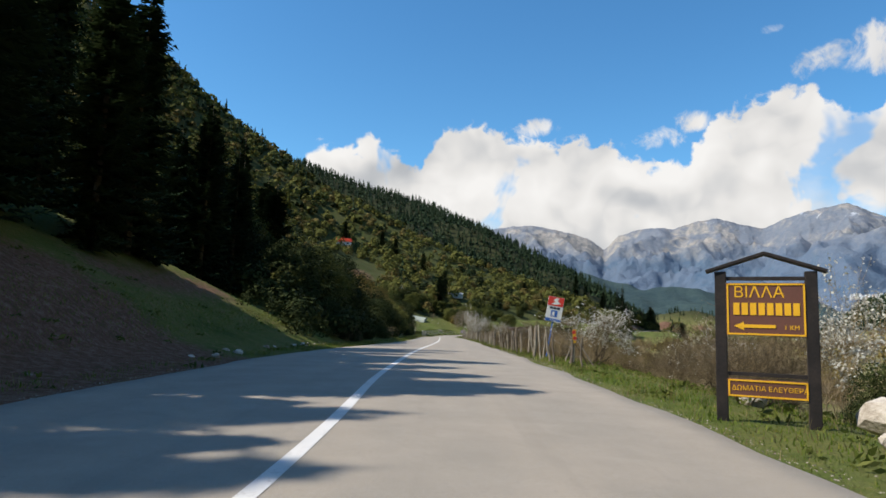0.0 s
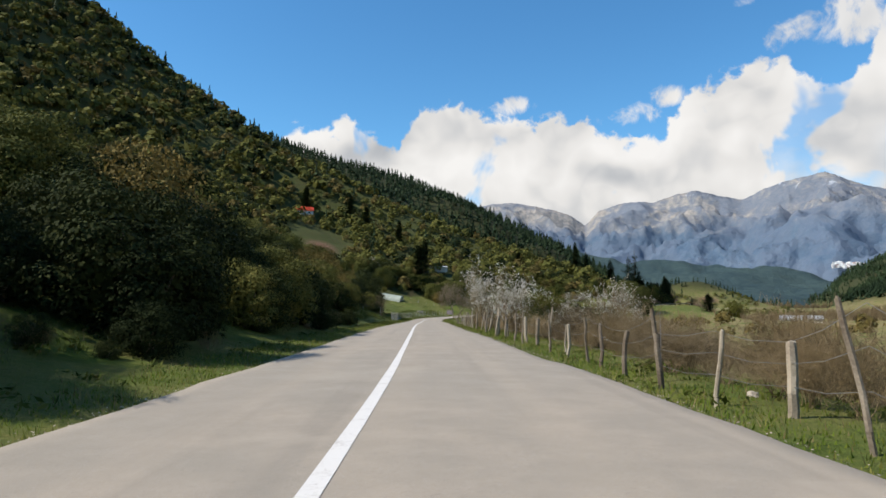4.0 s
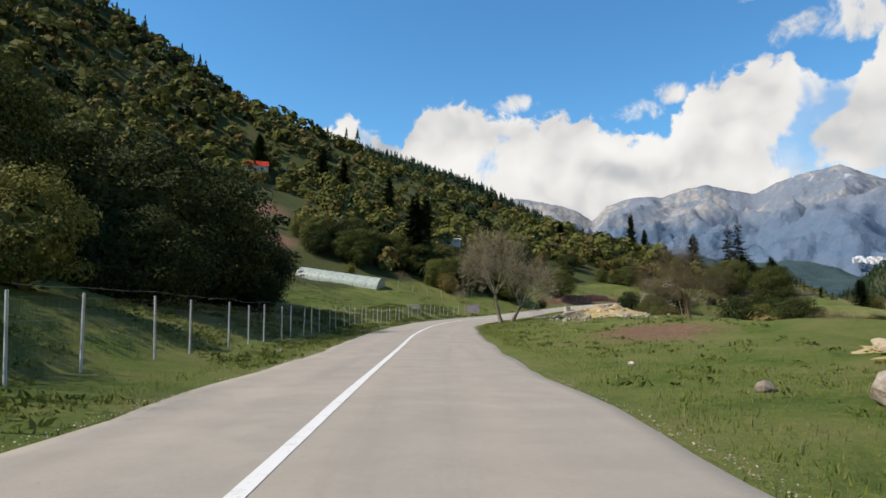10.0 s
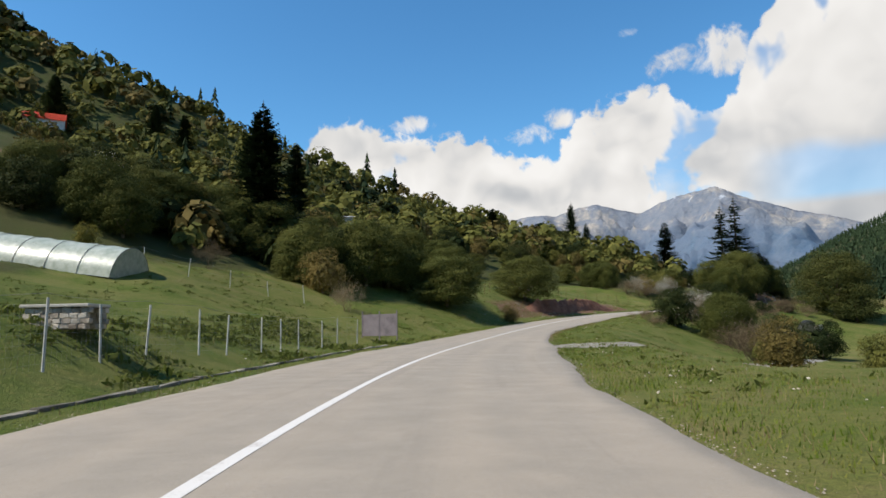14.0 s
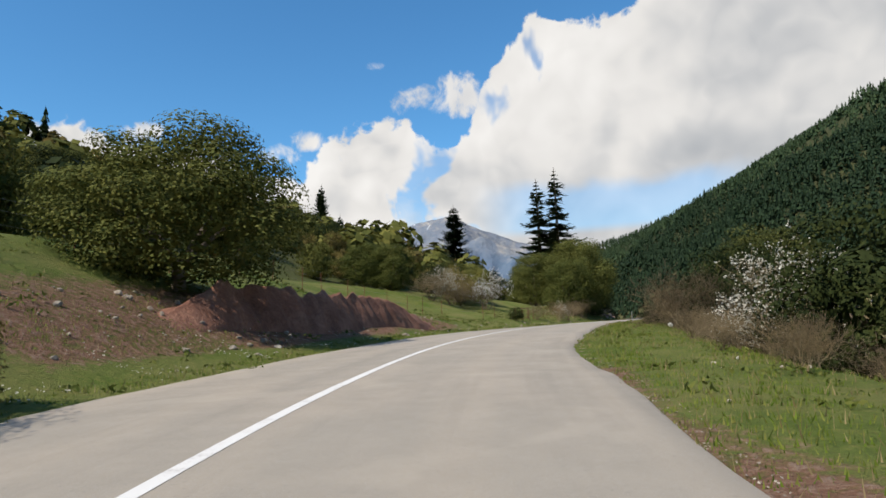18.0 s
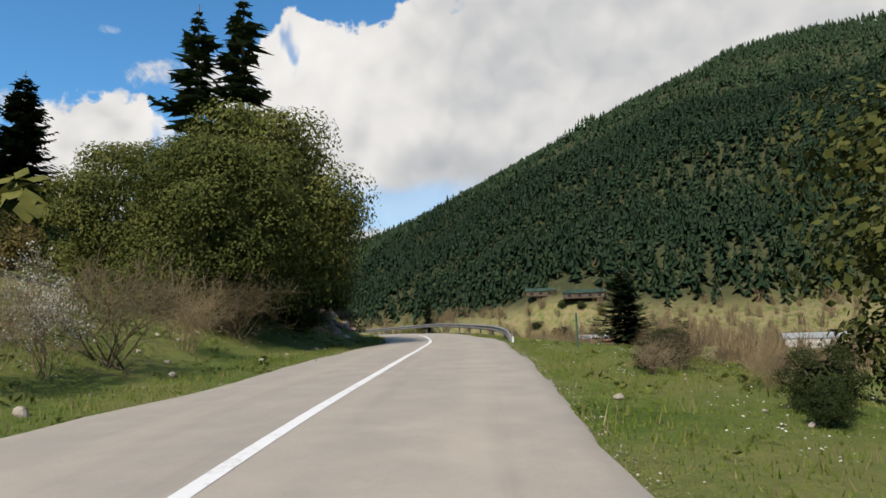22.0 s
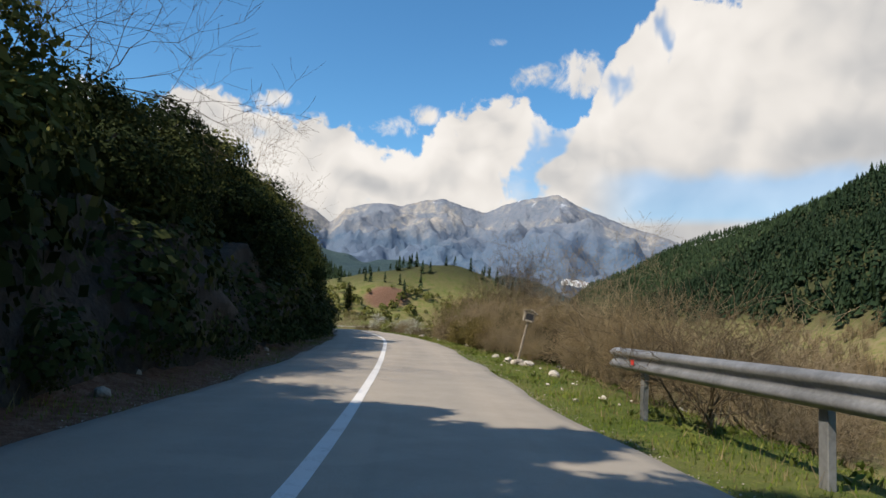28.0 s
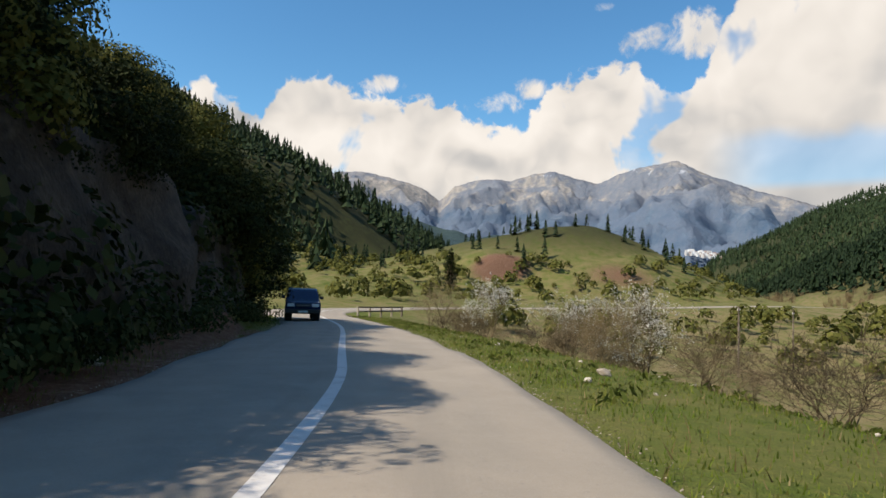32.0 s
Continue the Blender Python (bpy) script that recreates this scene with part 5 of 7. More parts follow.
# the meadow with the tunnel, and the scrub behind it
for i in range(3, 13):
    tree("OKO"[i % 3], -31 + 3.4 * i + tree_rng.rand(), 287 + 9 * tree_rng.rand() + 0.25 * i, 5 + 2.4 * tree_rng.rand())
for i in range(2, 9):
    tree("ORO"[i % 3], -36 + 4.5 * i, 299 + 8 * tree_rng.rand(), 4.5 + 2 * tree_rng.rand())
tree("B", -17.3, 301.4, 6.8, 6.4)
tree("S", -4.4, 316.0, 6.5, 5.5)
tree("S", -12.5, 278.6, 2.5)
tree("L", -3.5, 279.6, 3.0)
tree("N", 7.5, 276.6, 3.5)
tree("R", 5.6, 282.8, 4.5)
tree("F", -0.9, 297.2, 18.4, 15)
tree("F", 1.4, 333.2, 15)
tree("F", -11.0, 377.2, 15)
tree("F", -28.7, 394.2, 14)
tree("F", -60.1, 396.2, 15)
tree("F", -38.0, 403.2, 12)
tree("K", -24.7, 264.6, 3.5)
tree("K", -31.7, 268.6, 4.5)
patch("OOORK", -24, 14, 283, 312, 44, 4.6, 7.6)
patch("OKO", 12, 30, 306, 330, 16, 4.0, 6.0)
# round bushes on the green slope before the bend
tree("O", 18.0, 289.5, 5.6, 8.0)
tree("O", 31.0, 304.0, 6.3, 8.4)
tree("R", 25.3, 291.6, 2.2)
tree("O", 22.4, 317.2, 6.4, 6.2)
tree("K", 10.8, 303.0, 6.5)
tree("K", 4.8, 307.0, 6.0)
tree("O", 12.9, 312.2, 6.0)
tree("K", -0.3, 299.9, 6.5)
patch("OOKR", 28, 70, 338, 362, 30, 3.4, 5.6)
patch("OORK", 60, 96, 352, 376, 24, 3.4, 5.6)
patch("OOK", 60, 110, 378, 425, 26, 3.5, 6.0)
tree("F", 48.9, 385.7, 33.0 - ground_at(48.9, 385.7), 14)
tree("F", 88.4, 430.5, 45 - ground_at(88.4, 430.5), 16)
tree("F", 96.0, 436.5, 39 - ground_at(96.0, 436.5), 12)
tree("F", 93.8, 380.2, 29.4 - ground_at(93.8, 380.2), 18)
tree("D", 96.2, 359.4, 29.8 - ground_at(96.2, 359.4), 26)
tree("D", 98.6, 357.6, 31.6 - ground_at(98.6, 357.6), 26)
tree("B", 67.6, 336.2, 4.6, 5.0)
tree("B", 62.9, 335.8, 4.2, 4.6)
tree("T", 60.3, 335.2, 3.2)
tree("T", 64.8, 337.0, 3.6)
tree("O", 58.3, 339.7, 5.4)
tree("B", 75.3, 332.7, 2.4, 2.0)
# the big trees at the next bend
for q in ((84.6, 341.4, 7.4, 6.8), (89.4, 344.4, 10.9, 9.4), (93.4, 348.0, 10.0, 8.4), (86.6, 350.0, 8.2, 7.6), (95.0, 361.0, 6.5, 7.0)):
    tree("O", *q)
row("N 356 -5.2 2.4;T 360 -5.4 2.6;N 364 -5.6 2.8;T 352 -6.4 1.8;K 346 -6.6 1.4;T 369 -6 2.6;S 371 -6.8 2.2;K 376 -5.6 2.2")
# dark trees over the cutting
row("F 390 -11 11;F 393 -10 10;F 397 -10 10;O 401 -7.4 7.4 7.4;K 398 -8.2 5 6;K 406 -6.6 5.5 6;F 408 -6.4 7.5;F 410.5 -7.6 8.5;F 413 -6.2 7.5;F 415.5 -7 8.5;F 418 -6.2 7.5;F 421 -7.4 8.5;F 424 -6.4 8;F 426.5 -6.4 12;F 429 -7.2 13;F 432 -6.2 12;F 435 -7 11;F 438 -6.8 8;O 441 -6.8 5;F 400 -13 13;F 408 -11.5 9;F 417 -12 9;F 427 -12 9;F 436 -12 9")
fill("KKO", 405, 440, -4.8, -6.6, 26, 2.8, 4.8)
fill("KKO", 440, 468, -5.4, -7.2, 22, 3.4, 5.0)
fill("KKO", 468, 488, -5.2, -7.2, 16, 2.8, 4.2)
fill("KKO", 488, 512, -5.0, -7.2, 26, 2.4, 3.8)
fill("KKO", 512, 525, -5.0, -7.2, 12, 3.4, 4.8)
fill("KOK", 444, 482, -9.0, -15, 24, 3.8, 5.6)
fill("KOK", 482, 520, -9.0, -15, 18, 2.6, 4.2)
fill("TN", 388, 404, -4.4, -6.4, 10, 0.5, 1.2)
row("K 517 -5.2 5.0 6.5;K 521.5 -5.4 5.6 7;O 525 -6.0 6.2 7.2;K 526 -9 6.0 7;F 524 -17 10;F 528 -21 11;F 519 -19 10;L 447 -7 7;L 466 -8 8")
# right of the road
fill("TNTK", -4, 22, 6.6, 12, 22, 1.0, 2.3)
row("G 16 10.5 4.4;B 24.5 6.6 2.3 3.0;B 19 9 2.2;N 13 7.2 1.6;T 7 7.4 1.5;K 4 9 2.0;K 5.5 7.6 1.2")
fill("TNNT", 24, 92, 5.6, 9.5, 150, 0.7, 1.9)
row("T 36 6.2 2.4 3.0;T 39 6.6 2.2;N 43 6.4 2.2;B 47 6.8 2.0;B 34 7.4 1.8")
fill("TNR", 10, 100, 9, 24, 70, 1.0, 2.6)
row("B 83 8 3.0;B 97 6.1 4.2 4.8;B 98.5 7.4 3.8 4.2;U 96 7.6 3.4;K 93.5 7.4 2.0;N 92 6.4 1.7;N 98 6.2 1.8;G 109.5 5.0 5.9 3.6;B 110.3 5.6 3.4 2.6;L 102 8.2 3.6;T 114 6.4 2.4 3.2;T 117 7.0 2.2;N 121 6.6 1.6;B 89 7.4 2.4")
fill("TN", 92, 140, 5.2, 8.0, 46, 0.6, 1.5)
row("T 151 8.4 2.4;N 146 9 1.6;L 186 12.5 4.6;L 188 13 3.8")
patch("KORTR", 24, 76, 232, 282, 34, 1.8, 4.6, 14)
patch("OK", 50, 62, 252, 268, 6, 5, 7, 16)
tree("B", 55.2, 269.5, 4.8, 5.6)
tree("S", 59.8, 258.1, 5.6, 7.0)
tree("F", 58.5, 234.1, 7.6, 9)
tree("K", 41.9, 287.2, 4.6, 4.6)
tree("O", 45.9, 284.2, 6.0)
tree("B", 46.9, 291.7, 4.6, 5.0)
tree("B", 50.9, 290.2, 4.0, 4.6)
tree("K", 53.0, 297.7, 5.2, 5.0)
tree("T", 49.6, 297.8, 3.2)
tree("T", 52.0, 300.2, 2.6)
tree("K", 57.5, 300.1, 4.4, 4.6)
fill("TN", 296, 350, 6.6, 9.5, 22, 0.7, 1.7)
fill("TKN", 300, 352, 9, 14, 16, 1.2, 2.6)
HOLM = template("oak_tree", "large dark evergreen oak on the slope below the road", "tree", oak(19, HOLM_LEAF, lobes=130, leaves=640, leaf=0.0082, tall=0.97, wide=1.05))
plant(HOLM, 86.8, 316.6, 13.6 - ground_at(86.8, 316.6), 11.8, 30, 0.06, group="oak trees")
tree("K", 87.3, 313.0, 6.5, 7.0)
tree("T", 76.8, 314.7, 3.4)
tree("F", 124.7, 340.1, 11.4 - ground_at(124.7, 340.1), 13)
tree("F", 126.8, 362.3, 3.9, 4.6)
fill("TNK", 347, 364, 5.4, 8.6, 20, 0.5, 1.2)
fill("TNKT", 326, 350, 5.6, 11, 50, 0.6, 1.5)
row("T 361 6.2 1.0;N 358 6.8 1.2;T 366 7.2 1.0")
tree("S", 160, 388, 11, 12)
tree("L", 161.3, 349.2, 5.5)
tree("L", 152.6, 330.7, 4.6)
tree("L", 173.4, 359.4, 5.5)
tree("L", 169.3, 337.2, 5.0)
patch("NNL", 150, 235, 395, 470, 60, 4.0, 6.5, 30)
row("N 447 5.2 2.2;N 450 6.2 2.8;N 454 6.4 2.6;T 456 6.6 2.2;L 458 8.4 6.6;L 461 10 5.6;N 461 6.0 3.0;N 464 5.6 3.6;N 467 5.4 3.8;L 468 7.6 5.2;L 472 8.7 8.0 7.0;L 474 9.6 7.0;N 472 5.6 3.0;N 476 6.2 3.0;N 479 6.6 3.2;K 474 7.0 2.2;K 478 7.8 2.4;U 482 7.6 4.4 4.4;B 484 8.6 3.6;N 485 6.8 2.4;T 489 6.6 1.6")
fill("NNT", 440, 490, 5.2, 12, 46, 1.4, 3.2)
fill("NNTN", 468, 487, 5.6, 9.0, 18, 3.0, 4.6)
fill("NNT", 454, 470, 6.6, 10, 16, 2.8, 4.2)
row("L 471.5 8.0 9.0 8.0;L 477 8.6 6.0;U 484 8.2 6.0 5.4;B 486.5 8.4 4.6")
fill("NTRN", 459, 484, 4.5, 6.0, 46, 0.7, 2.0)
row("K 466 6.6 2.6;R 469 7.2 3.2;K 471 6.2 2.0;S 473 6.8 2.6;R 463 7.4 3.0;K 462 7.0 1.8;R 476 7.4 2.6")
fill("TN", 488, 530, 5.4, 12, 24, 0.8, 1.8)
row("B 514 5.8 2.6 2.4;B 510 7.4 2.4;B 505 7.6 2.6 3.0;T 507 6.4 1.8;T 498 7.2 2.0 2.6;T 500 6.6 1.7;N 520 6 1.6;L 536 9 5.0;L 548 10 4.6")
tree("F", 188.2, 587.3, 11)
tree("L", 180.2, 532.3, 5.0)
tree("L", 207.2, 557.3, 6.0)
patch("BTN", 165, 200, 505, 540, 10, 1.6, 3.0, 8)

plant(WALNUTS[0], 7.7, 213.2, 9.1, 6.6, 90, 0.02, group="walnut trees", lean=-6)
plant(WALNUTS[1], 8.5, 212.7, 7.5, 6.2, -20, 0.02, group="walnut trees")
patch("KRNT", 250, 380, 380, 470, 46, 2.0, 5.0, 60)

# ---- made things ----
def box(bm, size, m=None, bevel=0.0):
    """A box of that size, its base on z = 0, put in place by m."""
    g = bmesh.ops.create_cube(bm, size=1.0)
    vs = g["verts"]
    bmesh.ops.transform(bm, verts=vs, matrix=(m or Matrix()) @ Matrix.Translation((0, 0, size[2] / 2)) @ Matrix.Diagonal((*size, 1)))
    if bevel:
        es = list({e for v in vs for e in v.link_edges})
        bmesh.ops.bevel(bm, geom=es, offset=bevel, segments=1, affect="EDGES")
    return bm


def boxed(size, m=None, bevel=0.0):
    return box(bmesh.new(), size, m, bevel)


def rod(p, q, r0, r1=None, sides=8):
    bm = bmesh.new()
    vs, fs = tubes([(p, q, r0, r0 if r1 is None else r1)], sides)
    made = [bm.verts.new(v) for v in vs]
    for f in fs:
        bm.faces.new([made[i] for i in f])
    bm.faces.new(made[:sides][::-1])
    bm.faces.new(made[sides:])
    return bm


def lettering(text, size, m, mat, parent, name="lettering"):
    """Raised letters of the built-in font, as a mesh."""
    c = bpy.data.curves.new(name, "FONT")
    c.body, c.size, c.align_x, c.align_y, c.extrude = text, size, "LEFT", "CENTER", 0.002
    t = bpy.data.objects.new(name, c)
    scene.collection.objects.link(t)
    bpy.context.view_layer.update()
    me = bpy.data.meshes.new_from_object(t.evaluated_get(bpy.context.evaluated_depsgraph_get()))
    bpy.data.objects.remove(t)
    me.materials.clear()
    me.materials.append(mat)
    ob = new(name, me)
    ob.parent = parent
    ob.matrix_basis = m
    return ob


DARK_STAIN = mottled("dark_stained_wood", ((0.012, 0.010, 0.010), (0.022, 0.018, 0.017), (0.045, 0.034, 0.030)), 3.0, 0.6, 35, 0.4, 0.004)
SIGN_BROWN = solid("brown_sign_paint", (0.13, 0.055, 0.04), 0.55)
SIGN_YELLOW = solid("yellow_sign_paint", (0.80, 0.43, 0.02), 0.55, wear=0.06)
WHITE_PAINT = solid("white_paint", (0.72, 0.71, 0.68), 0.55, wear=0.08)
RED_PAINT = solid("red_paint", (0.62, 0.045, 0.03), 0.5, wear=0.1)
BLUE_PAINT = solid("blue_paint", (0.03, 0.12, 0.42), 0.5, wear=0.1)
BLACK_PAINT = solid("black_paint", (0.02, 0.02, 0.022), 0.5)
CONCRETE = mottled("concrete", ((0.30, 0.28, 0.25), (0.42, 0.40, 0.36), (0.55, 0.53, 0.49)), 1.5, 0.95, 18, 0.5, 0.01)
PLASTER = mottled("pale_plaster", ((0.42, 0.38, 0.32), (0.56, 0.52, 0.46), (0.68, 0.65, 0.60)), 1.2, 0.9, 14, 0.3, 0.01)
ROOF_RED = solid("red_roof_sheet", (0.62, 0.085, 0.04), 0.5, wear=0.15)
ROOF_WHITE = solid("white_roof_sheet", (0.66, 0.66, 0.64), 0.5, wear=0.1)
ROOF_GREEN = solid("green_roof_sheet", (0.07, 0.12, 0.085), 0.55, wear=0.2)
BARN_WOOD = mottled("dark_barn_wood", ((0.05, 0.035, 0.025), (0.09, 0.065, 0.045), (0.14, 0.11, 0.08)), 1.0, 0.9, 10, 0.4, 0.01)
ROOF_GREY = solid("grey_roof_sheet", (0.45, 0.45, 0.44), 0.5, wear=0.2)
BRICK = mottled("brick_wall", ((0.20, 0.10, 0.075), (0.33, 0.18, 0.14), (0.42, 0.27, 0.22)), 1.5, 0.95, 8, 0.5, 0.01)
SHADE_GLASS = solid("dark_pane", (0.02, 0.022, 0.025), 0.15, 0.0, 0.5)
FOIL, fn, fb = material("tunnel_film", 0.35, 0, 0.5)
fb.inputs["Base Color"].default_value = (0.66, 0.70, 0.64, 1)
fn.wire(fn.mix(fn.span(fn.noise(where(fn), 2.5, 5, 0.6), 0.35, 0.65), (0.27, 0.31, 0.25), (0.42, 0.45, 0.39)), fb.inputs["Base Color"])
relief(fn, fb, fn.noise(where(fn), 1.6, 4, 0.6), 0.6, 0.05)


def stand(ob, x, y, turn=0.0, lean=0.0, side=0.0, z=None, sink=0.0):
    ob.matrix_basis = pose(x, y, (ground_at(x, y) if z is None else z) - sink, lean, side, turn)
    return ob


def guesthouse_sign(x, y, turn):
    t = thing("roadside_sign", "dark wooden sign with brown boards and yellow letters under a gable", "sign")
    for sx_ in (-0.56, 0.56):
        part("post", boxed((0.15, 0.12, 2.35), pose(sx_, 0, -0.3), 0.008), DARK_STAIN, t)
    part("crossbar", boxed((1.0, 0.05, 0.05), pose(0, 0, 1.93)), DARK_STAIN, t)
    part("crossbar", boxed((1.0, 0.05, 0.05), pose(0, 0, 0.62)), DARK_STAIN, t)
    for sgn in (-1, 1):
        part("roof_board", boxed((0.80, 0.20, 0.045), pose(sgn * 0.365, 0, 2.155, 0, sgn * 18.5, 0), 0.006), DARK_STAIN, t)
    for z, h, w_ in ((1.17, 0.72, 0.98), (0.335, 0.245, 0.98)):
        b = part("board", boxed((w_, 0.025, h), pose(0, -0.05, z), 0.004), SIGN_BROWN, t, "brown painted board with a yellow border")
        for dz, dx, bw, bh in ((h - 0.03, 0, w_ - 0.02, 0.022), (0.008, 0, w_ - 0.02, 0.022), (0.008, -w_ / 2 + 0.02, 0.022, h - 0.016), (0.008, w_ / 2 - 0.02, 0.022, h - 0.016)):
            part("border", boxed((bw, 0.008, bh), pose(dx, -0.068, z + dz)), SIGN_YELLOW, b)
    up = Matrix.Rotation(radians(90), 4, "X")
    lettering("ΒΙΛΛΑ", 0.215, pose(-0.40, -0.066, 1.755) @ up, SIGN_YELLOW, t)
    # the name below is given as bars of its size
    for k in range(8):
        part("name_bar", boxed((0.078, 0.008, 0.165), pose(-0.36 + 0.105 * k, -0.066, 1.45)), SIGN_YELLOW, t)
    part("arrow_shaft", boxed((0.40, 0.008, 0.045), pose(-0.08, -0.066, 1.275)), SIGN_YELLOW, t)
    bm = bmesh.new()
    bm.faces.new([bm.verts.new(v) for v in ((-0.40, -0.070, 1.297), (-0.27, -0.070, 1.24), (-0.27, -0.070, 1.355))])
    part("arrow_head", bm, SIGN_YELLOW, t)
    lettering("1 KM", 0.085, pose(0.22, -0.066, 1.285) @ up, SIGN_YELLOW, t)
    lettering("ΔΩΜΑΤΙΑ ΕΛΕΥΘΕΡΑ", 0.092, pose(-0.44, -0.066, 0.457) @ up, SIGN_YELLOW, t)
    stand(t, x, y, turn)


def fuel_sign(x, y, turn):
    t = thing("roadside_sign", "leaning red, white and blue fuel station sign on a blue pole", "sign")
    part("pole", rod((0, 0, -0.3), (0, 0, 2.4), 0.035), BLUE_PAINT, t)
    b = part("panel", boxed((0.74, 0.02, 1.18), pose(0, -0.045, 1.62), 0.004), WHITE_PAINT, t, "white sign panel")
    part("red_field", boxed((0.72, 0.006, 0.42), pose(0, -0.061, 2.37)), RED_PAINT, b)
    bm = bmesh.new()
    bm.faces.new([bm.verts.new(v) for v in ((-0.2, -0.068, 2.44), (-0.02, -0.068, 2.56), (-0.12, -0.068, 2.64), (0.02, -0.068, 2.76), (0.16, -0.068, 2.70), (0.06, -0.068, 2.62), (0.24, -0.068, 2.50), (0.0, -0.068, 2.43))])
    part("emblem", bm, WHITE_PAINT, b)
    for k in range(3):
        part("name_bar", boxed((0.13, 0.006, 0.10), pose(-0.17 + 0.17 * k, -0.061, 2.22)), BLACK_PAINT, b)
    part("blue_field", boxed((0.30, 0.006, 0.30), pose(0, -0.061, 1.86)), BLUE_PAINT, b)
    part("pump_symbol", boxed((0.10, 0.006, 0.19), pose(-0.03, -0.067, 1.91)), WHITE_PAINT, b)
    part("blue_strip", boxed((0.72, 0.006, 0.14), pose(0, -0.061, 1.635)), BLUE_PAINT, b)
    lettering("3000 m", 0.105, pose(-0.17, -0.069, 1.70) @ Matrix.Rotation(radians(90), 4, "X"), WHITE_PAINT, b)
    stand(t, x, y, turn, 0, 9)


guesthouse_sign(3.75, 9.45, -25)
fuel_sign(4.35, 31.4, -6)

t = thing("marker_post", "braced wooden post with a red and yellow marker plate", "post")
part("post", rod((0, 0, -0.2), (0.02, 0, 1.25), 0.04, 0.035), WOOD_POST, t)
part("brace", rod((0.05, 0, 0.95), (0.75, -0.25, -0.2), 0.03), WOOD_POST, t)
part("brace", rod((-0.03, 0, 0.7), (-0.35, 0.2, -0.2), 0.025), WOOD_POST, t)
part("plate", boxed((0.11, 0.015, 0.46), pose(0.02, -0.05, 0.72)), SIGN_YELLOW, t)
for k in range(2):
    part("red_band", boxed((0.112, 0.017, 0.11), pose(0.02, -0.051, 0.83 + 0.2 * k, 0, 20 - 40 * k)), RED_PAINT, t)
stand(t, 3.95, 23.3)


# wooden fence along the right verge
def fence_posts(name, label, stations, offset, height_range, make_post, lean, wires, sag=0.02, wire_mat=STEEL, mesh_panel=None):
    t = thing(name, label, "fence")
    r = np.random.RandomState(len(stations) * 7 + 1)
    tops = []
    for s_ in stations:
        x, y = offset(s_, r)
        h = height_range[0] + (height_range[1] - height_range[0]) * r.rand()
        z = ground_at(x, y)
        ob = new("post", make_post[r.randint(len(make_post))])
        ob.parent = t
        ob.matrix_basis = pose(x, y, z - 0.12, lean * r.randn(), lean * r.randn() + (lean * 0.8 if lean > 5 else 0), r.rand() * 360 if lean > 3 else bearing(s_)) @ Matrix.Diagonal((1, 1, h, 1))
        tops.append((x, y, z, h))
    for f in wires:
        vs, fs = [], []
        for (x0, y0, z0, h0), (x1, y1, z1, h1) in zip(tops[:-1], tops[1:]):
            a, b = np.array((x0, y0, z0 + f * h0)), np.array((x1, y1, z1 + f * h1))
            m_ = (a + b) / 2 - np.array((0, 0, sag))
            for p, q in ((a, m_), (m_, b)):
                v, g = tubes([(p, q, 0.004, 0.004)], 3)
                fs += [tuple(i + len(vs) for i in k) for k in g]
                vs += v
        part("wire", mesh_from("wire", vs, fs, (wire_mat,)), None, t)
    return t, tops


def rough_post(seed, r0=0.045):
    rng_ = np.random.RandomState(seed)
    segs, p, r = [], np.zeros(3), r0
    for k in range(5):
        q = p + np.array([0.02 * rng_.randn(), 0.02 * rng_.randn(), 0.2])
        n_r = r * (0.9 + 0.16 * rng_.rand())
        segs.append((p, q, r, n_r))
        p, r = q, n_r
    segs.append((p, p + np.array([0.01, 0, 0.02]), r, r * 0.3))
    return mesh_from("post", *tubes(segs, 7), (WOOD_POST,))


POSTS = [rough_post(i, 0.03 + 0.008 * i) for i in range(5)]


def verge_right(extra, jitter):
    def at(s_, r):
        return beside(s_, W_RIGHT[int(s_ + START)] + extra + jitter * (r.rand() - 0.3))
    return at


fence_posts("wooden_fence", "old leaning wooden post and wire fence on the verge", np.arange(21, 92, 1.4), verge_right(0.75, 0.5), (0.9, 1.5), POSTS, 5.0, (0.35, 0.62, 0.88), 0.05)
fence_posts("wooden_fence", "old leaning wooden post and wire fence on the verge", np.r_[92.5, 94.6, 96.2, 97.3, 99, 101, 103.5, 105, 107, 109, 110.5, 112.3, 114, 116, 118, 119.5, 121.2, 123.5, 125.5, 127.7, 130, 132.5, 134, 136.6, 139, 141], verge_right(0.85, 0.45), (0.9, 1.45), POSTS, 9.0, (0.4, 0.7), 0.06)
IRON_POST = [mesh_from("post", *tubes([((0, 0, 0), (0, 0, 1), 0.028, 0.026)], 6), (FENCE_STEEL,))]


def netting(tops, name="net"):
    """A wire net between posts: crossing thin wires."""
    segs = []
    for (x0, y0, z0, h0), (x1, y1, z1, h1) in zip(tops[:-1], tops[1:]):
        a0, a1, b0, b1 = (np.array(v) for v in ((x0, y0, z0 + 0.05), (x0, y0, z0 + h0 * 0.86), (x1, y1, z1 + 0.05), (x1, y1, z1 + h1 * 0.86)))
        k = max(3, int(np.linalg.norm(b0 - a0) / 0.16))
        for i in range(k):
            f_ = (i + 0.5) / k
            segs.append((a0 + (b0 - a0) * f_, a1 + (b1 - a1) * f_, 0.0013, 0.0013))
        for i in range(8):
            f_ = i / 7
            segs.append((a0 + (a1 - a0) * f_, b0 + (b1 - b0) * f_, 0.0015, 0.0015))
    return mesh_from(name, *tubes(segs, 3), (STEEL,))


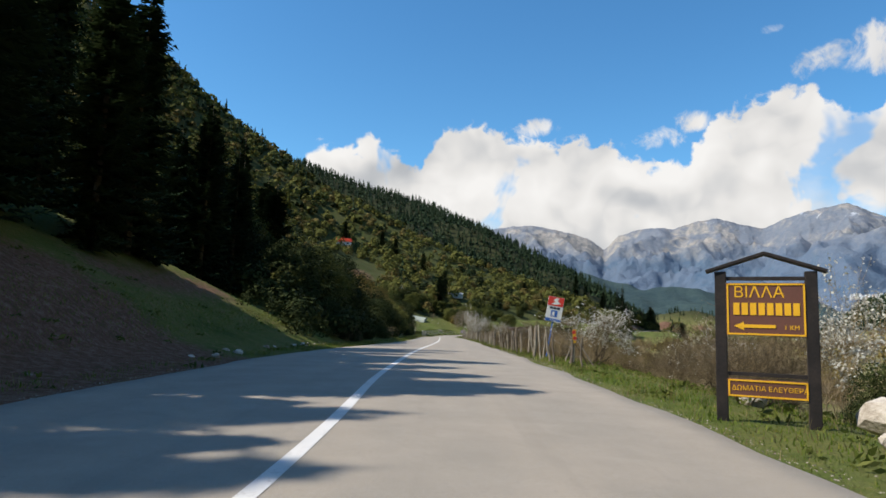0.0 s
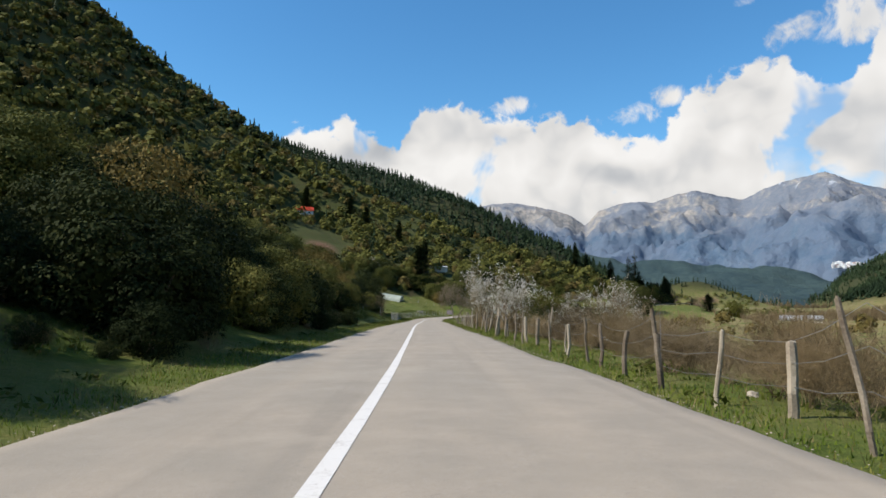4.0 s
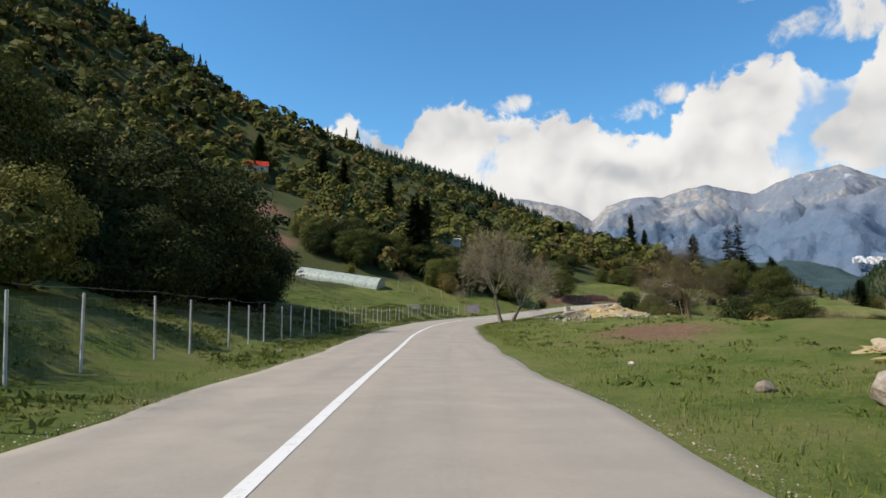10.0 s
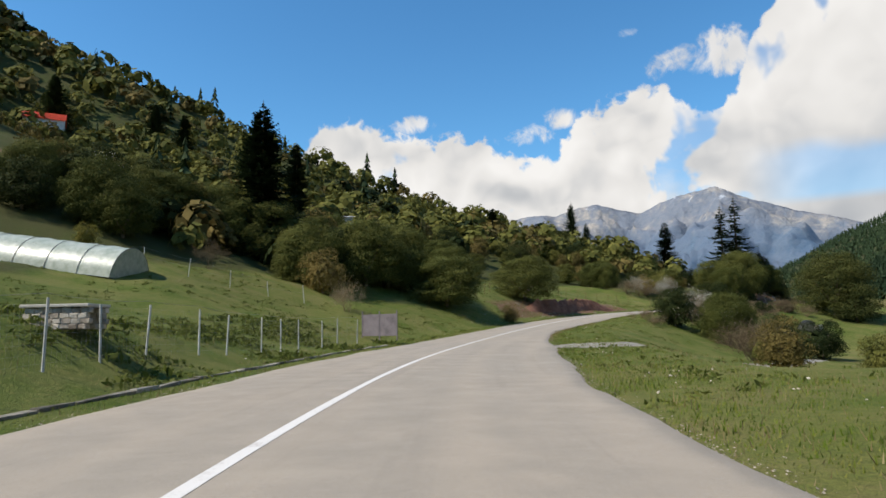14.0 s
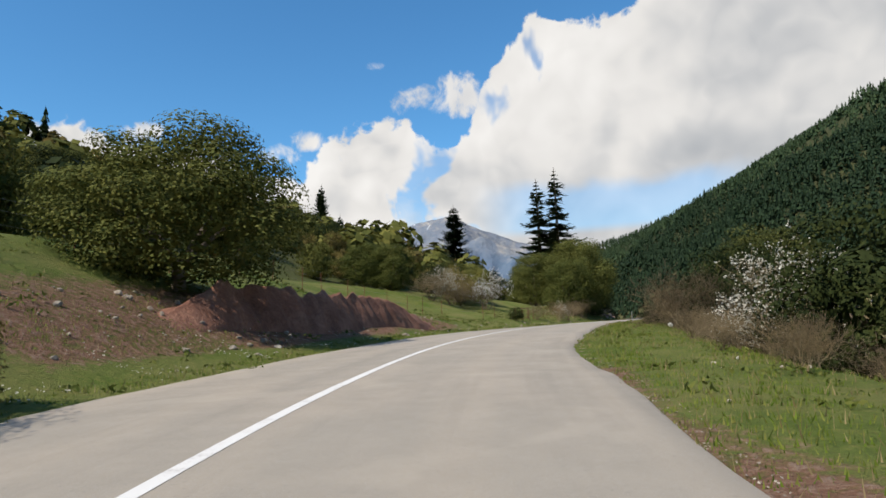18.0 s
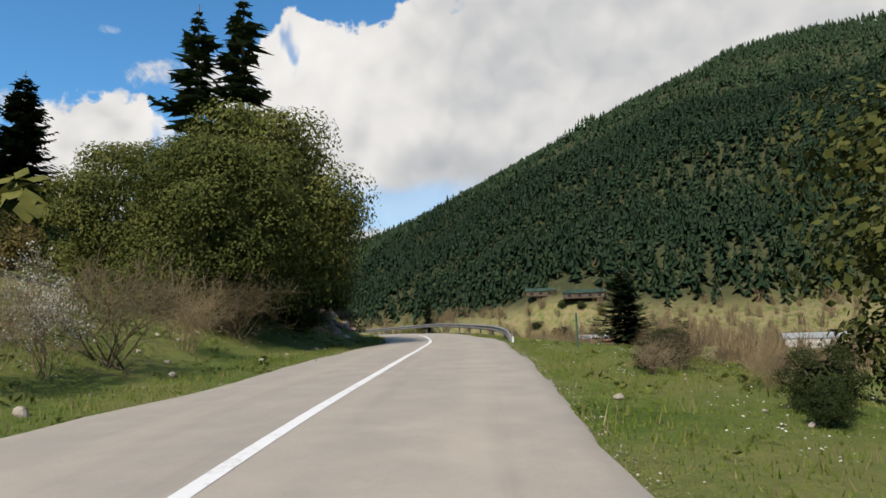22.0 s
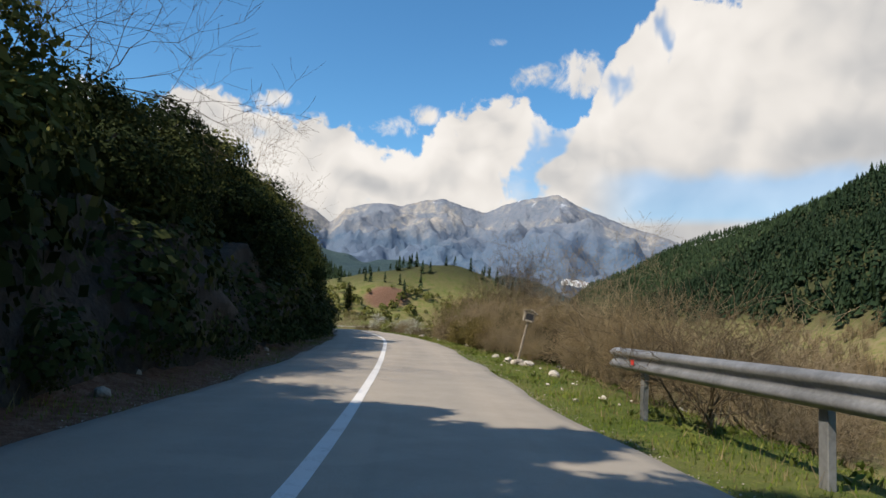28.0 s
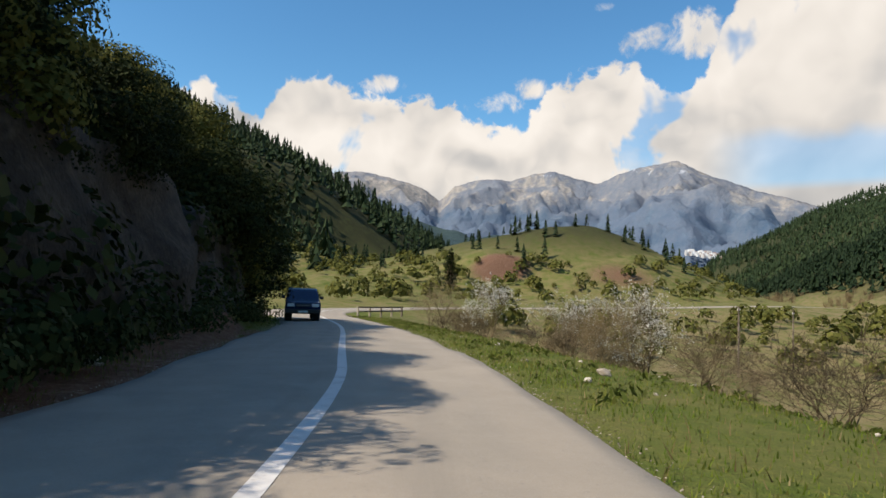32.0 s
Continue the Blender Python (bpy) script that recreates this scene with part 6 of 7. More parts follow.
def verge_left(extra):
    def at(s_, r):
        return beside(s_, -(W_LEFT[int(s_ + START)] + extra))
    return at


ft, ftops = fence_posts("net_fence", "wire net fence on thin metal posts beside the road", np.arange(167, 261, 2.4), verge_left(2.3), (1.5, 1.62), IRON_POST, 1.2, (0.98,), 0.02)
part("net", netting(ftops), None, ft, "thin square wire net")
ft, ftops = fence_posts("net_fence", "wire net fence climbing the grassy slope", np.arange(0, 9), lambda k, r: (-3.9 - 2.6 * k, 164.0 - 1.35 * k), (1.4, 1.5), IRON_POST, 1.2, (0.98,), 0.02)
part("net", netting(ftops), None, ft, "thin square wire net")
ft, ftops = fence_posts("wire_fence", "wire fence on rusty rods along the top of the bank", np.arange(292, 346, 2.6), lambda s_, r: beside(s_, -(9.6 + 3.2 * math.sin((s_ - 292) / 54 * math.pi) if s_ < 340 else 8.0)), (1.3, 1.5), [mesh_from("post", *tubes([((0, 0, 0), (0, 0, 1), 0.022, 0.02)], 6), (RUST,))], 2.5, (0.4, 0.7, 0.95), 0.04)
ft, ftops = fence_posts("wire_fence", "wire fence on rusty rods beside the gate", np.arange(349, 372, 2.2), lambda s_, r: beside(s_, -(6.2 + 0.10 * (s_ - 349))), (1.2, 1.35), [mesh_from("post", *tubes([((0, 0, 0), (0, 0, 1), 0.02, 0.018)], 6), (RUST,))], 2.5, (0.4, 0.7, 0.95), 0.04)
ft, ftops = fence_posts("wire_fence", "wire fence across the meadow by the tunnel", np.arange(0, 13), lambda k, r: (-27 + 2.6 * k, 263 + 0.55 * k + 0.05 * k * k), (1.3, 1.6), IRON_POST, 3.0, (0.5, 0.9), 0.04)

# the rusty gate
t = thing("field_gate", "rusty steel field gate with a wire net in its frame", "gate")
for x0 in (0.0, 2.05, 4.1):
    part("upright", rod((x0, 0, -0.1), (x0, 0, 1.12), 0.03), RUST, t)
for z0 in (0.12, 1.05):
    part("rail", rod((0, 0, z0), (4.1, 0, z0), 0.024), RUST, t)
part("strut", rod((4.1, 0, 1.05), (4.5, 0.3, -0.1), 0.02), RUST, t)
part("strut", rod((0, 0, 0.9), (-0.45, 0.25, -0.1), 0.02), RUST, t)
segs_ = [((0.1 + 0.2 * i, 0, 0.12), (0.1 + 0.2 * i, 0, 1.05), 0.003, 0.003) for i in range(20)] + [((0, 0, 0.25 + 0.16 * i), (4.1, 0, 0.25 + 0.16 * i), 0.003, 0.003) for i in range(5)]
part("net", mesh_from("net", *tubes(segs_, 3), (RUST,)), None, t)
gx0, gy0 = 64.5, 327.4
gx1, gy1 = 68.5, 330.0
t.matrix_basis = pose(gx0, gy0, ground_at(gx0, gy0), 0, -math.degrees(math.atan2(ground_at(gx1, gy1) - ground_at(gx0, gy0), 4.2)), math.degrees(math.atan2(gy1 - gy0, gx1 - gx0)))


# guard rail: low at its start, rising to its full height
def RAIL_LIFT(s_):
    return float(np.interp(s_, [378, 382, 388, 400, 410, 446], [0.10, 0.26, 0.46, 0.58, 0.72, 0.76]))


def RAIL_OFF(s_):
    return float(np.interp(s_, [378, 385, 394, 402, 408, 416, 428, 446], [3.95, 4.3, 4.15, 4.55, 4.85, 5.4, 5.0, 4.1]))


def guard_rail(s0, s1):
    t = thing("guard_rail", "galvanised steel guard rail with red reflectors on stout posts", "guard rail")
    prof = [(-0.02, 0.0), (0.03, 0.03), (0.05, 0.07), (0.02, 0.115), (0.0, 0.155), (0.02, 0.195), (0.05, 0.24), (0.03, 0.28), (-0.02, 0.31)]
    stations = np.arange(s0, s1, 1.0)
    pts = []
    for k, s_ in enumerate(stations):
        i = int(s_ + START)
        off = RAIL_OFF(s_)
        z = LINE[i, 2] - 0.12
        dip = 0.5 * max(0, 1 - k / 4) ** 2
        base = np.array([*(LINE[i, :2] + off * RIGHT[i]), z + RAIL_LIFT(s_) - dip])
        pts.append([(base[0] - a * RIGHT[i, 0] * 1.6, base[1] - a * RIGHT[i, 1] * 1.6, base[2] + b * 1.1) for a, b in prof])
    beam = grid_mesh("beam", np.array(pts), STEEL)
    part("beam", beam, None, t, "double-wave steel beam")
    n_ = 0
    for s_ in np.arange(s0 + 2, s1, 4.0):
        i = int(s_ + START)
        off = RAIL_OFF(s_) + 0.11
        x, y = LINE[i, :2] + off * RIGHT[i]
        z = LINE[i, 2] - 0.12
        post = part("post", boxed((0.08, 0.14, 1.42), pose(0, 0, 0), 0.006), STEEL, t)
        post.matrix_basis = pose(x, y, z - 1.15 + RAIL_LIFT(s_), 0, 0, bearing(s_))
        if n_ % 2 == 0:
            rf = part("reflector", boxed((0.02, 0.09, 0.075)), RED_PAINT, t, "red reflector")
            xx, yy = LINE[i, :2] + (off - 0.20) * RIGHT[i]
            rf.matrix_basis = pose(xx, yy, z + 0.11 + RAIL_LIFT(s_), 0, 0, bearing(s_))
        n_ += 1
    x, y = beside(s0, RAIL_OFF(s0))
    cap = part("end_cap", boxed((0.06, 0.10, 0.42)), WHITE_PAINT, t, "white end plate")
    cap.matrix_basis = pose(x, y, LINE[int(s0 + START), 2] - 0.22, 0, 0, bearing(s0))


guard_rail(378, 446)

# small wayside shrine on a leaning pole
t = thing("wayside_shrine", "small weathered wooden wayside shrine on a leaning pole", "shrine")
part("pole", rod((0, 0, -0.1), (0, 0, 1.5), 0.045, 0.04), WOOD_POST, t)
b = part("cabinet", boxed((0.36, 0.30, 0.34), pose(0, 0, 1.49), 0.006), WOOD_POST, t)
# the dark inside of the cabinet is a black plate on its front
part("opening", boxed((0.25, 0.012, 0.22), pose(0, -0.152, 1.55)), BLACK_PAINT, b, "matte black plate in place of the opening's shade")
for sx_ in (-0.155, 0.155):
    part("frame_stile", boxed((0.05, 0.03, 0.34), pose(sx_, -0.158, 1.49)), WOOD_POST, b)
part("frame_rail", boxed((0.26, 0.03, 0.05), pose(0, -0.158, 1.49)), WOOD_POST, b)
for sgn in (-1, 1):
    part("roof_slab", boxed((0.26, 0.40, 0.035), pose(sgn * 0.115, 0, 1.855, 0, sgn * 22, 0)), WOOD_POST, t)
sx0, sy0 = beside(456.6, 4.7)
stand(t, sx0, sy0, -24, 0, 12)


# ---- stones ----
def stone_mesh(seed, flat=0.75):
    rng_ = np.random.RandomState(seed)
    bm = bmesh.new()
    bmesh.ops.create_icosphere(bm, subdivisions=2, radius=0.5)
    cut = [(turned(rng_, 1)[0], 0.26 + 0.16 * rng_.rand()) for _ in range(9)]
    for v in bm.verts:
        p = np.array(v.co)
        for n_, d_ in cut:
            over_ = p @ n_ - d_
            if over_ > 0:
                p = p - n_ * over_ * 0.92
        v.co = p * np.array([1.15, 0.9, flat]) + 0.015 * rng_.randn(3)
    me = bpy.data.meshes.new("stone")
    bm.to_mesh(me)
    bm.free()
    me.materials.append(ROCK)
    return me


STONES = [stone_mesh(i, 0.6 + 0.06 * (i % 4)) for i in range(7)]
stone_rng = np.random.RandomState(15)


def stone(x, y, size, label="pale grey limestone boulder", group="boulders", z=None, name="boulder"):
    ob = tagged(new(name, STONES[stone_rng.randint(7)]), label, "stone", group)
    ob.matrix_basis = pose(x, y, (ground_at(x, y) if z is None else z) + size * 0.16, stone_rng.randn() * 9, stone_rng.randn() * 9, stone_rng.rand() * 360) @ Matrix.Diagonal((size, size, size, 1))
    return ob


for s_, o_, q in ((164.9, 8.0, 2.15), (164.9, 6.9, 0.8), (165.1, 9.6, 1.1), (163.8, 8.4, 0.7), (163.4, 10.2, 0.8), (163.6, 7.6, 0.35), (167, 6.2, 0.35), (9, 7.1, 0.9), (12, 6.7, 0.5), (8, 6.3, 0.4)):
    stone(*beside(s_, o_), q, "large pale limestone boulder on the verge", "large boulders")
for _ in range(46):
    stone(*beside(-2 + 36 * stone_rng.rand(), -(4.7 + 1.5 * stone_rng.rand() ** 2)), 0.10 + 0.22 * stone_rng.rand() ** 2, "small fallen stone at the foot of the bank", "fallen stones", name="stone")
for _ in range(40):
    s_ = 400 + 112 * stone_rng.rand()
    stone(*beside(s_, -(W_LEFT[int(s_ + START)] + 0.4 + 0.9 * stone_rng.rand())), 0.10 + 0.25 * stone_rng.rand() ** 2, "small fallen stone at the foot of the bank", "fallen stones", name="stone")
for _ in range(46):
    s_ = 60 + 300 * stone_rng.rand()
    sd = 1 if stone_rng.rand() < 0.6 else -1
    w_ = W_RIGHT if sd > 0 else W_LEFT
    stone(*beside(s_, sd * (w_[int(s_ + START)] + 0.5 + 4 * stone_rng.rand())), 0.06 + 0.16 * stone_rng.rand() ** 2, "small pale stone in the grass", "field stones", name="stone")
for _ in range(22):
    stone(*beside(456.5 + 0.8 * stone_rng.randn(), 4.3 + 0.7 * stone_rng.rand()), 0.16 + 0.28 * stone_rng.rand(), "whitewashed stone heaped below the shrine", "shrine stones", name="stone")
for i in range(34):
    stone(*beside(480.5 + 2.6 * stone_rng.rand(), 5.3 + 0.9 * stone_rng.rand()), 0.28 + 0.2 * stone_rng.rand(), "flat grey stone of a tumbled dry wall", "wall stones", z=5.1 + 0.10 * (i % 4), name="stone")
for s_, o_, q in ((306, -5.2, 0.3), (311, -6, 0.35), (318, -7.4, 0.5), (319.5, -7.6, 0.4), (332, 6.4, 0.4), (470, 4.6, 0.3), (452, 4.8, 0.35), (460, 4.4, 0.3), (488, 4.5, 0.4), (491, 5.0, 0.35), (500, 4.6, 0.3)):
    stone(*beside(s_, o_), q, "pale stone lying on the verge", "field stones", name="stone")


def rubble(name, label, cx, cy, rx, ry, high, turn, mat, seed, count, size):
    """A heap of earth with stones in it."""
    u, v = np.meshgrid(np.linspace(-1.25, 1.25, 70), np.linspace(-1.25, 1.25, 70))
    ca, sa = math.cos(radians(turn)), math.sin(radians(turn))
    x, y = cx + rx * u * ca - ry * v * sa, cy + rx * u * sa + ry * v * ca
    bell = np.exp(-(u ** 2 + v ** 2) * 2.2) * (1 + 0.35 * waves(x, y, seed, 6.0, 4))
    z = height(x, y) + high * bell - 0.25 * ease(np.hypot(u, v), 0.75, 1.2) - 0.04 + 0.10 * waves(x, y, seed + 1, 1.7, 3)
    tagged(new(name, grid_mesh(name, np.stack([x, y, z], -1), mat)), label, "heap", kind="structure")
    r = np.random.RandomState(seed)
    src = [np.array([tuple(q.co) for q in m_.vertices]) for m_ in STONES]
    fac = [[tuple(p.vertices) for p in m_.polygons] for m_ in STONES]
    vs, fs, laid = [], [], []
    for _ in range(count):
        a, d_ = r.rand() * 6.283, r.rand() ** 0.6
        uu, vv = d_ * math.cos(a), d_ * math.sin(a)
        px, py = cx + rx * uu * ca - ry * vv * sa, cy + rx * uu * sa + ry * vv * ca
        k, q = r.randint(7), size[0] + (size[1] - size[0]) * r.rand() ** 3
        rot = np.array(Euler((r.randn() * 0.4, r.randn() * 0.4, r.rand() * 6.28)).to_matrix())
        laid.append((px, py, high * math.exp(-(uu ** 2 + vv ** 2) * 2.2), k, rot * q))
    low = height(np.array([q[0] for q in laid]), np.array([q[1] for q in laid]))
    for (px, py, up, k, rot), gz_ in zip(laid, low):
        fs += [tuple(i + len(vs) for i in f_) for f_ in fac[k]]
        vs += list(src[k] @ rot.T + np.array([px, py, gz_ + up]))
    tagged(new("rubble_stones", mesh_from("rubble_stones", vs, fs, (RUBBLE,))), "pale broken stones strewn over the heap", "stones", kind="stuff")


rubble("rubble_heap", "heap of ochre earth and broken stone", 16.0, 158, 17, 8.5, 1.5, 88, OCHRE, 61, 2600, (0.08, 0.75))
rubble("rubble_heap_small", "low heap of ochre earth and stone", 17, 216, 7, 4, 0.9, 70, OCHRE, 63, 220, (0.06, 0.42))
rubble("rubble_heap_red", "low heap of red-brown rubble", 13, 121, 9, 4, 1.1, 84, EARTH, 65, 160, (0.1, 0.6))

t = thing("concrete_block", "upright pale concrete block on the verge", "block")
part("block", boxed((0.5, 0.4, 1.1), pose(0, 0, -0.1), 0.02), CONCRETE, t)
part("foot", boxed((0.75, 0.65, 0.18), pose(0, 0, -0.12), 0.02), CONCRETE, t)
stand(t, 14.9, 220.2, 20)

# reddish rock breaking out of the bank before the cutting
RED_ROCK = mottled("reddish_rock", ((0.16, 0.085, 0.06), (0.30, 0.18, 0.135), (0.46, 0.36, 0.30)), 1.8, 0.92, 14, 0.9, 0.04, vary=0.3)
RED_STONES = []
for m_ in STONES[:4]:
    m2 = m_.copy()
    m2.materials.clear()
    m2.materials.append(RED_ROCK)
    RED_STONES.append(m2)
for _ in range(60):
    s_ = 380 + 18 * stone_rng.rand()
    x, y = beside(s_, -(W_LEFT[int(s_ + START)] + 1.9 + 3.6 * stone_rng.rand()))
    q = 0.25 + 0.75 * stone_rng.rand() ** 2
    ob = tagged(new("bank_rock", RED_STONES[stone_rng.randint(4)]), "angular reddish rock set in the bank", "rock", "bank rocks")
    ob.matrix_basis = pose(x, y, ground_at(x, y) + 0.08 * q, stone_rng.randn() * 25, stone_rng.randn() * 25, stone_rng.rand() * 360) @ Matrix.Diagonal((q, q, q * 0.9, 1))

# a scarp of broken red soil in the bank by the bend
rows_ = []
for k in range(100):
    s_ = 302.5 + 0.25 * k
    rise_ = 1.15 * ease(np.array(s_), 302.5, 306.5) * (1 - ease(np.array(s_), 319.0, 327.0))
    i = int(s_ + START)
    fr_ = s_ + START - i
    mid_, side_ = LINE[i, :2] * (1 - fr_) + LINE[i + 1, :2] * fr_, RIGHT[i]
    col_ = []
    for j in range(15):
        f_ = j / 12
        furrow = 0.20 * noise.noise((s_ * 1.9, 0.5 * f_, 2.0)) + 0.10 * noise.noise((s_ * 4.4, f_ * 2.5, 7.0)) + 0.06 * noise.noise((s_ * 9.0, f_ * 6.0, 3.0))
        o_ = 6.0 + 0.9 * min(f_, 1.0) + 3.0 * max(0, f_ - 1.0) + 0.25 * math.sin(s_ * 0.5) + furrow * math.sin(min(f_, 1.0) * math.pi) * 1.6
        x, y = mid_ - o_ * side_
        up_ = float(rise_) * (min(f_, 1.0) ** 0.8) * (1 + 0.35 * noise.noise((s_ * 1.1, 0, 5.0))) if f_ <= 1 else float(rise_) * (1 - (f_ - 1) * 6.4)
        col_.append((x, y, up_ - 0.05))
    rows_.append(col_)
scarp = np.array(rows_)
scarp[..., 2] += height(scarp[..., 0], scarp[..., 1])
tagged(new("earth_scarp", grid_mesh("earth_scarp", scarp, EARTH, False)), "broken furrowed scarp of bare red earth in the bank", "earth bank", kind="structure")


# ---- buildings ----
def hut(name, label, x, y, turn, w_, d_, h_, wall, roof_mat, rise, openings=((-0.25, 0.35), (0.25, 0.35)), z=None, stilts=0.0):
    t = thing(name, label, "building")
    body = part("wall", boxed((w_, d_, h_), pose(0, 0, stilts)), wall, t)
    bm = bmesh.new()
    o = 0.35
    a = [bm.verts.new(v) for v in ((-w_ / 2 - o, -d_ / 2 - o, stilts + h_ - 0.05), (w_ / 2 + o, -d_ / 2 - o, stilts + h_ - 0.05), (w_ / 2 + o, 0, stilts + h_ + rise), (-w_ / 2 - o, 0, stilts + h_ + rise), (-w_ / 2 - o, d_ / 2 + o, stilts + h_ - 0.05), (w_ / 2 + o, d_ / 2 + o, stilts + h_ - 0.05))]
    f_ = [bm.faces.new((a[0], a[1], a[2], a[3])), bm.faces.new((a[3], a[2], a[5], a[4]))]
    bmesh.ops.solidify(bm, geom=f_, thickness=0.12)
    part("roof", bm, roof_mat, t)
    for sx_ in (-1, 1):
        bm = bmesh.new()
        bm.faces.new([bm.verts.new((sx_ * w_ / 2, yy, zz)) for yy, zz in ((-d_ / 2, stilts + h_), (d_ / 2, stilts + h_), (0, stilts + h_ + rise))])
        part("gable", bm, wall, t)
    for fx, size in openings:
        win = part("window", boxed((size * 3.2, 0.06, h_ * 0.42), pose(fx * w_, -d_ / 2 - 0.02, stilts + h_ * 0.34)), SHADE_GLASS, t)
        part("sill", boxed((size * 3.4, 0.14, 0.06), pose(fx * w_, -d_ / 2 - 0.04, stilts + h_ * 0.34 - 0.06)), wall, win)
    if stilts:
        for sx_ in (-0.45, 0.0, 0.45):
            for sy_ in (-0.45, 0.45):
                part("stilt", boxed((0.25, 0.25, stilts + 1.5), pose(sx_ * w_, sy_ * d_, -1.5)), CONCRETE, t)
    stand(t, x, y, turn, z=z, sink=0.1)


hut("hillside_house", "small white house with a bright red roof on the hillside", -60.0, 391, 18, 8.5, 6.0, 2.2, WHITE_PAINT, ROOF_RED, 2.4, stilts=1.2)
hut("farm_shed", "long low shed with a white sheet roof among bushes", 4.0, 338, 10, 13, 6, 2.2, PLASTER, ROOF_WHITE, 0.7)
hut("valley_lodge", "long lodge with a dark green roof across the valley", 336, 452, -65, 13, 6, 2.2, BARN_WOOD, ROOF_GREEN, 1.6, ((-0.3, 0.4), (0.0, 0.4), (0.3, 0.4)))
hut("valley_lodge", "long lodge with a dark green roof across the valley", 334, 431, -65, 17, 7, 2.2, BARN_WOOD, ROOF_GREEN, 1.7, ((-0.35, 0.4), (-0.1, 0.4), (0.15, 0.4), (0.38, 0.4)))
hut("brick_barn", "brick barn with a pale roof in the meadows", 278, 402, -65, 15, 7, 3.0, BRICK, ROOF_GREY, 1.2, ((-0.3, 0.3), (0.0, 0.3), (0.3, 0.3)))
hut("farm_barn", "long barn with a grey sheet roof in the meadows", 300, 343, -78, 17, 8, 3.0, CONCRETE, ROOF_GREY, 1.6)
hut("farmhouse", "pale farmhouse with a low roof far across the meadows", 125, 271, -28, 12, 8, 3.4, PLASTER, ROOF_GREY, 1.3)
hut("small_chapel", "small white chapel in the meadow by the river", 237, 406, 60, 2.6, 2.6, 2.4, WHITE_PAINT, ROOF_WHITE, 0.8, ((0.0, 0.25),))

# the growing tunnel
t = thing("growing_tunnel", "low polytunnel with pale film over steel hoops", "polytunnel")
L_, R_, H_ = 15.0, 2.1, 2.0
ang = np.linspace(0, math.pi, 15)
rows_ = []
for k in range(24):
    u_ = k / 23 * L_
    rows_.append([(u_, -R_ * math.cos(a), H_ * math.sin(a) * (1 - 0.02 * math.sin(k * 2.6)) - 0.1) for a in ang])
part("cover", grid_mesh("cover", np.array(rows_), FOIL), None, t, "dusty translucent plastic film")
for u_ in (0.0, L_):
    bm = bmesh.new()
    bm.faces.new([bm.verts.new((u_, -R_ * math.cos(a), H_ * math.sin(a) - 0.1)) for a in ang])
    part("end_sheet", bm, FOIL, t)
for k in range(8):
    segs_ = [((k / 7 * L_, -R_ * 1.01 * math.cos(a), H_ * 1.01 * math.sin(a) - 0.1), (k / 7 * L_, -R_ * 1.01 * math.cos(b_), H_ * 1.01 * math.sin(b_) - 0.1), 0.018, 0.018) for a, b_ in zip(ang[:-1], ang[1:])]
    part("hoop", mesh_from("hoop", *tubes(segs_, 5), (STEEL,)), None, t)
zt0, zt1 = 7.1, 4.9
t.matrix_basis = pose(-20.5, 271.9, zt0, 0, math.degrees(math.asin((zt0 - zt1) / L_)), math.degrees(math.atan2(-4.0, 13.7)))

# the stone trough in the meadow
t = thing("stone_trough", "low walled stone trough with a flat slab top in the meadow", "trough")
r_ = np.random.RandomState(4)
for lay in range(4):
    for k in range(7):
        for sy_ in (-0.7, 0.7):
            part("stone", boxed((0.42 + 0.06 * r_.randn() * 0.4, 0.3, 0.22), pose(-1.3 + 0.43 * k + 0.1 * (lay % 2), sy_, 0.22 * lay - 0.1, r_.randn() * 3, r_.randn() * 3, r_.randn() * 5), 0.03), ROCK, t)
part("slab", boxed((3.2, 1.9, 0.14), pose(0, 0, 0.80), 0.03), CONCRETE, t)
stand(t, -0.3, 240.6, -12)
t.scale = (0.5, 0.5, 0.55)

# posts and poles
for s_, o_, h_ in ((340, 4.3, 0.82),):
    t = thing("delineator_post", "slim grey-green roadside marker post", "post", "marker posts")
    part("post", boxed((0.045, 0.03, h_ + 0.1), pose(0, 0, -0.1), 0.006), STEEL, t)
    part("cap", boxed((0.05, 0.036, 0.03), pose(0, 0, h_)), ROOF_GREEN, t)
    stand(t, *beside(s_, o_), bearing(s_))
t = thing("double_post", "pair of thin green steel rods in the grass", "post")
for dx in (-0.05, 0.05):
    part("rod", rod((dx, 0, -0.2), (dx, 0, 1.3), 0.022), ROOF_GREEN, t)
stand(t, *beside(372, 5.9))
for x, y in ((196, 495), (212, 505), (232, 470)):
    t = thing("utility_pole", "weathered wooden utility pole with a crossarm", "pole", "utility poles")
    part("pole", rod((0, 0, -0.5), (0, 0, 7.6), 0.13, 0.09), WOOD_POST, t)
    part("crossarm", boxed((1.3, 0.09, 0.11), pose(0, 0, 7.1)), WOOD_POST, t)
    for dx in (-0.5, 0.5):
        part("insulator", rod((dx, 0, 7.2), (dx, 0, 7.38), 0.045), WHITE_PAINT, t)
    stand(t, x, y, 40)
t = thing("bridge_parapet", "short weathered railing at the culvert", "railing")
for k in range(5):
    part("post", boxed((0.14, 0.14, 0.9), pose(k * 1.7, 0, -0.1), 0.01), WOOD_POST, t)
for z0 in (0.35, 0.68):
    part("rail", boxed((6.9, 0.06, 0.12), pose(3.4, -0.09, z0)), WOOD_POST, t)
px_, py_ = beside(543, W_RIGHT[int(543 + START)] + 0.8)
stand(t, px_, py_, 48)
t = thing("litter_bag", "white plastic bag caught in the brush", "litter")
bm = bmesh.new()
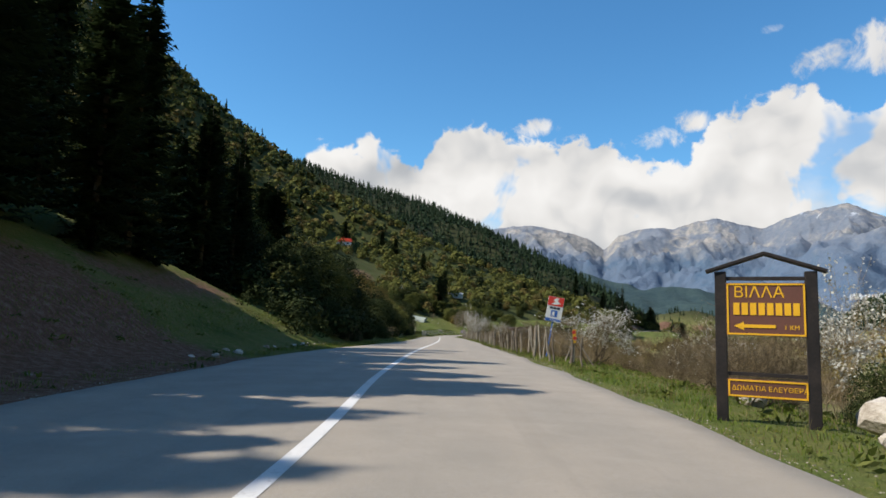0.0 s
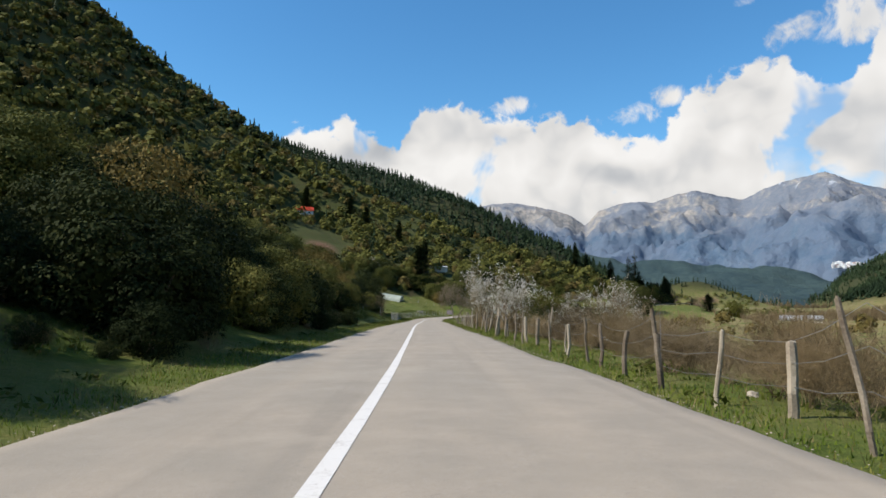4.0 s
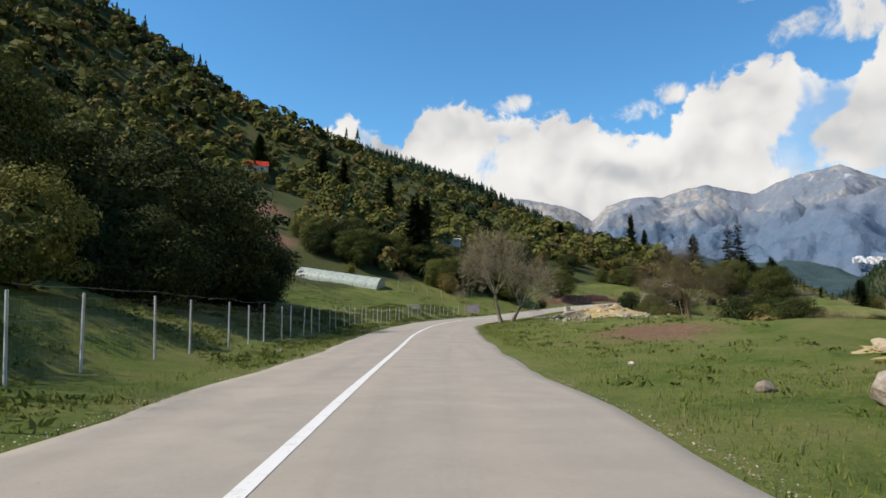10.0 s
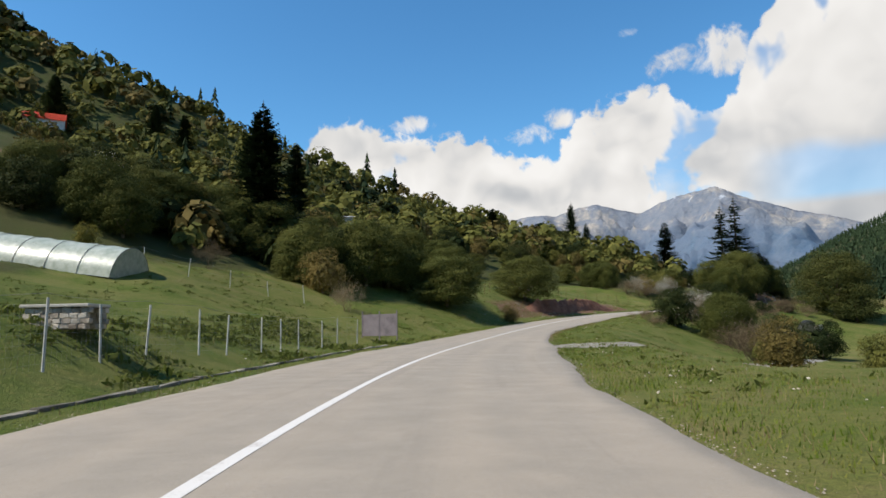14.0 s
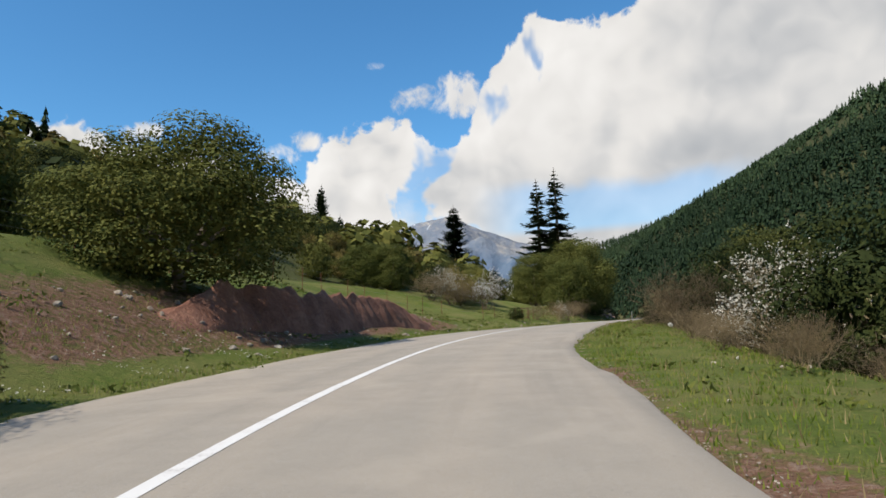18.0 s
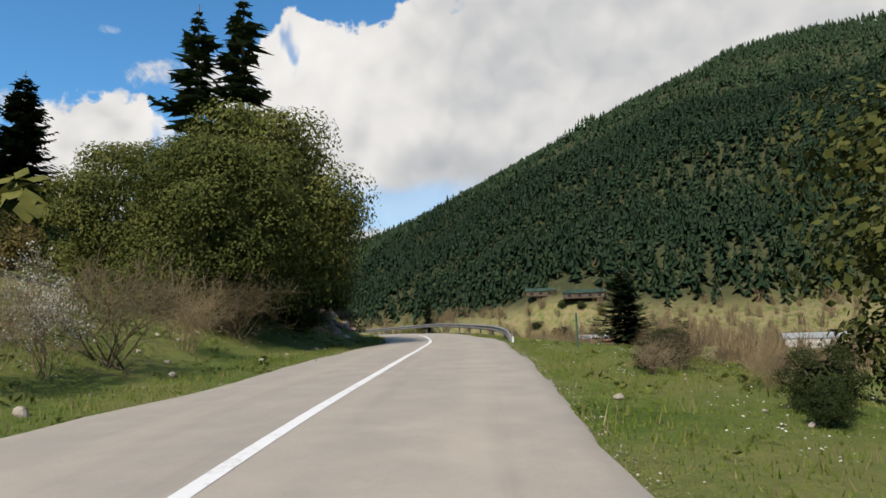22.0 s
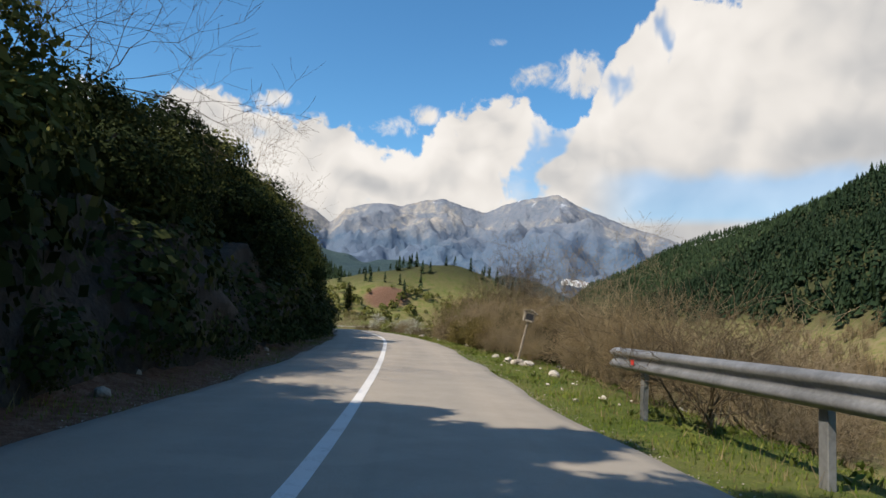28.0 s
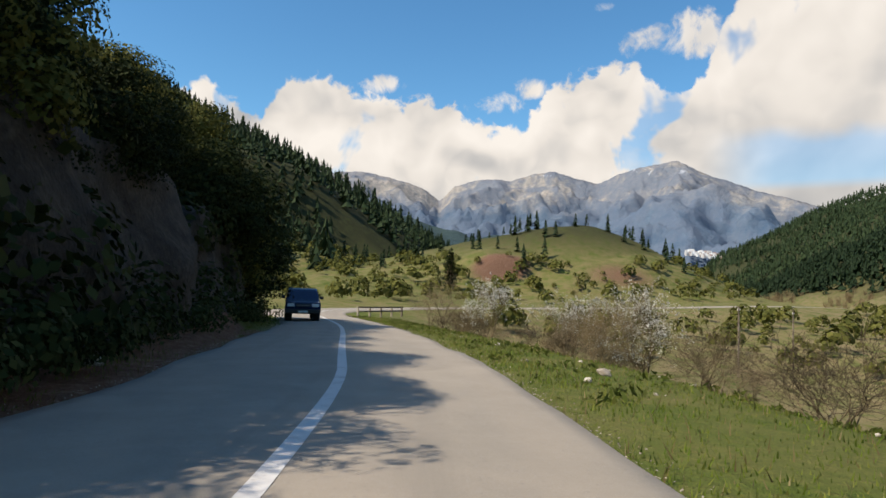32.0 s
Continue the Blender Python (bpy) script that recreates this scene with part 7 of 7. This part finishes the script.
bmesh.ops.create_icosphere(bm, subdivisions=2, radius=0.10)
for v in bm.verts:
    v.co = v.co * (1 + 0.35 * noise.noise(v.co * 9))
part("bag", bm, WHITE_PAINT, t)
stand(t, *beside(317, 7.2), z=ground_at(*beside(317, 7.2)) + 0.12)

# river gravel on the valley floor
gl = spline(np.array([(150.0, 300.0, 0), (172, 345, 0), (186, 378, 0), (198, 405, 0), (222, 440, 0), (262, 490, 0), (320, 560, 0)]), 2.0)
tg = np.gradient(gl[:, :2], axis=0)
tg /= np.linalg.norm(tg, axis=1)[:, None]
cr = np.linspace(-1, 1, 9)
rows_ = []
for k, (p, d_) in enumerate(zip(gl, tg)):
    w_ = 5.5 + 2.0 * math.sin(k * 0.31) + 1.2 * math.sin(k * 0.83)
    x, y = p[0] + cr * w_ * d_[1], p[1] - cr * w_ * d_[0]
    rows_.append(np.stack([x, y, height(x, y) + 0.12 - 0.3 * np.abs(cr) ** 6], 1))
tagged(new("river_bed", grid_mesh("river_bed", np.array(rows_), GRAVEL)), "pale gravel bed of a small river", "river bed", kind="structure")


# ---- the oncoming pickup ----
def pickup(x, y, turn):
    t = thing("pickup_truck", "dark blue pickup truck on the road", "pickup")
    blue = solid("car_paint", (0.005, 0.013, 0.05), 0.25, 0.3, 0.6, 0.05)
    tyre, rim = solid("tyre_rubber", (0.02, 0.02, 0.02), 0.85), solid("wheel_rim", (0.35, 0.35, 0.36), 0.35, 0.8)
    # side outline from front bumper to tailgate, then widened
    out = [(-2.45, 0.42), (-2.5, 0.72), (-2.38, 0.98), (-1.35, 1.08), (-0.62, 1.60), (-0.35, 1.68), (0.75, 1.68), (0.95, 1.58), (1.05, 1.12), (2.45, 1.10), (2.5, 0.5), (2.3, 0.40)]
    bm = bmesh.new()
    lay = []
    for yy, sc in ((-0.86, 0.0), (-0.80, 1.0), (0.80, 1.0), (0.86, 0.0)):
        lay.append([bm.verts.new((a, yy * (0.86 if b > 1.3 else 1.0), b - (0.04 if sc == 0 else 0) * (b > 0.5))) for a, b in out])
    for A, B in zip(lay[:-1], lay[1:]):
        for i in range(len(out)):
            j = (i + 1) % len(out)
            bm.faces.new((A[i], A[j], B[j], B[i]))
    bm.faces.new(lay[0][::-1])
    bm.faces.new(lay[-1])
    body = part("body", bm, blue, t)
    part("windscreen", boxed((0.03, 1.24, 0.62), pose(-1.02, 0, 1.10, 0, 54, 0)), SHADE_GLASS, t)
    for sy_ in (-1, 1):
        part("side_window", boxed((1.15, 0.02, 0.36), pose(0.1, sy_ * 0.735, 1.20)), SHADE_GLASS, t)
        part("headlight", boxed((0.05, 0.34, 0.16), pose(-2.47, sy_ * 0.60, 0.74), 0.02), WHITE_PAINT, t, "clear headlight")
        part("mirror", boxed((0.10, 0.20, 0.16), pose(-0.85, sy_ * 0.98, 1.12), 0.02), BLACK_PAINT, t)
    part("grille", boxed((0.04, 0.72, 0.16), pose(-2.49, 0, 0.74)), BLACK_PAINT, t)
    part("grille_bar", boxed((0.03, 0.70, 0.035), pose(-2.515, 0, 0.80)), STEEL, t)
    part("bumper", boxed((0.20, 1.70, 0.24), pose(-2.48, 0, 0.40), 0.04), BLACK_PAINT, t)
    part("number_plate", boxed((0.02, 0.46, 0.10), pose(-2.59, 0, 0.46)), WHITE_PAINT, t)
    for ax in (-1.55, 1.45):
        for sy_ in (-1, 1):
            wh = part("wheel", rod((ax, sy_ * 0.62, 0.36), (ax, sy_ * 0.87, 0.36), 0.36, 0.36, 18), tyre, t)
            part("rim", rod((ax, sy_ * 0.872, 0.36), (ax, sy_ * 0.885, 0.36), 0.21, 0.18, 12), rim, wh)
    i = int(station(x, y) + START)
    t.matrix_basis = pose(x, y, LINE[i, 2] + 0.02, 0, 0, turn)


cx_, cy_ = beside(525, -1.45)
pickup(cx_, cy_, bearing(525) + 90)


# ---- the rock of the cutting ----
# rock darkened in its base colour to carry the cutting's deep shade
DARK_ROCK = mottled("shade_coloured_rock", ((0.018, 0.016, 0.013), (0.040, 0.034, 0.028), (0.085, 0.073, 0.060)), 1.2, 0.95, 9, 1.0, 0.06)
rows_ = []
for k in range(246):
    s_ = 402 + 0.5 * k
    i = int(s_ + START)
    fr_ = s_ + START - i
    mid_, side_ = LINE[i, :2] * (1 - fr_) + LINE[i + 1, :2] * fr_, RIGHT[i]
    tall_ = float(np.interp(s_, [402, 410, 440, 470, 500, 518, 524.5], [0.3, 2.2, 2.8, 3.6, 4.2, 3.8, 0.3]))
    col_ = []
    for j in range(17):
        f_ = j / 14
        bulge = 0.55 * noise.noise((s_ * 0.22, 1.1 * f_, 4.0)) + 0.34 * noise.noise((s_ * 0.7, 3.0 * f_, 9.0)) + 0.16 * noise.noise((s_ * 2.1, 7.0 * f_, 1.0))
        o_ = W_LEFT[i] + 0.95 + 0.9 * min(f_, 1.0) + 6.0 * max(0.0, f_ - 1.0) - bulge * (0.25 + 0.75 * math.sin(min(f_, 1.0) * math.pi))
        x, y = mid_ - o_ * side_
        col_.append((x, y, LINE[i, 2] - 0.25 + tall_ * min(f_, 1.0) * (1 + 0.25 * noise.noise((s_ * 0.3, 0, 2.0)))))
    rows_.append(col_)
tagged(new("rock_face", grid_mesh("rock_face", np.array(rows_), DARK_ROCK, False)), "dark craggy rock face of the road cutting, shade put into its colour", "rock face", kind="structure")

# ---- kerb, sheet gate and gravel track by the fenced meadow ----
t = thing("stone_kerb", "low weathered concrete kerb along the fenced meadow", "kerb")
kerb_rng = np.random.RandomState(12)
KERB_STONE = mottled("weathered_kerb", ((0.10, 0.09, 0.07), (0.22, 0.20, 0.165), (0.36, 0.33, 0.28)), 1.4, 0.95, 14, 0.8, 0.02, vary=0.4)
KERB = []
for k in range(3):
    bm = boxed((0.16, 0.97, 0.20), pose(0, 0, 0), 0.02)
    for v in bm.verts:
        v.co += Vector(0.008 * kerb_rng.randn(3))
    me = bpy.data.meshes.new("kerb_stone")
    bm.to_mesh(me)
    bm.free()
    me.materials.append(KERB_STONE)
    KERB.append(me)
for k in range(66):
    s_ = 196 + k
    ob = new("kerb_stone", KERB[k % 3])
    ob.parent = t
    x, y = beside(s_, -(W_LEFT[int(s_ + START)] + 0.75))
    ob.matrix_basis = pose(x, y, ground_at(x, y) - 0.155, kerb_rng.randn(), kerb_rng.randn(), bearing(s_) + kerb_rng.randn())
SHEET = solid("grey_sheet_metal", (0.17, 0.15, 0.165), 0.6, 0.2, 0.4, 0.2)
t = thing("sheet_gate", "grey sheet metal double gate at the end of the net fence", "gate")
for x0 in (0.0, 1.72, 3.44):
    part("post", boxed((0.08, 0.08, 2.0), pose(x0, 0, -0.2), 0.006), SHEET, t)
for x0 in (0.06, 1.78):
    leaf_ = part("leaf", boxed((1.6, 0.03, 1.45), pose(x0 + 0.8, 0, 0.12), 0.004), SHEET, t)
    for k in range(5):
        part("rib", boxed((0.03, 0.05, 1.45), pose(x0 + 0.1 + 0.35 * k, 0, 0.12)), SHEET, leaf_)
    part("brace", boxed((1.6, 0.05, 0.05), pose(x0 + 0.8, 0, 0.82)), SHEET, leaf_)
stand(t, 8.0, 264.6, -38)
t.scale = (0.72, 0.72, 0.9)
rows_ = []
for k in range(40):
    f_ = k / 39
    x, y = np.array(beside(258 + 3 * f_, 4.6)) * (1 - f_) + np.array((44.0, 270.0)) * f_
    w_ = 2.6 - 1.0 * f_ + 0.3 * math.sin(k * 1.3)
    q_ = np.linspace(-1, 1, 7)
    xs, ys = x - 0.55 * q_ * w_, y + 0.83 * q_ * w_
    rows_.append(np.stack([xs, ys, height(xs, ys) + 0.03 - 0.10 * np.abs(q_) ** 4], 1))
tagged(new("gravel_track", grid_mesh("gravel_track", np.array(rows_), GRAVEL)), "pale gravel track leaving the road across the verge", "track", kind="structure")


# ---- pale stones strewn over the right-hand ground, and stones in the scarp ----
def strewn(label, s0, s1, o0, o1, count, small, large, seed):
    r = np.random.RandomState(seed)
    src = [np.array([tuple(q.co) for q in m_.vertices]) for m_ in STONES]
    fac = [[tuple(p.vertices) for p in m_.polygons] for m_ in STONES]
    vs, fs, laid = [], [], []
    for _ in range(count):
        px, py = beside(s0 + (s1 - s0) * r.rand(), o0 + (o1 - o0) * r.rand())
        k, q = r.randint(7), small + (large - small) * r.rand() ** 3
        rot = np.array(Euler((r.randn() * 0.4, r.randn() * 0.4, r.rand() * 6.28)).to_matrix())
        laid.append((px, py, 0.1 * q, k, rot * q))
    low = height(np.array([q[0] for q in laid]), np.array([q[1] for q in laid]))
    for (px, py, up, k, rot), gz_ in zip(laid, low):
        fs += [tuple(i + len(vs) for i in f_) for f_ in fac[k]]
        vs += list(src[k] @ rot.T + np.array([px, py, gz_ + up]))
    tagged(new("strewn_stones", mesh_from("strewn_stones", vs, fs, (ROCK,))), label, "stones", kind="stuff")


strewn("pale stones strewn in a low bank across the meadow", 196, 238, 9.5, 17, 420, 0.06, 0.5, 31)
strewn("small stones in the thin grass of the verge", 186, 300, 4.6, 10, 200, 0.03, 0.11, 32)
strewn("broken stones and clods below the red scarp", 298, 330, -9.0, -4.6, 320, 0.04, 0.28, 33)
strewn("stones and clods at the edge of the bank", 334, 378, -7.0, -3.6, 200, 0.04, 0.24, 34)
strewn("pale stones on the edge of the slope", 338, 372, 4.2, 7.5, 60, 0.03, 0.10, 35)
strewn("small stones in the thin grass by the road", 446, 520, 3.6, 8, 220, 0.04, 0.2, 36)

# ---- the ruin below the road ----
t = thing("ruined_hut", "tumbled dry stone hut with a dark tarpaulin and a roof sheet", "hut")
r_ = np.random.RandomState(6)
for lay in range(5):
    for k in range(11):
        part("stone", boxed((0.40, 0.32, 0.18), pose(-2.1 + 0.42 * k + 0.15 * (lay % 2), -1.4 + 0.05 * r_.randn(), 0.18 * lay - 0.15, 3 * r_.randn(), 3 * r_.randn(), 6 * r_.randn()), 0.03), ROCK, t)
bm = bmesh.new()
bmesh.ops.create_grid(bm, x_segments=14, y_segments=10, size=1.0)
for v in bm.verts:
    e_ = max(abs(v.co.x), abs(v.co.y))
    v.co = Vector((v.co.x * 1.5 - 0.5, v.co.y * 1.2, 1.45 * (1 - e_ ** 3) + 0.16 * noise.noise(v.co * 2.4)))
part("tarpaulin", bm, solid("black_tarpaulin", (0.018, 0.018, 0.02), 0.45), t, "black creased tarpaulin")
part("roof_sheet", boxed((1.9, 1.5, 0.04), pose(1.6, 0.2, 0.95, 4, 5, 8)), ROOF_GREY, t, "loose grey roof sheet")
part("beam", rod((-2.0, -1.5, 0.1), (2.4, -1.3, 0.72), 0.06), WOOD_POST, t)
stand(t, 73.0, 306.2, 40, sink=0.1)

# ---- flowers in the grass ----
def flowers(name, label, rng_, s0, s1, side, lo, hi, count, mat, size=0.022, tall=0.14):
    s_ = s0 + (s1 - s0) * rng_.rand(count)
    i = (s_ + START).astype(int)
    off = lo + (hi - lo) * rng_.rand(count)
    c = LINE[i, :2] + side * (np.where(side > 0, W_RIGHT[i], W_LEFT[i]) + off)[:, None] * RIGHT[i] + 0.5 * rng_.randn(count, 2) * 0.5
    keep = waves(c[:, 0], c[:, 1], 71, 4.0, 2) > 0.15
    c = c[keep]
    z = height(c[:, 0], c[:, 1]) + tall * (0.5 + 0.6 * rng_.rand(len(c)))
    at = np.stack([c[:, 0], c[:, 1], z], 1)
    tagged(new(name, quads_mesh(name, leaf_quads(rng_, at, np.tile((0, 0, 1.0), (len(at), 1)), size, 0.5, 1.0), mat)), label, "flowers", kind="stuff")


fr = np.random.RandomState(88)
flowers("daisies", "white daisies in the verge grass", fr, 352, 384, 1, 0.8, 5.0, 1500, BLOSSOM, 0.016, 0.1)
flowers("daisies", "white daisies on the grassy bank", fr, 286, 316, -1, 0.5, 2.6, 1600, BLOSSOM)
flowers("yellow_flowers", "small yellow flowers in the verge grass", fr, 40, 340, 1, 0.6, 5, 2600, SPRING_LEAF, 0.02, 0.1)
